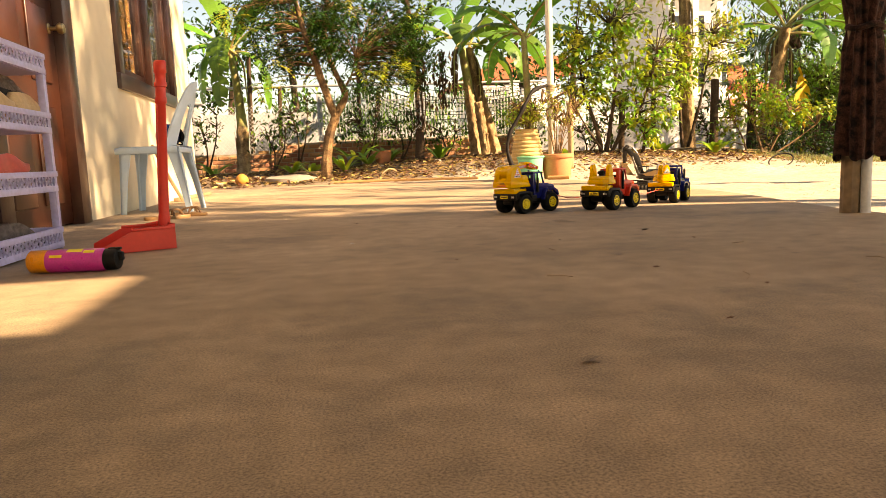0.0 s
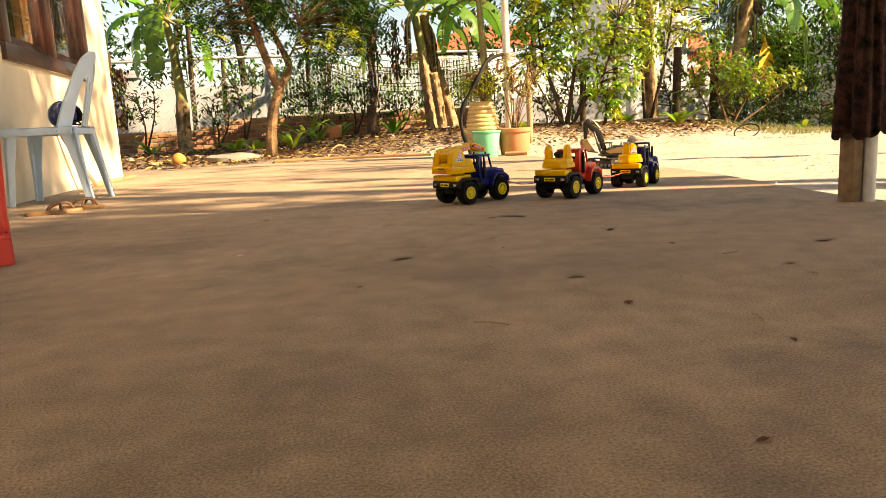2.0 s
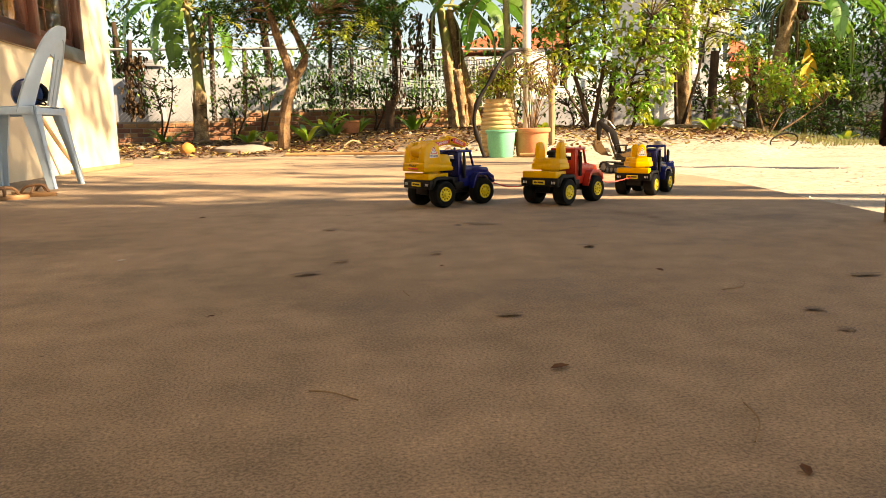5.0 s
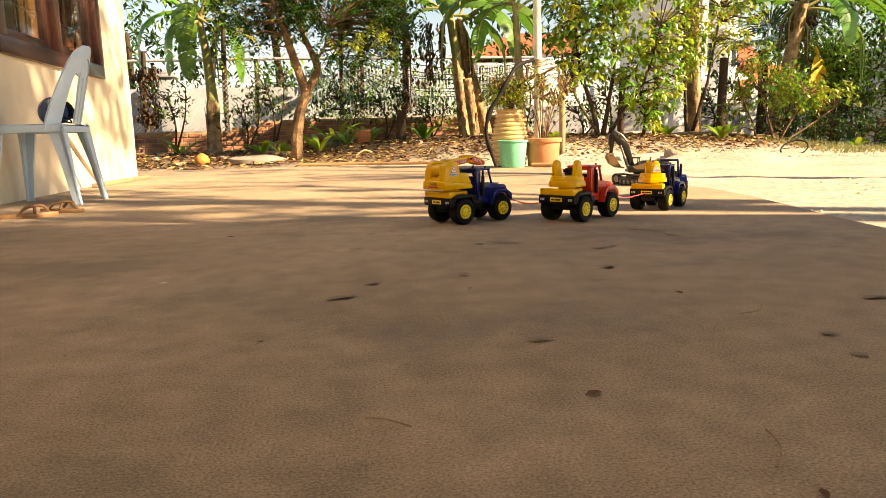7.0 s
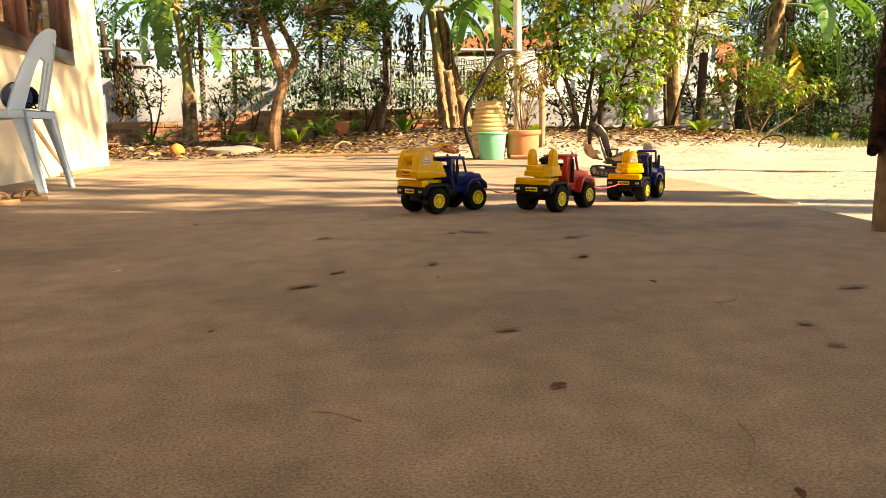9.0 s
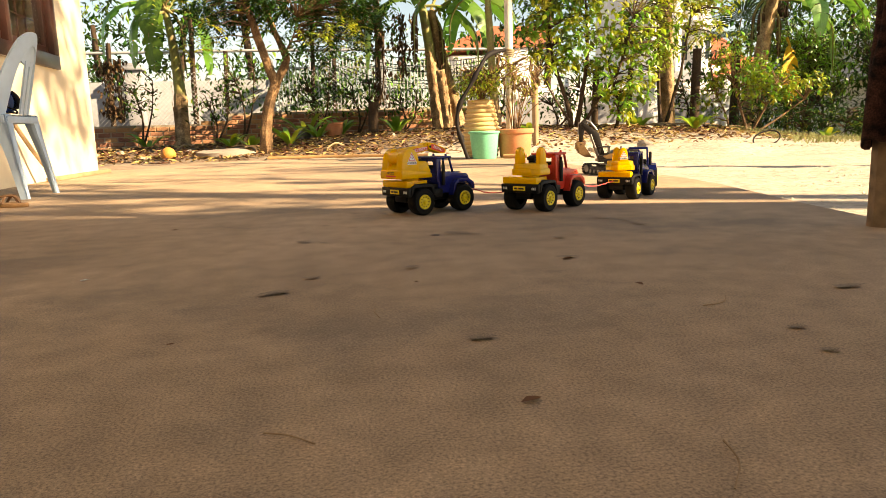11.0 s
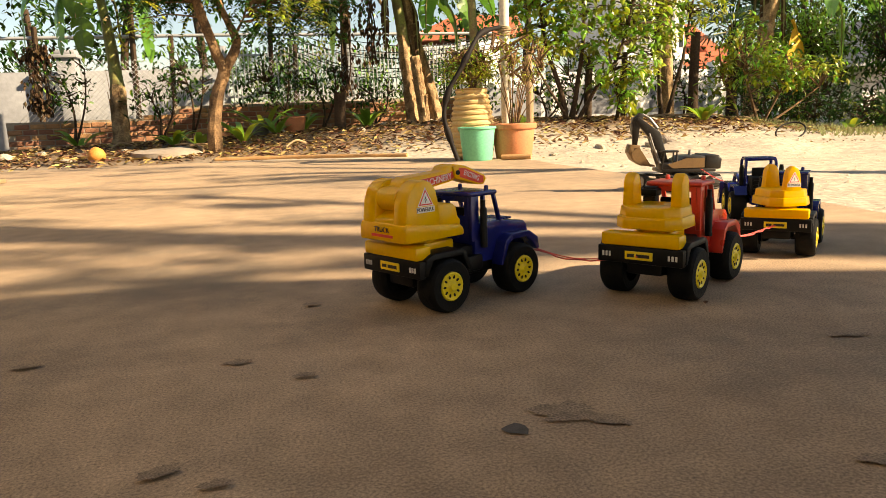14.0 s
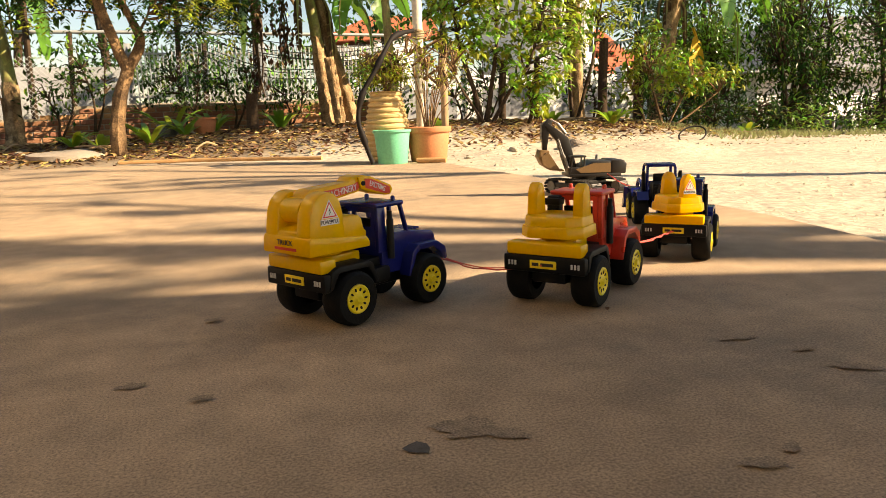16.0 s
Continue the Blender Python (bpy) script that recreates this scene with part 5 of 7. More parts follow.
def hanging_cloth():
    root = thing("hanging_skirt", pose(1.195, 4.61, 0), "dark mottled pleated skirt hanging on the post", "clothing")
    n, k = 72, 22
    verts, faces = [], []
    for j in range(k + 1):
        f = j / k
        z = 0.215 + (0.92 - 0.215) * f
        grip = math.exp(-((z - 0.70) / 0.035) ** 2)
        base = 0.075 - 0.018 * smooth01(0.3, 0.68, z) - 0.012 * grip + 0.03 * smooth01(0.73, 0.9, z)
        for i in range(n):
            a = 2 * math.pi * i / n
            fold = 0.011 * math.sin(11 * a + 1.5 * math.sin(3 * a)) * (1.1 - 0.5 * f) + 0.007 * math.sin(5 * a + 4 * f)
            r = base + fold + 0.006 * noise.noise(Vector((math.cos(a) * 2, math.sin(a) * 2, z * 7)))
            dz = 0.012 * math.sin(4 * a + 1) * (1 - f) + 0.006 * math.sin(11 * a) * (1 - f)
            verts.append((r * 1.12 * math.cos(a), r * 0.9 * math.sin(a), z + dz))
    for j in range(k):
        for i in range(n):
            faces.append((j * n + i, j * n + (i + 1) % n, (j + 1) * n + (i + 1) % n, (j + 1) * n + i))
    part_data("cloth", verts, faces, M["cloth"], root, smooth=True)
    bm = bmesh.new()
    pts = [(0.06 * math.cos(a), 0.052 * math.sin(a), 0.70 + 0.006 * math.sin(3 * a)) for a in [2 * math.pi * i / 24 for i in range(25)]]
    tube(bm, pts, 0.012, 8)
    part("waistband", bm, M["cloth"], root)


hanging_cloth()


# marks and scraps on the floor
def stain(level, x, y, w, h, turn, square=False):
    n = 8 if square else 40
    vs = []
    for i in range(n):
        a = 2 * math.pi * (i + 0.5) / n
        r = (1.25, 0.95, 1.15, 0.9, 0.75, 1.2, 0.95, 1.05)[i] if square else 0.9 + 0.4 * noise.noise(Vector((x * 31 + 1.3 * math.cos(a), y * 17 + 1.3 * math.sin(a), 3))) + 0.35 * noise.noise(Vector((x * 31 + 6 * math.cos(a), y * 17 + 6 * math.sin(a), 9)))
        vs.append((w * r * math.cos(a), h * r * math.sin(a), 0))
    ob = part_data("floor_stain", vs, [tuple(range(n))], M["patch"] if square else M["stain"])
    ob.matrix_basis = pose(x, y, 0.002 + 0.00015 * level, 0, 0, turn)
    tagged(ob, "dark damp stain on the concrete", "stain", kind="structure")


for i, a in enumerate(((0.034, 4.928, 0.013, 0.014, 50, True), (0.100, 4.955, 0.036, 0.030, -20), (0.132, 4.925, 0.034, 0.012, -40), (-0.26, 5.25, 0.02, 0.012, 5), (0.58, 5.08, 0.03, 0.012, -15),
          (0.63, 5.0, 0.02, 0.01, 0), (0.63, 4.92, 0.03, 0.013, -40), (0.38, 4.78, 0.014, 0.009, 30), (0.33, 4.765, 0.026, 0.012, -20), (0.36, 3.88, 0.014, 0.01, 0),
          (0.33, 3.78, 0.012, 0.009, 0), (0.60, 4.07, 0.03, 0.012, 0), (-0.30, 4.45, 0.02, 0.012, 20), (-0.264, 4.90, 0.016, 0.008, 10), (-0.319, 4.94, 0.024, 0.013, 25), (-0.551, 5.33, 0.022, 0.012, 0),
          (-0.366, 4.33, 0.030, 0.014, 20), (-0.075, 3.955, 0.022, 0.012, 0), (-0.172, 5.163, 0.015, 0.008, 0), (-0.143, 5.532, 0.018, 0.010, 15), (0.25, 4.49, 0.03, 0.010, 0), (-0.092, 4.49, 0.02, 0.012, 40), (-0.505, 3.04, 0.016, 0.010, 30))):
    stain(i, *a)


def scrap(x, y, size, turn, material, name, label):
    vs = [(-1, 0, 0.1), (-0.5, -0.35, 0.25), (0.2, -0.42, 0.35), (1, 0, 0.15), (0.25, 0.4, 0.3), (-0.5, 0.3, 0.22), (0, 0, 0.02)]
    fs = [(6, i, (i + 1) % 6) for i in range(6)]
    ob = part_data(name, [(a * size, b * size, c * size * 0.7) for a, b, c in vs], fs, material)
    ob.matrix_basis = pose(x, y, 0.001, 0, 0, turn)
    tagged(ob, label, "leaf" if "leaf" in name else "pebble", "scraps on the floor")


for x, y, s, a in ((-0.076, 3.72, 0.014, 200), (-0.105, 4.347, 0.008, 40), (0.25, 4.478, 0.016, 15), (0.03, 3.45, 0.01, 70), (-0.2, 3.2, 0.01, 10), (0.28, 4.20, 0.012, 100), (-0.5, 4.05, 0.007, 30),
                   (0.5, 5.3, 0.01, 60), (-0.72, 5.35, 0.012, 10), (0.0, 3.05, 0.012, 160)):
    scrap(x, y, s, a, M["litter"], "dry_leaf", "small curled dry leaf on the concrete")
for i in range(26):
    scrap(R.uniform(-1.2, 0.9), R.uniform(2.9, 6.5), R.uniform(0.002, 0.004), R.uniform(0, 360), M["stain"], "crumb", "dark crumb of dirt on the floor")
scrap(-0.765, 4.587, 0.010, 30, M["sticker"], "paper_scrap", "small white scrap lying on the floor")
for pts in ([(-0.352, 3.705, .002), (-0.328, 3.692, .003), (-0.303, 3.668, .002)], [(0.02, 3.50, .003), (0.05, 3.54, .003), (0.06, 3.58, .003)], [(-0.20, 4.10, .003), (-0.205, 4.14, .003), (-0.20, 4.16, .003)],
            [(0.30, 4.02, .003), (0.34, 4.03, .003), (0.37, 4.07, .003)], [(0.42, 3.58, .003), (0.44, 3.62, .006), (0.43, 3.66, .003)]):
    bm = bmesh.new()
    tube(bm, spline(pts, 8), 0.0009, 5)
    tagged(part("dry_twig", bm, M["stickwood"]), "thin dry grass stalk on the concrete", "twig", "scraps on the floor")


# ---------- plants ----------
def leaf_mesh(anchors, rng, per, size, spread, width=0.38, droop=0.5, style="simple"):
    """Vertices and faces of many folded leaves round the anchors. style pinnate: leaflets in pairs on hanging twigs."""
    verts, faces = [], []

    def one(p, d, s):
        side = d.cross(Vector((rng.uniform(-.4, .4), rng.uniform(-.4, .4), 1))).normalized()
        n = side.cross(d).normalized()
        w = s * width
        b = len(verts)
        mid = p + d * (0.5 * s) + n * (0.10 * s)
        tip = p + d * s - n * (0.12 * s)
        verts.extend((tuple(p), tuple(mid + side * w * 0.5 - n * 0.08 * s), tuple(tip), tuple(mid - side * w * 0.5 - n * 0.08 * s), tuple(mid)))
        faces.extend(((b, b + 1, b + 4), (b + 1, b + 2, b + 4), (b + 2, b + 3, b + 4), (b + 3, b, b + 4)))

    for a in anchors:
        for _ in range(per):
            p = Vector(a) + Vector((rng.gauss(0, spread), rng.gauss(0, spread), rng.gauss(0, spread * 0.8)))
            d = Vector((rng.gauss(0, 1), rng.gauss(0, 1), rng.gauss(-droop, 0.7)))
            if d.length < 0.05:
                continue
            d.normalize()
            if style == "pinnate":
                for k in range(6):
                    q = p + d * (0.45 * size * k) - Vector((0, 0, 0.03 * size * k * k))
                    for s in (-1, 1):
                        dd = (d * 0.5 + d.cross(Vector((0, 0, 1))).normalized() * s if abs(d.z) < 0.95 else Vector((s, 0, -0.3)))
                        one(q, (dd + Vector((0, 0, -0.25))).normalized(), size * rng.uniform(0.7, 1.1))
            else:
                one(p, d, size * rng.uniform(0.6, 1.25))
    return verts, faces


def plant(name, label, category, limbs, blobs, bark, leafmat, rng, per=8, size=0.09, spread=0.10, width=0.4, droop=0.5, style="simple", twigs=True, group="", second=None, base=None):
    """A tree or shrub: limbs are (points, first radius, last radius); blobs are (x, y, z, rx, ry, rz, number of twigs)."""
    b0 = Vector(base if base else limbs[0][0][0])
    root = thing(name, Matrix.Translation(b0), label, category, group)
    bm = bmesh.new()
    skeleton = []
    for pts, r0, r1 in limbs:
        n = max(6, 3 * len(pts))
        line = spline([Vector(p) - b0 for p in pts], n)
        line = [p + noise.noise_vector(p * 3 + b0) * 0.012 for p in line]
        tube(bm, line, [r0 + (r1 - r0) * i / (n - 1) for i in range(n)], 9, rough=0.25)
        skeleton += line[n // 3:]
    part("trunk", bm, bark, root)
    anchors = []
    bm = bmesh.new()
    for x, y, z, rx, ry, rz, count in blobs:
        for _ in range(count):
            while True:
                v = Vector((rng.uniform(-1, 1), rng.uniform(-1, 1), rng.uniform(-1, 1)))
                if 0.25 < v.length < 1:
                    break
            p = Vector((x + v.x * rx, y + v.y * ry, z + v.z * rz)) - b0
            anchors.append(p)
            if twigs and skeleton:
                q = min(skeleton, key=lambda s: (s - p).length_squared + 2.0 * max(0, s.z - p.z) ** 2)
                m = (p + q) / 2 + Vector((rng.uniform(-.08, .08), rng.uniform(-.08, .08), 0.06))
                tube(bm, [q, m, p], [0.012, 0.007, 0.003], 4, cap=False)
    if twigs and len(bm.verts):
        part("branching", bm, bark, root)
    else:
        bm.free()
    if second:
        k = int(len(anchors) * second[1])
        rng.shuffle(anchors)
        vs, fs = leaf_mesh(anchors[:k], rng, per, size, spread, width, droop, style)
        part_data("crown", vs, fs, second[0], root, "yellowing leaves")
        anchors = anchors[k:]
    vs, fs = leaf_mesh(anchors, rng, per, size, spread, width, droop, style)
    part_data("crown", vs, fs, leafmat, root)
    return root


def banana_leaf(parent, base, heading, rise, length, width, material, rng, sag=1.0, tear=0.35, name="leaf"):
    """One large leaf: a stalk and a blade that arches over, torn crosswise into strips."""
    h = radians(heading)
    if name == "leaf":
        length, width, sag = length * 1.45, width * 1.2, sag * 0.8
    out = Vector((math.cos(h), math.sin(h), 0))
    pts = []
    n = 22
    p = Vector(base)
    el = radians(rise)
    for i in range(n + 1):
        pts.append(p.copy())
        p = p + (out * math.cos(el) + Vector((0, 0, math.sin(el)))) * (length / n)
        el -= radians(sag * (40 + 60 * i / n) / n * 2.2)
        el = max(el, radians(-88))
    side = out.cross(Vector((0, 0, 1))).normalized()
    verts, faces = [], []
    for sgn in (-1, 1):
        i = 3
        while i < n:
            run = min(n - i, rng.choice((1, 1, 2, 3, 4)))
            fold = rng.uniform(0.1, 0.55)
            gap = (0.4 if name == "yellow_leaf" else 0.14) if rng.random() < tear else 0.0
            for k in range(i, i + run):
                a, b = pts[k], pts[k + 1]
                t = (b - a).normalized()
                nrm = side.cross(t).normalized()
                u0, u1 = (k - 3) / (n - 3), (k + 1 - 3) / (n - 3)
                w0 = width * 0.5 * (math.sin(math.pi * min(1, u0 * 0.94 + 0.05)) ** 0.55)
                w1 = width * 0.5 * (math.sin(math.pi * min(1, u1 * 0.94 + 0.05)) ** 0.55)
                g0 = gap if k == i else 0.0
                bb = b - (b - a) * 0.0
                aa = a + (b - a) * g0
                bidx = len(verts)
                for f in (0.0, 0.5, 1.0):
                    drop = fold * f * f
                    verts.append(tuple(aa + side * sgn * w0 * f * (1 - 0.25 * drop) - nrm * (-0.08 * w0 * (1 - f)) - Vector((0, 0, 1)) * w0 * drop + (b - a) * (g0 * 1.5 * f)))
                    verts.append(tuple(bb + side * sgn * w1 * f * (1 - 0.25 * drop) - nrm * (-0.08 * w1 * (1 - f)) - Vector((0, 0, 1)) * w1 * drop))
                faces += [(bidx, bidx + 1, bidx + 3, bidx + 2), (bidx + 2, bidx + 3, bidx + 5, bidx + 4)]
            i += run
    blade = part_data(name, verts, faces, material, parent, smooth=True)
    bm = bmesh.new()
    tube(bm, pts, [0.022 * (1 - 0.85 * i / n) + 0.003 for i in range(n + 1)], 6)
    part("midrib", bm, M["bstem"] if material is not M["byellow"] else M["byellow"], blade)
    return blade


def banana_plant(label, path, r0, r1, leaves, rng, husk_to=0.5, dry=0, all_husk=False):
    b0 = Vector(path[0])
    root = thing("banana_plant", Matrix.Translation(b0), label, "banana plant", "banana plants")
    line = spline([Vector(p) - b0 for p in path], 26)
    r0, r1 = r0 * 0.74, r1 * 0.8
    rad = [r0 + (r1 - r0) * i / 25 for i in range(26)]
    rad[0] *= 1.25
    rad[1] *= 1.1
    n = 26 if all_husk else max(4, int(26 * husk_to))
    if not all_husk:
        bm = bmesh.new()
        tube(bm, line[n - 3:], rad[n - 3:], 14, rough=0.12)
        part("stem", bm, M["bstem"], root)
    bm = bmesh.new()
    low = [r * (1.10 - 0.06 * (i / n)) * (1 + 0.05 * math.sin(i * 1.9)) for i, r in enumerate(rad[:n])]
    tube(bm, line[:n], low, 18, rough=0.30)
    part("dry_stem", bm, M["husk"], root, "lower stem wrapped in dry sheaths")
    # dry strips peeling off the lower stem
    for k in range(0, max(n - 6, 1)):
        bm = bmesh.new()
        a0 = rng.uniform(0, 6.28)
        m = min(rng.randint(5, 10), 25 - k)
        peel = rng.uniform(0.05, 0.5)
        rows = []
        for j in range(m):
            p = line[k + j]
            f = j / max(1, m - 1)
            flare = 1.09 + peel * f ** 3
            wdt = 0.32 * (1 - 0.55 * f)
            rows.append([bm.verts.new(p + Vector((math.cos(a0 + a + 0.25 * f), math.sin(a0 + a + 0.25 * f), 0)) * rad[k + j] * flare) for a in (-wdt, 0, wdt)])
        for a, b in zip(rows, rows[1:]):
            for i in range(2):
                bm.faces.new((a[i], a[i + 1], b[i + 1], b[i]))
        bmesh.ops.solidify(bm, geom=bm.faces[:], thickness=0.004)
        part("sheath", bm, M["husk"], root, "dry peeling brown sheath")
    top = line[-1]
    for heading, rise, length, width, sag in leaves:
        banana_leaf(root, top + Vector((0, 0, rng.uniform(-0.12, 0.05))), heading, rise, length, width, M["bleaf"], rng, sag)
    for k in range(dry):
        a = rng.uniform(0, 360)
        banana_leaf(root, line[-2 - k % 5] + Vector((math.cos(a), math.sin(a), 0)) * r1, a, -30, rng.uniform(0.7, 1.2), 0.16, M["bdry"], rng, 1.6, 0.8, "dry_leaf")
    return root


def gz(x, y, dz=0.0):
    return (x, y, ground_z(x, y) - 0.02 + dz)


RB = random.Random(11)
banana_plant("banana plant with peeling base and drooping leaves", [gz(-2.27, 15.1), (-2.24, 15.1, 0.9), (-2.28, 15.1, 1.7), (-2.36, 15.1, 2.3)], 0.15, 0.06,
             [(170, 50, 1.5, 0.42, 0.9), (200, 20, 1.1, 0.36, 1.4), (215, -5, 0.9, 0.3, 1.5), (20, 55, 1.3, 0.36, 0.9), (-20, 10, 1.0, 0.34, 1.7), (320, 62, 1.4, 0.38, 0.7), (120, 70, 1.4, 0.4, 0.6),
              (265, 30, 1.0, 0.34, 1.3), (250, -10, 0.8, 0.3, 1.6)], RB, 0.4, 1)
banana_plant("tall leaning banana plant with green crown", [gz(1.86, 14.8), (1.80, 14.8, 1.0), (1.70, 14.8, 1.9), (1.62, 14.8, 2.3)], 0.13, 0.08,
             [(160, 40, 1.5, 0.45, 0.9), (190, 10, 1.2, 0.4, 1.4), (20, 30, 1.5, 0.45, 0.9), (-10, 5, 1.2, 0.42, 1.3), (60, 65, 1.3, 0.4, 0.6), (260, 40, 1.1, 0.36, 1.0), (310, 20, 1.3, 0.4, 1.1), (100, 60, 1.3, 0.4, 0.7)],
             RB, 0.55, 2)
banana_plant("old banana stem wrapped in dry sheaths", [gz(2.26, 14.9), (2.14, 14.9, 0.8), (1.95, 14.9, 1.5), (1.80, 14.9, 2.2)], 0.12, 0.08, [(40, 60, 1.2, 0.36, 0.7), (330, 40, 1.2, 0.4, 1.0)], RB, 1.0, 3, True)
banana_plant("cut banana trunk beside a leaning one", [gz(1.98, 14.55), (1.93, 14.55, 0.7), (1.86, 14.55, 1.22)], 0.10, 0.085, [], RB, 1.0, 0, True)
banana_plant("yellow-leaved banana plant behind the white pole", [gz(2.35, 12.9), (2.30, 12.9, 0.9), (2.26, 12.9, 1.7), (2.24, 12.9, 2.1)], 0.085, 0.05,
             [(170, 30, 1.0, 0.3, 1.2), (200, 50, 1.0, 0.3, 0.9), (20, 40, 1.1, 0.3, 1.0), (300, 60, 1.0, 0.3, 0.8), (120, 20, 0.9, 0.3, 1.3)], RB, 0.3, 0)
banana_plant("dead banana trunk with shredded pale bark", [gz(5.54, 14.0), (5.50, 14.0, 1.2), (5.46, 14.0, 2.4), (5.44, 14.0, 3.0)], 0.14, 0.10, [(200, 40, 1.2, 0.35, 1.2), (330, 50, 1.2, 0.36, 1.0)], RB, 1.0, 2, True)
b3 = banana_plant("banana plant with papery trunk and a yellow leaf", [gz(7.1, 14.25), (7.28, 14.25, 0.9), (7.45, 14.25, 1.8), (7.55, 14.25, 2.35)], 0.16, 0.11,
                  [(-10, 30, 1.5, 0.45, 1.1), (-30, 5, 1.3, 0.42, 1.4), (20, 45, 1.6, 0.45, 0.9), (160, 30, 1.3, 0.42, 1.1), (200, 50, 1.4, 0.42, 0.8), (280, 20, 1.1, 0.36, 1.3), (-50, 40, 1.6, 0.42, 0.9)], RB, 1.0, 4, True)
banana_leaf(b3, Vector((0.62, -0.16, 1.66)), -65, -62, 1.1, 0.62, M["byellow"], RB, 1.2, 0.9, "yellow_leaf")

# dark dry leaves hanging between the banana plants
for x, y, z, ln in ((0.95, 15.0, 2.2, 1.5), (1.32, 15.0, 2.15, 1.0), (0.72, 15.05, 2.4, 0.8), (-3.25, 15.5, 1.55, 1.0), (-3.4, 15.5, 1.5, 0.9)):
    root = thing("dead_climber", pose(x, y, z - ln), "dark dead climber stems with shrivelled leaves", "climber", "dead climbers")
    bm = bmesh.new()
    for k in range(4):
        q = [(RB.uniform(-.06, .06), RB.uniform(-.05, .05), ln * f) for f in (0, 0.3, 0.6, 1.0)]
        tube(bm, spline(q, 14), 0.011, 5, rough=0.5)
    part("stem", bm, M["barkdark"], root)
    anchors = [(RB.gauss(0, .07), RB.gauss(0, .05), ln * RB.uniform(0.05, 1.0)) for _ in range(36)]
    vs, fs = leaf_mesh([Vector(a) for a in anchors], RB, 5, 0.10, 0.04, 0.5, 2.0)
    part_data("dead_leaves", vs, fs, M["bdry"], root)

# tree with a forked trunk
RT = random.Random(21)
plant("garden_tree", "forked tree with brown bark and small dark leaves", "tree",
      [([gz(-0.83, 12.65), (-0.80, 12.65, 0.5), (-0.66, 12.65, 0.93)], 0.085, 0.065),
       ([(-0.66, 12.65, 0.93), (-0.78, 12.65, 1.28), (-0.92, 12.62, 1.80), (-1.05, 12.6, 2.2), (-1.2, 12.6, 2.9)], 0.062, 0.03),
       ([(-0.66, 12.65, 0.93), (-0.53, 12.68, 1.18), (-0.52, 12.7, 1.32), (-0.64, 12.75, 1.62), (-0.75, 12.8, 2.1), (-0.6, 12.9, 3.0)], 0.058, 0.025),
       ([(-0.52, 12.7, 1.32), (-0.40, 12.6, 1.5), (-0.33, 12.55, 1.75)], 0.016, 0.007)],
      [(-1.2, 12.8, 2.25, 1.0, 0.7, 0.55, 70), (-0.1, 12.7, 2.1, 0.9, 0.7, 0.6, 80), (0.35, 12.6, 1.75, 0.5, 0.5, 0.45, 36), (-0.6, 13.0, 3.0, 1.6, 1.2, 0.9, 90), (-1.3, 12.9, 1.75, 0.5, 0.4, 0.35, 20),
       (-0.2, 12.5, 1.5, 0.45, 0.3, 0.25, 16)], M["bark"], M["leafdark"], RT, per=5, size=0.075, spread=0.10, width=0.42, style="pinnate", second=(M["leafyellow"], 0.16))

# broad shrubs behind the pots
plant("shrub", "many-stemmed shrub with glossy yellow-green leaves", "shrub",
      [([gz(3.28, 12.4), (3.2, 12.4, 0.6), (3.0, 12.4, 1.2), (2.9, 12.4, 1.9)], 0.04, 0.012), ([gz(3.34, 12.42), (3.42, 12.4, 0.7), (3.5, 12.4, 1.3), (3.45, 12.4, 2.1)], 0.038, 0.012),
       ([gz(3.40, 12.38), (3.62, 12.36, 0.6), (3.9, 12.3, 1.0), (4.1, 12.3, 1.7)], 0.03, 0.01), ([gz(3.86, 12.3), (3.9, 12.3, 0.5), (3.75, 12.3, 1.1)], 0.03, 0.01), ([gz(3.30, 12.3), (3.0, 12.25, 0.6), (2.75, 12.2, 1.0)], 0.02, 0.008)],
      [(3.3, 12.4, 1.55, 0.75, 0.5, 0.6, 52), (3.0, 12.3, 1.9, 0.5, 0.4, 0.5, 26), (3.95, 12.3, 1.15, 0.55, 0.4, 0.6, 38), (3.9, 12.2, 0.65, 0.4, 0.35, 0.3, 18), (2.85, 12.2, 1.25, 0.35, 0.3, 0.35, 20), (3.6, 12.5, 2.3, 0.9, 0.5, 0.4, 40),
       (4.5, 12.6, 1.6, 0.5, 0.4, 0.5, 34)],
      M["barkdark"], M["leafmid"], RT, per=13, size=0.125, spread=0.06, width=0.48, second=(M["leafyellow"], 0.45), group="garden shrubs")
plant("shrub", "tall shrub with orange-tinted yellow leaves", "shrub",
      [([gz(5.0, 13.2), (4.95, 13.2, 1.0), (4.9, 13.2, 2.0)], 0.035, 0.012), ([gz(5.05, 13.2), (5.3, 13.2, 1.0), (5.5, 13.2, 2.1)], 0.03, 0.01)],
      [(4.95, 13.2, 1.8, 0.6, 0.4, 0.45, 42), (5.55, 13.2, 1.9, 0.5, 0.4, 0.5, 36), (4.75, 13.2, 1.25, 0.4, 0.3, 0.4, 22), (5.9, 13.3, 2.2, 0.4, 0.3, 0.4, 18)],
      M["barkdark"], M["leafyellow"], RT, per=12, size=0.10, spread=0.06, width=0.42, second=(M["leafmid"], 0.3), group="garden shrubs")
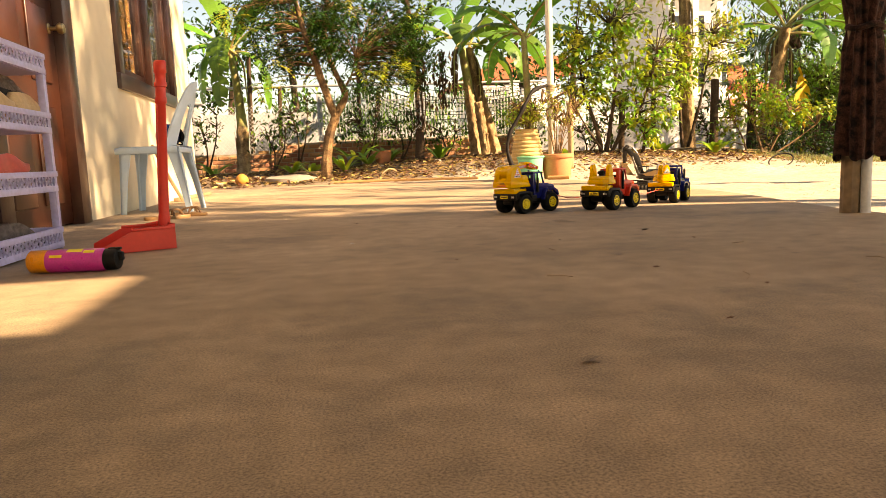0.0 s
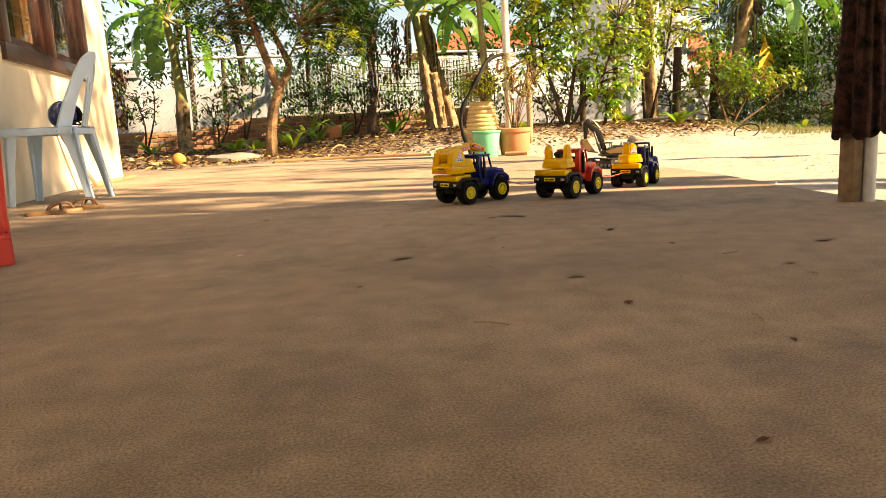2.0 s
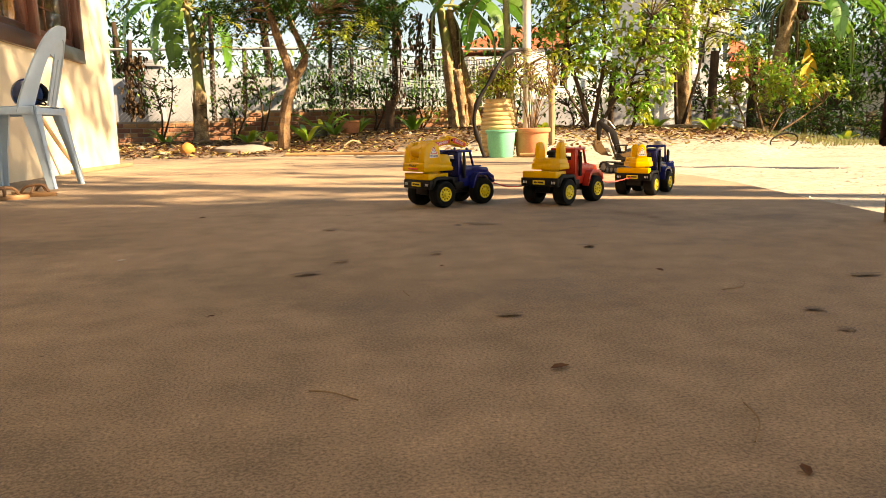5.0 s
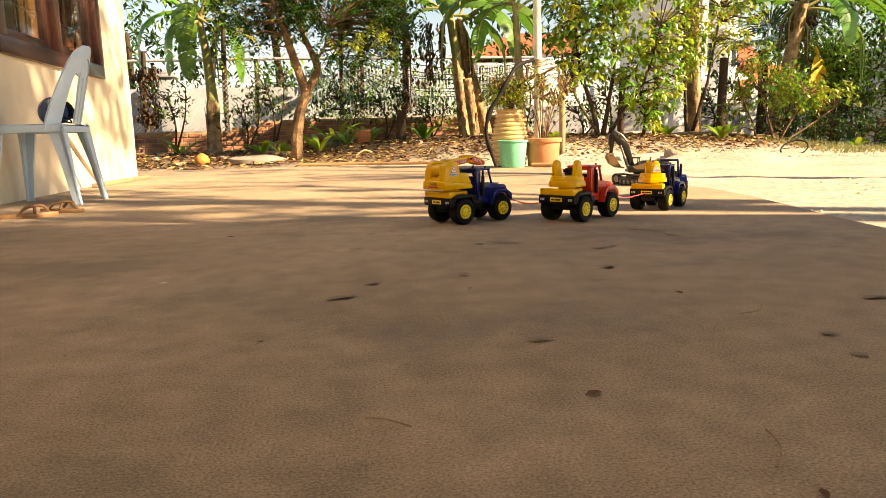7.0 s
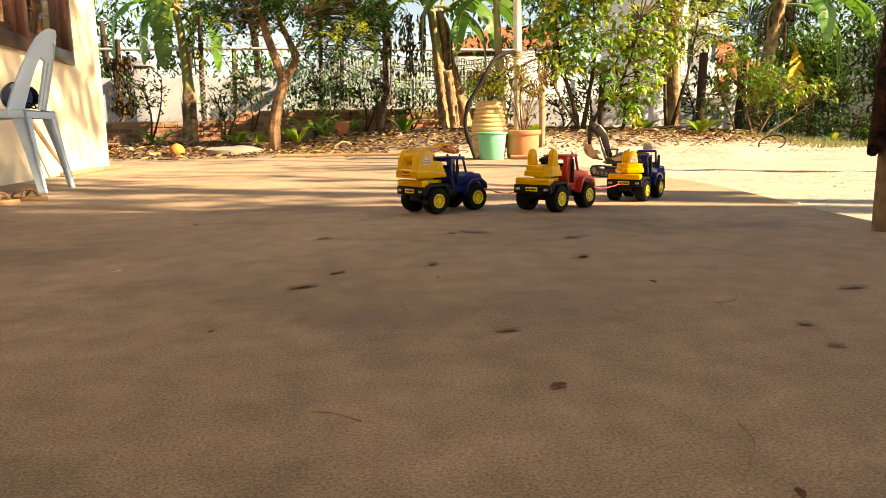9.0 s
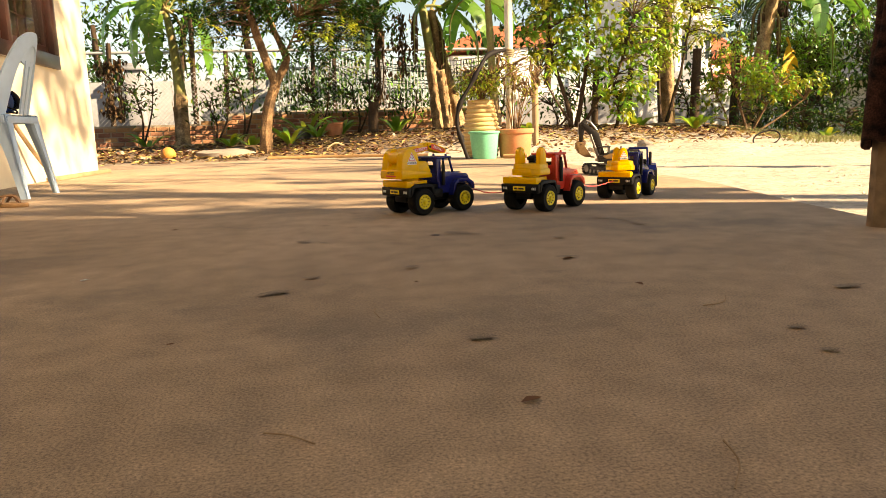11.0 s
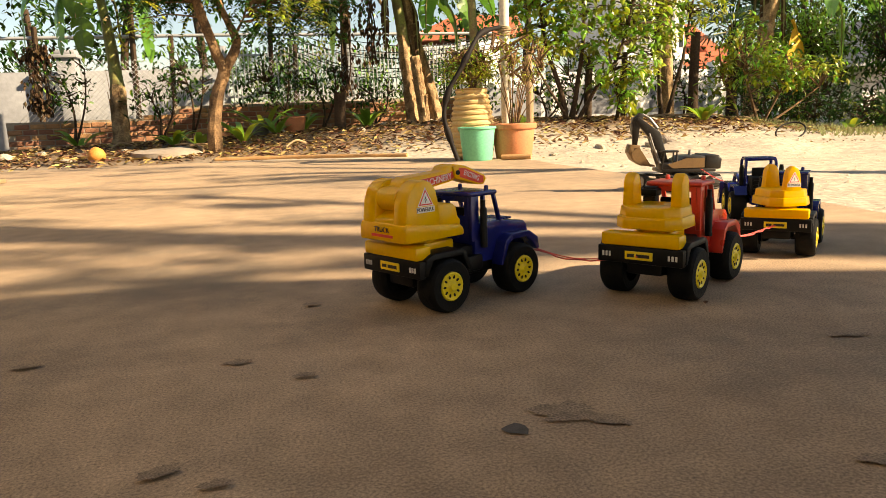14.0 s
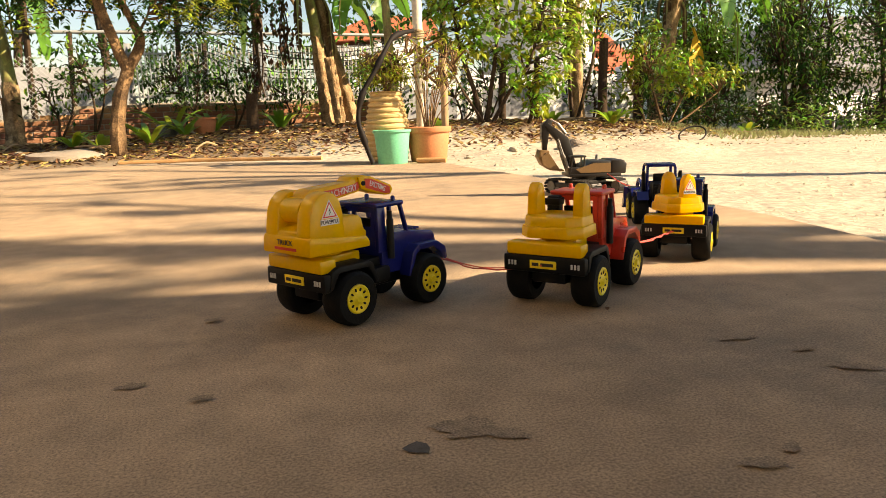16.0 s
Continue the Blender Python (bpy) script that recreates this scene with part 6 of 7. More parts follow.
plant("shrub", "low bushy shrub with bright yellow-green leaves", "shrub",
      [([gz(6.0, 12.5), (5.9, 12.5, 0.4), (5.75, 12.5, 0.8)], 0.025, 0.008), ([gz(6.05, 12.5), (6.2, 12.45, 0.4), (6.4, 12.4, 0.75)], 0.022, 0.008), ([gz(6.1, 12.5), (6.5, 12.5, 0.3), (6.9, 12.5, 0.55)], 0.018, 0.007),
       ([gz(5.7, 12.5), (5.65, 12.5, 0.35), (5.45, 12.5, 0.7)], 0.018, 0.007)],
      [(5.8, 12.5, 0.95, 0.5, 0.4, 0.38, 34), (6.3, 12.45, 0.82, 0.5, 0.4, 0.34, 30), (6.8, 12.5, 0.75, 0.45, 0.3, 0.22, 16), (5.45, 12.5, 0.6, 0.3, 0.3, 0.4, 14), (5.6, 12.4, 1.3, 0.3, 0.3, 0.2, 8)],
      M["bark"], M["leafmid"], RT, per=15, size=0.095, spread=0.06, width=0.48, second=(M["leafyellow"], 0.4), group="garden shrubs")
plant("round_bush", "dense rounded bush with dark green leaves", "bush", [([gz(9.2, 15.4), (9.2, 15.4, 0.8), (9.2, 15.4, 1.4)], 0.08, 0.03)],
      [(9.15, 15.3, 1.25, 0.75, 0.7, 0.75, 150), (8.6, 15.2, 1.7, 0.5, 0.4, 0.4, 30)], M["barkdark"], M["leafmid"], RT, per=12, size=0.13, spread=0.09, width=0.36, group="garden shrubs")
for x, y, s in ((10.2, 14.2, 1.0), (11.6, 13.6, 1.2), (13.2, 14.0, 1.1), (12.2, 16.2, 1.5), (9.9, 17.0, 1.4), (14.8, 15.5, 1.4), (13.6, 15.4, 1.1), (11.0, 15.2, 1.0), (15.6, 16.8, 1.2), (9.4, 13.8, 0.7), (12.4, 13.2, 0.8)):
    z = ground_z(x, y)
    plant("garden_tree", "leafy dark garden tree beyond the sand", "tree", [([gz(x, y), (x + 0.05, y, z + 0.9 * s), (x - 0.1, y, z + 1.9 * s)], 0.07, 0.03), ([(x, y, z + 0.6 * s), (x + 0.4, y, z + 1.2 * s), (x + 0.6, y, z + 2 * s)], 0.04, 0.015)],
          [(x, y, z + 1.9 * s, 0.9 * s, 0.7 * s, 0.7 * s, 70), (x + 0.5 * s, y - 0.2, z + 1.1 * s, 0.6 * s, 0.5 * s, 0.5 * s, 36), (x - 0.4 * s, y, z + 2.8 * s, 0.9 * s, 0.8 * s, 0.6 * s, 40), (x, y + 0.2, z + 0.5 * s, 0.8 * s, 0.5 * s, 0.45 * s, 40)],
          M["barkdark"], M["leafdark"], RT, per=8, size=0.15, spread=0.13, width=0.33, droop=0.8, group="trees beyond the sand", second=(M["leafmid"], 0.3))
for x, y, h in ((7.7, 12.6, 0.5), (8.3, 12.4, 0.45), (8.9, 12.6, 0.6), (7.2, 12.9, 0.55), (9.6, 12.3, 0.5), (10.4, 12.3, 0.6), (11.3, 12.0, 0.5), (6.9, 13.6, 0.6)):
    z = ground_z(x, y)
    # plants further back take the dark leaf: undergrowth shade put into the colour
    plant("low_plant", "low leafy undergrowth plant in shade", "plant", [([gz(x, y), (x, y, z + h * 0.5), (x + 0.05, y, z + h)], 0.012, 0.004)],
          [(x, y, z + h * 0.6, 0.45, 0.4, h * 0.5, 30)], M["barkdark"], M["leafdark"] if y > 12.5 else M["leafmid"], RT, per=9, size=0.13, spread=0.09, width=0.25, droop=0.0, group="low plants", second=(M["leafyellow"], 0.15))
for x, y, h in ((-1.35, 13.3, 0.32), (-1.05, 13.1, 0.30), (-0.55, 13.4, 0.4), (-0.15, 13.9, 0.35), (0.2, 14.2, 0.45), (-2.7, 14.6, 0.4), (-0.3, 14.6, 0.6), (1.1, 14.3, 0.4), (4.5, 12.9, 0.35), (2.5, 11.9, 0.22), (6.6, 11.6, 0.25), (5.0, 12.2, 0.3)):
    z = ground_z(x, y)
    n = RT.randint(9, 15)
    root = thing("strap_leaf_plant", Matrix.Translation(gz(x, y)), "low clump of broad strap leaves in leaf litter", "plant", "low plants")
    for k in range(n):
        banana = RT.uniform(0, 360)
        a = radians(banana)
        ln = h * RT.uniform(0.8, 1.5)
        vs, fs = [], []
        for i in range(7):
            f = i / 6
            c = Vector((math.cos(a) * ln * f * 0.75, math.sin(a) * ln * f * 0.75, ln * (f - 0.55 * f * f) * 1.1))
            w = 0.035 * math.sin(math.pi * (0.12 + 0.88 * f) * 0.98) + 0.003
            sd = Vector((-math.sin(a), math.cos(a), 0))
            vs += [tuple(c - sd * w), tuple(c - Vector((0, 0, 0.008))), tuple(c + sd * w)]
        for i in range(6):
            fs += [(3 * i, 3 * i + 3, 3 * i + 4, 3 * i + 1), (3 * i + 1, 3 * i + 4, 3 * i + 5, 3 * i + 2)]
        part_data("leaf", vs, fs, M["leafmid"] if k % 4 else M["leafyellow"], root, smooth=True)

# shaded shrubs in front of the fence
for x, y, zc, rx, rz, k in ((-0.15, 15.2, 0.95, 0.55, 0.5, 44), (0.55, 15.45, 0.9, 0.45, 0.4, 34), (-1.35, 15.4, 1.15, 0.55, 0.45, 40), (-2.95, 15.4, 1.0, 0.35, 0.4, 22), (1.35, 15.4, 0.75, 0.4, 0.3, 26), (-1.75, 15.0, 0.75, 0.3, 0.3, 16),
                            (2.9, 15.3, 0.9, 0.6, 0.5, 40), (4.3, 14.6, 0.9, 0.6, 0.5, 40), (3.6, 14.0, 0.6, 0.5, 0.35, 30), (6.3, 14.8, 0.8, 0.6, 0.45, 40), (8.3, 13.9, 0.55, 0.7, 0.5, 50)):
    plant("shrub", "shaded dark green shrub in front of the fence", "shrub", [([gz(x, y), (x + 0.05, y, zc * 0.6), (x - 0.05, y, zc)], 0.022, 0.008), ([gz(x, y), (x + 0.2, y, zc * 0.7), (x + 0.25, y, zc * 1.2)], 0.018, 0.006)],
          [(x, y, zc, rx, 0.3, rz, k)], M["barkdark"], M["leafdark"], RT, per=9, size=0.10, spread=0.10, width=0.42, group="garden shrubs", second=(M["leafmid"], 0.2))

# fan palm behind the banana plant
palm = thing("fan_palm", Matrix.Translation(gz(7.75, 15.6)), "dark fan palm with spiky radiating leaves", "palm")
bm = bmesh.new()
tube(bm, [(0, 0, 0), (0.02, 0, 1.0), (0, 0, 1.9)], [0.10, 0.09, 0.08], 10, rough=0.2)
part("trunk", bm, M["barkdark"], palm)
for hd, el, ln in ((170, 20, 0.6), (200, -15, 0.6), (150, 50, 0.7), (230, 10, 0.6), (20, 30, 0.7), (300, 20, 0.6), (250, 50, 0.6), (-20, -10, 0.6)):
    e = radians(el)
    o = Vector((math.cos(radians(hd)) * math.cos(e), math.sin(radians(hd)) * math.cos(e), math.sin(e)))
    c = Vector((0, 0, 1.85)) + o * 0.55
    sd = o.cross(Vector((0, 0, 1))).normalized()
    vs, fs = [], []
    for k in range(24):
        a = radians(-115 + 230 * k / 23)
        d = (o * math.cos(a) + sd * math.sin(a)).normalized()
        w = d.cross(sd.cross(o)).normalized() * 0.022
        tip = c + d * ln - Vector((0, 0, 0.10))
        mid = c + d * ln * 0.55
        b = len(vs)
        vs += [tuple(c), tuple(mid + w), tuple(tip), tuple(mid - w)]
        fs.append((b, b + 1, b + 2, b + 3))
    fan = part_data("leaf", vs, fs, M["palm"], palm)
    bm = bmesh.new()
    tube(bm, [(0, 0, 1.8), tuple(c)], 0.012, 5)
    part("stalk", bm, M["bstem"], fan)

# unseen trees added off to the right to shade the far half of the patio
RS = random.Random(5)
for x, y, k in ((7.4, 2.2, 1), (7.9, 4.4, 2)):
    dx = x - 7.4
    zc = 5.2 + 0.6 * dx
    plant("unseen_shade_tree", "unseen tall tree with spreading crown, added to shade the patio", "tree", [([(x, y, -0.05), (x + 0.1, y, 2.2), (x, y + 0.1, zc)], 0.14, 0.07), ([(x, y, zc - 1), (x, y + 1.1, zc + 0.4)], 0.06, 0.03), ([(x, y, zc - 1), (x, y - 1.1, zc + 0.6)], 0.06, 0.03)],
          [(x, y, zc + 0.3, 0.9, 1.5, 0.75, 4), (x, y + 0.3, zc + 1.6, 1.0, 1.6, 0.8, 4), (x, y, zc + 2.9, 1.0, 1.6, 0.6, 3)], M["barkdark"], M["leafmid"], RS, per=14, size=0.30, spread=0.20, width=0.4, group="trees beside the yard")


# unseen tree added to block sun from the house wall and chair
plant("unseen_shade_tree", "unseen tall tree with a high crown, added to shade the house wall", "tree", [([(8.6, 1.2, -0.05), (8.5, 1.3, 4.0), (8.0, 1.5, 7.6)], 0.2, 0.09), ([(8.3, 1.4, 6), (7.6, 2.6, 8.2)], 0.07, 0.03)],
      [(7.6, 1.5, 7.4, 0.8, 1.1, 0.95, 62), (7.5, 3.1, 8.3, 0.8, 0.9, 0.9, 17), (7.5, 0.6, 6.6, 0.8, 0.8, 0.7, 16), (7.4, 4.2, 7.6, 0.7, 0.8, 1.0, 7)], M["barkdark"], M["leafmid"], RS, per=12, size=0.30, spread=0.20, width=0.4, group="trees beside the yard")


# another unseen tree, its long limbs added to dapple the planted strip
plant("unseen_shade_tree", "unseen old tree added so that its crown shades the planted strip", "tree",
      [([(11.2, 9.2, -0.35), (11.0, 9.3, 2.4), (10.2, 9.6, 4.4)], 0.22, 0.12), ([(10.2, 9.6, 4.4), (8.2, 10.0, 5.0), (5.6, 10.4, 5.0), (3.6, 10.9, 4.9)], 0.11, 0.03), ([(10.4, 9.5, 4.0), (8.6, 8.9, 5.0), (6.4, 9.0, 5.2)], 0.09, 0.03)],
      [(4.2, 10.9, 4.9, 1.1, 0.9, 0.45, 34), (5.8, 10.4, 5.0, 1.1, 1.0, 0.5, 40), (7.0, 9.9, 5.0, 0.8, 0.9, 0.5, 26), (6.4, 9.1, 5.2, 0.6, 0.6, 0.4, 12)],
      M["barkdark"], M["leafmid"], RS, per=13, size=0.24, spread=0.20, width=0.42, group="trees beside the yard")
# unseen tree added further right to darken the garden trees
plant("unseen_shade_tree", "unseen broad old tree added to shade the garden trees", "tree",
      [([(17.0, 6.8, -0.5), (16.8, 7.2, 2.6), (16.2, 8.0, 4.6)], 0.26, 0.14), ([(16.2, 8.0, 4.6), (14.8, 9.2, 5.2), (13.0, 10.2, 5.2)], 0.12, 0.03), ([(16.3, 7.9, 4.4), (16.6, 9.0, 5.4), (16.0, 10.0, 5.6)], 0.10, 0.03)],
      [(13.2, 10.3, 5.0, 1.2, 1.1, 0.5, 24), (14.8, 9.6, 5.1, 1.2, 1.1, 0.5, 26), (16.4, 9.2, 5.3, 1.3, 1.2, 0.6, 30)],
      M["barkdark"], M["leafmid"], RS, per=13, size=0.24, spread=0.20, width=0.42, group="trees beside the yard")


# ---------- pots by the pole ----------
def pots():
    b = thing("ribbed_barrel", pose(1.36, 9.80, 0), "tan ribbed plastic barrel holding a fine-leaved plant", "barrel")
    prof = [(0, 0.0)]
    n = 13
    for k in range(n):
        f = k / (n - 1)
        r = 0.145 + 0.035 * math.sin(math.pi * min(1, f * 0.9 + 0.1)) - 0.022 * f
        z = 0.01 + 0.50 * f
        prof += [(r - 0.006, z), (r + 0.005, z + 0.010), (r + 0.005, z + 0.024), (r - 0.006, z + 0.034)]
    prof += [(0.138, 0.548), (0.120, 0.548), (0.120, 0.50), (0, 0.50)]
    bm = bmesh.new()
    lathe(bm, prof, 40)
    part("barrel_wall", bm, M["barrel"], b)
    bm = bmesh.new()
    lathe(bm, [(0.122, 0.508), (0.06, 0.522), (0, 0.528)], 20)
    part("soil", bm, M["soil"], b)
    plant("potted_shrub", "fine-leaved yellow-green shrub growing in the barrel", "potted plant", [([(1.36, 9.80, 0.52), (1.34, 9.80, 0.66), (1.28, 9.80, 0.80)], 0.02, 0.007), ([(1.36, 9.80, 0.52), (1.42, 9.80, 0.68), (1.46, 9.80, 0.80)], 0.018, 0.006)],
          [(1.30, 9.80, 0.72, 0.18, 0.16, 0.13, 60), (1.42, 9.78, 0.70, 0.14, 0.14, 0.13, 45), (1.22, 9.8, 0.66, 0.10, 0.1, 0.08, 18)], M["bark"], M["leafyellow"], RT, per=15, size=0.034, spread=0.035, width=0.4, droop=-0.2, group="potted plants", second=(M["leafmid"], 0.3))
    k = thing("bucket", pose(1.325, 9.55, 0), "mint green plastic bucket standing by the pots", "bucket")
    bm = bmesh.new()
    lathe(bm, [(0, 0.004), (0.104, 0.004), (0.108, 0.0), (0.112, 0.006), (0.136, 0.235), (0.147, 0.238), (0.148, 0.252), (0.140, 0.256), (0.133, 0.250), (0.110, 0.012), (0, 0.012)], 40)
    part("bucket_wall", bm, M["mint"], k)
    bm = bmesh.new()
    tube(bm, [(0.143 * math.cos(a), 0.143 * math.sin(a), 0.243 - 0.03 * max(0, math.sin(a))) for a in [math.pi * i / 20 for i in range(21)]], 0.004, 6)
    part("bucket_handle", bm, M["mint"], k)
    p = thing("plant_pot", pose(1.645, 9.63, 0), "large terracotta-coloured pot with a rolled rim", "plant pot")
    bm = bmesh.new()
    lathe(bm, [(0, 0.004), (0.132, 0.004), (0.136, 0.0), (0.142, 0.010), (0.160, 0.18), (0.163, 0.222), (0.178, 0.226), (0.182, 0.236), (0.182, 0.262), (0.174, 0.268), (0.164, 0.262), (0.158, 0.235), (0, 0.235)], 44)
    part("pot_wall", bm, M["terracotta"], p)
    bm = bmesh.new()
    lathe(bm, [(0.16, 0.237), (0.08, 0.248), (0, 0.252)], 20, wobble=(30, 0.006))
    part("soil", bm, M["soil"], p)
    limbs = []
    for i in range(16):
        a = RT.uniform(0, 6.28)
        r = RT.uniform(0.08, 0.30)
        h = RT.uniform(0.30, 0.66)
        limbs.append(([(1.645 + 0.03 * math.cos(a), 9.63 + 0.03 * math.sin(a), 0.24), (1.66 + r * 0.4 * math.cos(a), 9.63 + 0.4 * r * math.sin(a), 0.24 + h * 0.5), (1.70 + r * math.cos(a), 9.63 + r * math.sin(a), 0.24 + h)], 0.0055, 0.002))
    plant("potted_shrub", "bare twiggy shrub with a few yellow leaves in pot", "potted plant", limbs, [(1.78, 9.63, 0.72, 0.28, 0.25, 0.20, 46), (1.6, 9.6, 0.8, 0.2, 0.2, 0.14, 16)], M["bark"], M["leafyellow"], RT, per=5, size=0.04, spread=0.04, width=0.45, droop=0.0, group="potted plants", base=(1.645, 9.63, 0.24))


pots()

pole = thing("white_pole", pose(1.672, 9.90, 0), "tall whitewashed pole tied with twine", "pole")
bm = bmesh.new()
tube(bm, [(0.01, 0, -0.02), (0.004, 0, 1.2), (0.0, 0, 3.4)], [0.042, 0.040, 0.038], 16, rough=0.04)
part("shaft", bm, M["polewhite"], pole)
bm = bmesh.new()
for k in range(5):
    z = 0.975 + 0.011 * k
    tube(bm, [(0.048 * math.cos(a) + 0.004, 0.048 * math.sin(a), z + 0.01 * math.sin(a + k)) for a in [2 * math.pi * i / 18 for i in range(19)]], 0.007, 6)
tube(bm, spline([(0.04, -0.03, 1.0), (0.10, -0.05, 1.03), (0.05, -0.06, 0.95)], 8), 0.006, 5)
part("twine", bm, M["twine"], pole, "wound old twine")
bm = bmesh.new()
tube(bm, spline([(1.135, 9.42, 0.014), (1.09, 9.44, 0.16), (1.05, 9.46, 0.34), (1.09, 9.46, 0.52), (1.19, 9.46, 0.68), (1.28, 9.50, 0.82), (1.40, 9.62, 0.95), (1.62, 9.85, 1.02)], 40), [0.017 + 0.008 * (i % 9 > 5) for i in range(40)], 10)
tagged(part("rubber_hose", bm, M["hose"]), "curved black rubber hose leaning to the pole", "hose")
bm = bmesh.new()
tube(bm, [(1.47, 9.40, 0.022), (1.66, 9.28, 0.022)], 0.020, 10)
tagged(part("bamboo_piece", bm, M["bamboo"]), "short piece of bamboo lying by pots", "bamboo")
bm = bmesh.new()
tube(bm, spline([(-0.75, 11.46, 0.02), (-0.1, 11.25, 0.02), (0.5, 10.86, 0.02), (0.95, 10.5, 0.02)], 20), 0.017, 8, rough=0.2)
tagged(part("bamboo_pole", bm, M["bamboo"]), "long orange bamboo pole lying along the slab edge", "bamboo")
bm = bmesh.new()
tube(bm, [gz(2.36, 11.2), (2.36, 11.2, 0.5), (2.35, 11.2, 0.92)], 0.038, 10, rough=0.2)
tagged(part("wooden_stake", bm, M["stickwood"]), "round wooden stake behind the pots", "stake")


# ---------- fence, walls and houses beyond ----------
def low_brick_wall():
    root = thing("brick_wall", pose(0, 0, 0), "low rough brick wall along the planted strip", "wall", kind="structure")
    x0, x1, y0, y1 = -3.9, 3.2, 15.72, 15.86
    top = lambda x: 0.50 + 0.16 * smooth01(-2.2, -1.2, x)
    bm = bmesh.new()
    for a, b in ((-3.9, -1.6), (-1.6, 3.2)):
        box(bm, (a, y0 + 0.012, -0.1), (b, y1, top((a + b) / 2) - 0.004))
    part("mortar_core", bm, M["mortar"], root, smooth=False)
    meshes = []
    for k in range(4):
        bm = bmesh.new()
        box(bm, (-0.095, 0, -0.033), (0.095, 0.05, 0.033), 0.006, 1)
        for v in bm.verts:
            v.co += noise.noise_vector(v.co * 30 + Vector((k * 5, 0, 0))) * 0.006
        me = bpy.data.meshes.new("brick")
        bm.to_mesh(me)
        bm.free()
        me.materials.append(M["brick"])
        meshes.append(me)
    rows = 8
    for r in range(rows):
        z = 0.04 + 0.078 * r
        x = x0 + (0.1 if r % 2 else 0.0)
        while x < x1 - 0.1:
            if z + 0.03 < top(x) + 0.03:
                o = new("brick", meshes[RB.randrange(4)])
                o.parent = root
                o.location = (x + 0.1, y0 + RB.uniform(-0.008, 0.006), z)
                o.rotation_euler = (RB.uniform(-.03, .03), RB.uniform(-.03, .03), RB.uniform(-.03, .03))
            x += 0.205


def fences():
    root = thing("bar_fence", pose(0, 17.0, 0), "grey metal fence of upright bars", "fence", kind="structure")
    bm = bmesh.new()
    box(bm, (-0.010, -0.010, 0.72), (0.010, 0.010, 1.60), 0.003, 1)
    lathe(bm, [(0.011, 1.60), (0.0, 1.66)], 4)
    me = bpy.data.meshes.new("bar")
    bm.to_mesh(me)
    bm.free()
    me.materials.append(M["railgrey"])
    for k in range(62):
        o = new("bar", me)
        o.parent = root
        o.location = (-0.85 + 0.068 * k, 0, RB.uniform(-.012, .012))
    for z in (0.82, 1.50):
        bm = bmesh.new()
        box(bm, (-0.9, 0.011, z - 0.016), (3.4, 0.03, z + 0.016), 0.003)
        part("rail", bm, M["railgrey"], root)
    for x in (-0.9, 1.2, 3.4):
        bm = bmesh.new()
        box(bm, (x - 0.05, 0.032, 0), (x + 0.05, 0.13, 1.66), 0.008)
        part("fence_post", bm, M["greywall"], root)
    bm = bmesh.new()
    box(bm, (-0.95, -0.05, 0), (3.45, 0.030, 0.715), 0.01)
    part("plinth", bm, M["mortar"], root)
    w = thing("rendered_wall", pose(-4.2, 17.9, 0), "weathered grey rendered garden wall with pillar", "wall", kind="structure")
    bm = bmesh.new()
    box(bm, (-5, -0.08, 0), (3.25, 0.08, 1.36), 0.01)
    part("wall_panel", bm, M["greywall"], w)
    bm = bmesh.new()
    box(bm, (0.62, -0.45, 0), (0.90, -0.17, 1.62), 0.01)
    box(bm, (0.57, -0.50, 1.55), (0.95, -0.12, 1.61), 0.01)
    box(bm, (0.60, -0.47, 1.61), (0.92, -0.15, 1.68), 0.02)
    part("pillar", bm, M["greywall"], w)
    link = thing("chain_link", pose(0, 16.3, 0), "rusty chain-link mesh hung on dark posts", "fence", kind="structure")
    bm = bmesh.new()
    for k in range(64):
        for s in (-1, 1):
            xa = -3.9 + 0.075 * k
            if s > 0:
                tube(bm, [(xa, 0, 0.5), (xa + 0.9, 0.004, 1.4)], 0.0035, 3, cap=False)
            else:
                tube(bm, [(xa + 0.9, 0.008, 0.5), (xa, 0.012, 1.4)], 0.0035, 3, cap=False)
    part("wire_mesh", bm, M["railgrey"], link, smooth=False)
    for x, h in ((-2.22, 2.4), (-1.68, 1.75), (-0.16, 2.3), (1.0, 2.3), (0.2, 1.6), (-3.6, 1.9)):
        bm = bmesh.new()
        tube(bm, [(x, 0.05, -0.1), (x + 0.02, 0.05, h * 0.5), (x + 0.06, 0.05, h)], [0.045, 0.042, 0.04], 8, rough=0.3)
        part("stake", bm, M["barkdark"], link, "dark rough timber stake")
    bm = bmesh.new()
    tube(bm, [(-4.2, 0.1, 1.74), (-1, 0.1, 1.76), (3.6, 0.1, 1.74)], 0.026, 10)
    part("top_pipe", bm, M["railgrey"], link)
    for k in range(7):
        bm = bmesh.new()
        z = 1.2 + 0.07 * k
        tube(bm, spline([(0.1, 16.1, z + 0.25), (1.2, 16.1, z - 0.08 + RB.uniform(-.08, .08)), (2.6, 16.1, z - 0.1), (4.6, 16.3, z + 0.3)], 18), 0.007, 5)
        tagged(part("overhead_cable", bm, M["wire"]), "sagging black overhead cable", "cable", "overhead cables")
    # pale garden wall further right
    w2 = thing("white_garden_wall", pose(6.4, 18.6, 0), "white garden wall behind the shrubs", "wall", kind="structure")
    bm = bmesh.new()
    box(bm, (-2.8, -0.08, -0.2), (3.4, 0.08, 1.18), 0.01)
    for k in range(4):
        box(bm, (-2.8 + 1.9 * k, -0.14, -0.2), (-2.56 + 1.9 * k, 0.14, 1.34), 0.02)
    part("wall_panel", bm, M["whitewall"], w2)
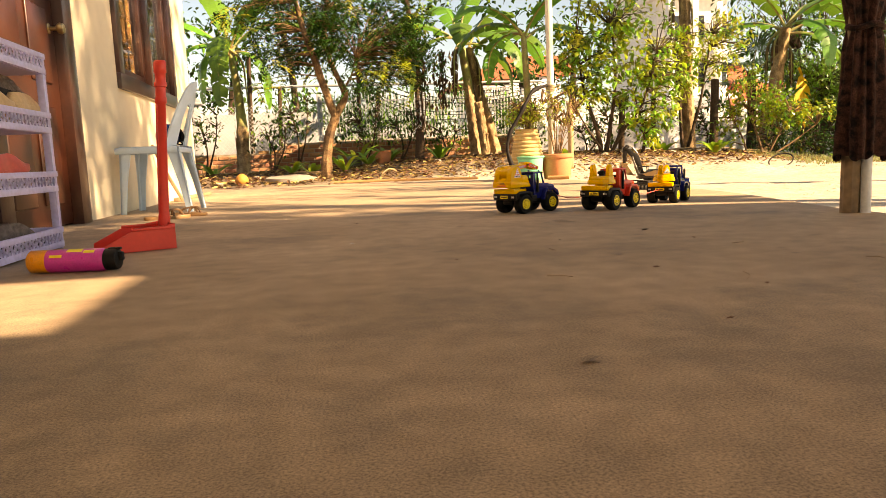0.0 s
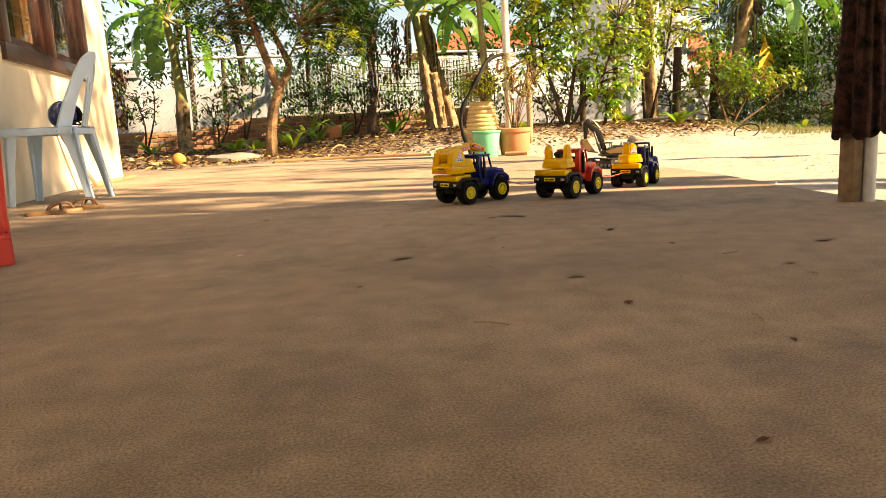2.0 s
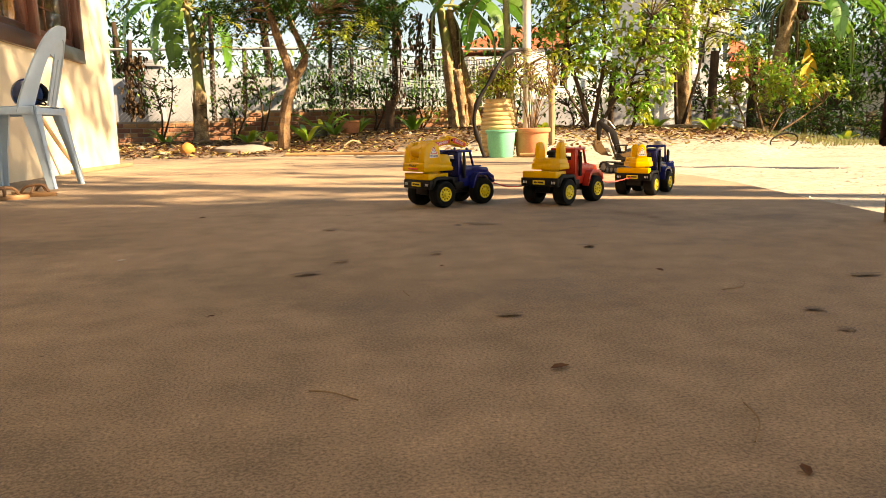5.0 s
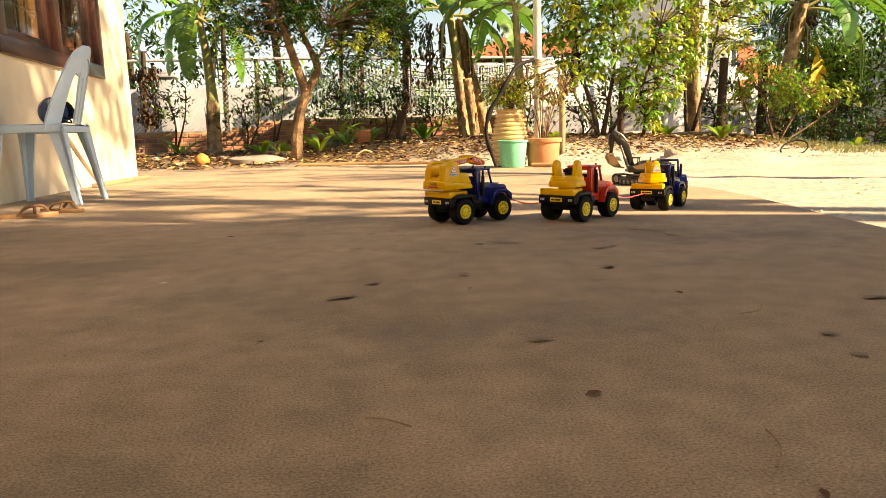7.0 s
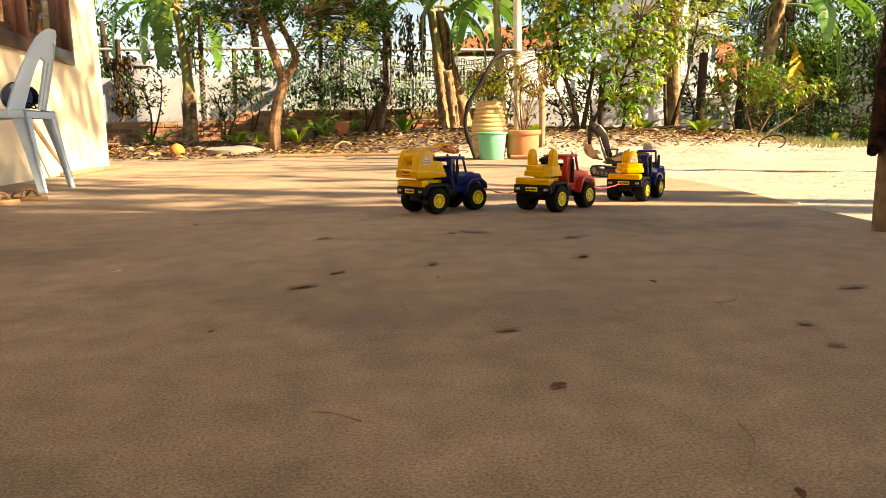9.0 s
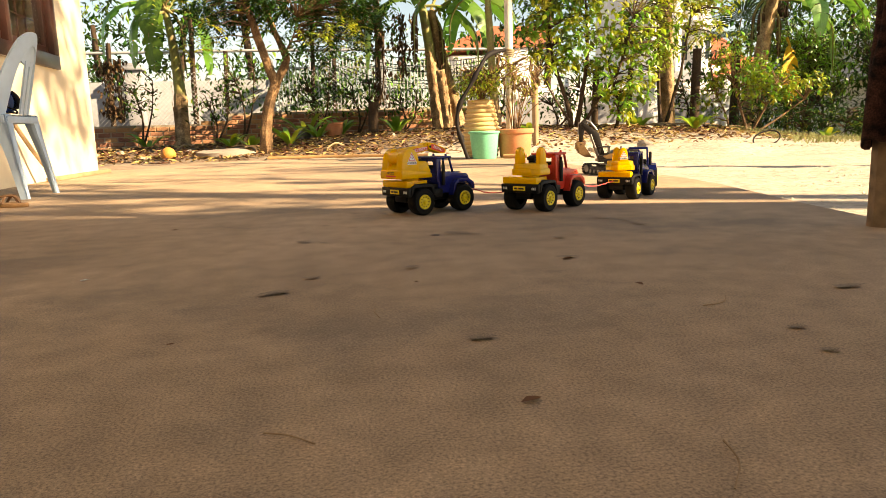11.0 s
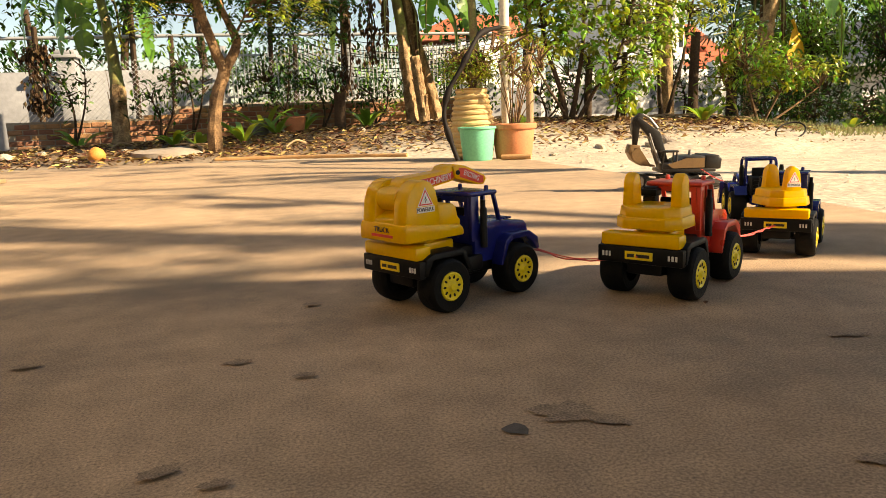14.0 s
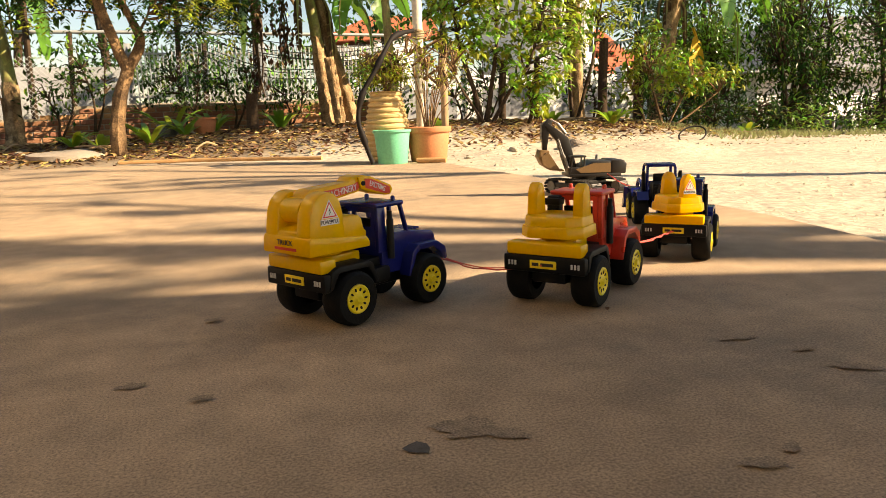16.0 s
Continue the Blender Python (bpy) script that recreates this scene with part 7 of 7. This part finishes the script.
    bm = bmesh.new()
    for k in range(3):
        box(bm, (-2.4 + 1.9 * k, -0.083, 0.3), (-1.1 + 1.9 * k, -0.079, 0.9))
    part("panel_inset", bm, M["greywall"], w2, smooth=False)
    # stakes and stump in the planted strip
    for x, y, h, r in ((6.3, 14.5, 1.3, 0.075), (0.65, 13.5, 0.50, 0.07), (4.1, 13.6, 0.9, 0.05), (5.0, 14.3, 1.0, 0.045)):
        bm = bmesh.new()
        tube(bm, [gz(x, y), (x, y, h * 0.6), (x + 0.02, y, h + 0.2)], [r * 1.1, r, r * 0.95], 10, rough=0.3)
        tagged(part("timber_stump", bm, M["barkdark"]), "dark weathered timber stump in the litter", "stump", "stumps")


low_brick_wall()
fences()


def window_unit(parent, x, y, z, w, h):
    bm = bmesh.new()
    box(bm, (x - w / 2 - 0.08, y - 0.06, z - 0.08), (x + w / 2 + 0.08, y - 0.004, z + h + 0.08), 0.01)
    f = part("window_frame", bm, M["whitewall"], parent)
    bm = bmesh.new()
    box(bm, (x - w / 2, y - 0.075, z), (x - 0.03, y - 0.061, z + h))
    box(bm, (x + 0.03, y - 0.075, z), (x + w / 2, y - 0.061, z + h))
    part("pane", bm, M["windowdark"], f, smooth=False)


def gable_roof(bm, x0, x1, y0, y1, z, h, over=0.5):
    prism(bm, [(x0 - over, z), ((x0 + x1) / 2, z + h), (x1 + over, z), (x1 + over, z - 0.15), ((x0 + x1) / 2, z + h - 0.18), (x0 - over, z - 0.15)], y0 - over, y1 + over)


def roof_rows(bm, x0, x1, y, z0, z1, dy, n):
    """Tile courses climbing a slope away from the camera."""
    for k in range(n):
        f = k / n
        box(bm, (x0, y + dy * f, z0 + (z1 - z0) * f), (x1, y + dy * (f + 1.25 / n), z0 + (z1 - z0) * f + 0.09))


def houses():
    h = thing("house", pose(0, 0, 0), "distant white house with a red hipped roof", "house", "houses beyond")
    bm = bmesh.new()
    box(bm, (11.3, 60, -0.5), (18.5, 67, 6.0))
    box(bm, (14.4, 59.2, -0.5), (18.2, 60, 7.9), 0.05)
    part("wall", bm, M["whitewall"], h, smooth=False)
    bm = bmesh.new()
    prism(bm, [(10.3, 6.5), (14.0, 8.1), (19, 8.1), (19.5, 6.9), (19.5, 6.6), (10.3, 6.2)], 59.0, 68)
    part("roof", bm, M["tile"], h, smooth=False)
    for x in (12.0, 13.4):
        window_unit(h, x, 60, 6.0 - 1.5, 0.9, 1.1)
    bm = bmesh.new()
    for k in range(16):
        box(bm, (11.3 + 0.2 * k, 58.9, 5.0), (11.36 + 0.2 * k, 58.96, 5.7))
    box(bm, (11.2, 58.86, 5.7), (14.5, 59.0, 5.8))
    box(bm, (11.2, 58.8, 4.8), (14.5, 60, 5.0))
    part("balcony", bm, M["whitewall"], h, smooth=False)
    t = thing("house", pose(0, 0, 0), "tall white house with columns and cornices", "house", "houses beyond")
    bm = bmesh.new()
    box(bm, (17.6, 40, -0.5), (21.8, 46, 12))
    box(bm, (20.4, 39.6, -0.5), (21.6, 40, 6.0), 0.03)
    part("wall", bm, M["whitewall"], t, smooth=False)
    for z in (2.9, 5.3, 8.4):
        bm = bmesh.new()
        box(bm, (17.4, 39.4, z), (22.3, 46.2, z + 0.35), 0.05)
        part("cornice", bm, M["whitewall"], t)
    for x in (17.8, 19.2, 20.6):
        bm = bmesh.new()
        box(bm, (x, 39.0, -0.5), (x + 0.35, 39.38, 12), 0.05)
        part("column", bm, M["whitewall"], t)
    for x in (18.6, 20.0, 21.1):
        for z in (0.8, 3.6, 6.2):
            window_unit(t, x, 40 if x < 20.3 else 39.6, z, 0.8, 1.3)
    bm = bmesh.new()
    roof_rows(bm, 17.0, 20.8, 38.0, 2.4, 3.2, 1.6, 9)
    part("porch_roof", bm, M["greywall"], t, smooth=False)
    r = thing("house", pose(0, 0, 0), "low house with a red tiled roof", "house", "houses beyond")
    bm = bmesh.new()
    box(bm, (24.0, 46, -1), (31, 52, 3.2))
    part("wall", bm, M["whitewall"], r, smooth=False)
    bm = bmesh.new()
    roof_rows(bm, 23.6, 27.4, 45.2, 4.2, 5.9, 3.0, 14)
    roof_rows(bm, 23.8, 31.5, 44.0, 2.7, 4.3, 2.2, 14)
    part("roof", bm, M["tile"], r, smooth=False)
    g = thing("house", pose(0, 0, 0), "white single-storey house behind dark trees", "house", "houses beyond")
    bm = bmesh.new()
    box(bm, (14.2, 19.5, -1.4), (24, 25, 1.2))
    part("wall", bm, M["whitewall"], g, smooth=False)
    window_unit(g, 16.9, 19.5, -0.75, 1.3, 0.75)
    bm = bmesh.new()
    prism(bm, [(13.6, 1.2), (24.6, 1.2), (22, 2.6), (16, 2.6)], 19.0, 25.5)
    part("roof", bm, M["greywall"], g, smooth=False)


houses()

# woods beyond the fence
RW = random.Random(31)
wood = []
for x, y, z, rx, rz, k in ((-7, 22, 1.6, 2.0, 1.6, 60), (-4.6, 21, 1.5, 1.2, 0.9, 40), (-3.0, 20, 2.6, 0.9, 1.0, 26), (-5.5, 24, 3.6, 1.6, 1.2, 40), (-1.0, 23, 1.7, 1.6, 0.6, 40), (0.6, 26, 2.2, 1.2, 0.7, 24), (2.6, 24, 2.2, 1.0, 0.7, 20),
                              (5.2, 20.5, 3.3, 1.0, 1.3, 26), (4.2, 19.6, 2.6, 0.8, 1.0, 18), (12.5, 21, 2.6, 2.6, 2.4, 130), (17, 23, 3.0, 3.0, 2.6, 130), (11.0, 19, 1.0, 1.6, 1.0, 60), (-1.5, 20, 3.8, 1.6, 0.9, 40), (1.2, 19, 3.6, 1.4, 0.7, 36), (0.2, 19, 1.0, 1.6, 0.6, 60), (2.8, 19, 1.0, 1.6, 0.6, 60), (-6, 20, 1.2, 2.0, 1.0, 50)):
    for _ in range(k):
        wood.append(Vector((x + RW.gauss(0, rx * 0.5), y + RW.gauss(0, 0.7), max(0.1, z + RW.gauss(0, rz * 0.5)))))
# dark copy of the foliage, with the shade put into its leaf colour
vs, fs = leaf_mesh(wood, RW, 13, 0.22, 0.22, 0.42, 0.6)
tagged(part_data("far_woods", vs, fs, M["leafdark"]), "dark green woods beyond the garden fence, shade put into their colour", "woods", kind="stuff")
# lighter copy moved sunward, with sunlight put into its leaf colour
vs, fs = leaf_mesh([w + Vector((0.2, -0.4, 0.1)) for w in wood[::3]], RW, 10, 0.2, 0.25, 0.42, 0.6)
tagged(part_data("far_woods", vs, fs, M["leafmid"]), "lighter green foliage beyond the garden fence, sunlight put into its colour", "woods", kind="stuff")
bm = bmesh.new()
for x, y, h in ((-5.2, 22, 3), (-3.0, 20, 3), (5.6, 20.5, 3.5), (4.2, 19.6, 3), (12.0, 21, 3.2), (13.4, 21, 3.2), (16.5, 23, 4), (-1.5, 20, 4), (1.2, 19, 4)):
    tube(bm, spline([(x, y, -0.5), (x + RW.uniform(-.2, .2), y, h * 0.5), (x + RW.uniform(-.3, .3), y, h)], 10), [0.11 - 0.006 * i for i in range(10)], 8, rough=0.3)
tagged(part("far_trunks", bm, M["barkdark"]), "dark trunks of the woods beyond", "woods", kind="stuff")


# ---------- litter, stones, grass ----------
def litter():
    rng = random.Random(77)
    verts, faces = [], []
    def drop(x, y, s, z):
        a = rng.uniform(0, 6.28)
        c, q = math.cos(a), math.sin(a)
        tx, ty = rng.uniform(-.5, .5), rng.uniform(-.5, .5)
        b = len(verts)
        for u, v, w in ((-1, 0, 0.1), (-0.1, -0.42, 0.28), (1, 0, 0.15), (-0.1, 0.42, 0.28), (0, 0, 0)):
            px, py = u * s, v * s
            verts.append((x + c * px - q * py, y + q * px + c * py, z + 0.012 + w * s * 0.8 + tx * px + ty * py + 0.25 * s))
        faces.extend(((b, b + 1, b + 4), (b + 1, b + 2, b + 4), (b + 2, b + 3, b + 4), (b + 3, b, b + 4)))
    n = 0
    while n < 15000:
        x, y = rng.uniform(-4.2, 8.0), rng.uniform(10.4, 15.7)
        far = 11.75 - 0.75 * smooth01(-1, 2.2, x) + 0.2 * smooth01(3, 7, x)
        dens = smooth01(far - 0.35, far + 0.8, y) * (1 - 0.55 * smooth01(4, 8, x))
        if rng.random() < dens:
            drop(x, y, rng.uniform(0.018, 0.058), ground_z(x, y))
            n += 1
    for _ in range(420):
        x, y = rng.uniform(1.8, 7), rng.uniform(9.2, 11.5)
        drop(x, y, rng.uniform(0.010, 0.022), ground_z(x, y))
    tagged(part_data("leaf_litter", verts, faces, M["litter"]), "thick brown layer of fallen dry leaves", "leaf litter", kind="stuff")
    verts, faces = [], []
    for _ in range(2600):
        x, y = rng.uniform(5.5, 11), rng.uniform(10.2, 12.8)
        if rng.random() > smooth01(10.0, 11.2, y + 0.12 * (x - 5)):
            continue
        z = ground_z(x, y)
        for k in range(3):
            a = rng.uniform(0, 6.28)
            h = rng.uniform(0.03, 0.10)
            dx, dy = math.cos(a) * h * 0.6, math.sin(a) * h * 0.6
            b = len(verts)
            verts.extend(((x - 0.006, y, z), (x + 0.006, y, z), (x + dx, y + dy, z + h)))
            faces.append((b, b + 1, b + 2))
    tagged(part_data("dry_grass", verts, faces, M["grass"]), "sparse yellow-green grass at the sand edge", "grass", kind="stuff")
    verts, faces = [], []
    for _ in range(5200):
        x, y = rng.uniform(1.4, 9), rng.uniform(4.6, 11.6)
        if x < slab_right(y) + 0.1:
            continue
        s = rng.uniform(0.004, 0.014) * (1 if rng.random() < 0.95 else 2.2)
        z = ground_z(x, y)
        b = len(verts)
        a = rng.uniform(0, 6.28)
        for k in range(4):
            verts.append((x + s * math.cos(a + k * 1.57) * rng.uniform(0.7, 1.3), y + s * math.sin(a + k * 1.57) * rng.uniform(0.7, 1.3), z - 0.004))
        verts.append((x, y, z + s * rng.uniform(0.4, 0.8)))
        faces.extend(((b, b + 1, b + 4), (b + 1, b + 2, b + 4), (b + 2, b + 3, b + 4), (b + 3, b, b + 4)))
    tagged(part_data("sand_clods", verts, faces, M["stone"], smooth=True), "small pale clods and grit on the sand", "gravel", kind="stuff")
    # loose stones
    meshes = []
    for k in range(5):
        bm = bmesh.new()
        bmesh.ops.create_icosphere(bm, subdivisions=2, radius=1)
        for v in bm.verts:
            v.co *= 1 + 0.45 * noise.noise(v.co * 1.3 + Vector((k * 7, 0, 0)))
            v.co.z *= 0.62
        me = bpy.data.meshes.new("stone")
        bm.to_mesh(me)
        bm.free()
        me.materials.append(M["stone"])
        meshes.append(me)
    spots = [(3.05, 9.75, 0.11), (2.7, 10.3, 0.06), (3.9, 9.7, 0.07), (4.5, 9.9, 0.08), (3.4, 10.6, 0.09), (2.2, 10.2, 0.04)]
    spots += [(rng.uniform(-3.2, 5), rng.uniform(12.0, 15.2), rng.uniform(0.04, 0.11)) for _ in range(46)]
    for x, y, s in spots:
        o = new("stone", meshes[rng.randrange(5)])
        o.matrix_basis = Matrix.Translation((x, y, ground_z(x, y) + s * 0.15)) @ Euler((rng.uniform(-.3, .3), rng.uniform(-.3, .3), rng.uniform(0, 6))).to_matrix().to_4x4() @ Matrix.Diagonal((s, s * rng.uniform(0.6, 1), s * rng.uniform(0.6, 1), 1))
        tagged(o, "pale rough stone half sunk in ground", "stone", "garden stones")
    # fallen branches
    for k in range(22):
        x, y, a, ln = rng.uniform(-2.5, 6.5), rng.uniform(12.2, 14.6), rng.uniform(0, 6.28), rng.uniform(0.25, 0.7)
        if k < 5:
            x, y, a, ln = 4.4 + 0.5 * k, 12.9 + 0.15 * k, rng.uniform(-.3, .3), 1.0
        bm = bmesh.new()
        tube(bm, spline([(x, y, ground_z(x, y) + 0.03), (x + ln * 0.5 * math.cos(a), y + ln * 0.5 * math.sin(a), ground_z(x, y) + 0.07), (x + ln * math.cos(a), y + ln * math.sin(a), ground_z(x + ln * math.cos(a), y + ln * math.sin(a)) + 0.04)], 9), [0.016 - 0.001 * i for i in range(9)], 6, rough=0.3)
        tagged(part("fallen_branch", bm, M["stickwood"]), "dry fallen branch lying in leaf litter", "branch", "fallen branches")
    # orange husk, old tyre rim, low flat stones
    bm = bmesh.new()
    lathe(bm, [(0, 0), (0.05, 0.01), (0.085, 0.05), (0.09, 0.09), (0.07, 0.14), (0.03, 0.165), (0, 0.17)], 18, wobble=(14, 0.008))
    o = part("coconut", bm, M["ball"])
    o.location = (-2.0, 12.35, ground_z(-2.0, 12.35) - 0.005)
    tagged(o, "orange-brown coconut husk lying on ground", "coconut")
    bm = bmesh.new()
    tube(bm, [(5.2 + 0.17 * math.cos(a), 10.9 + 0.09 * math.sin(a), ground_z(5.2, 10.9) + 0.05 + 0.09 * math.sin(a + 0.6)) for a in [math.pi * i / 14 - 0.3 for i in range(29)]], 0.009, 8)
    tagged(part("hose_loop", bm, M["hose"]), "dark looped cane arching from the ground", "cane")
    for x, y, s in ((-1.35, 12.6, 0.35), (-0.2, 14.4, 0.2)):
        bm = bmesh.new()
        lathe(bm, [(0, 0), (s, 0), (s * 1.02, 0.05), (s * 0.8, 0.08), (0, 0.085)], 18, wobble=(4, 0.03))
        o = part("flat_rock", bm, M["stone"])
        o.location = (x, y, ground_z(x, y) - 0.01)
        tagged(o, "flat mossy rock beside the trees", "rock", "garden stones")
    for x, y, m, s in ((0.1, 14.0, M["terracotta"], 0.15), (-0.35, 14.2, M["greymetal"], 0.13)):
        bm = bmesh.new()
        lathe(bm, [(0, 0), (s * 0.7, 0), (s, s * 1.4), (s * 1.08, s * 1.42), (s * 1.08, s * 1.6), (s * 0.95, s * 1.6), (s * 0.9, s * 1.3), (0, s * 1.3)], 22)
        o = part("plant_pot", bm, m)
        o.location = (x, y, ground_z(x, y) - 0.01)
        tagged(o, "old flower pot standing in leaf litter", "plant pot", "old pots")


litter()
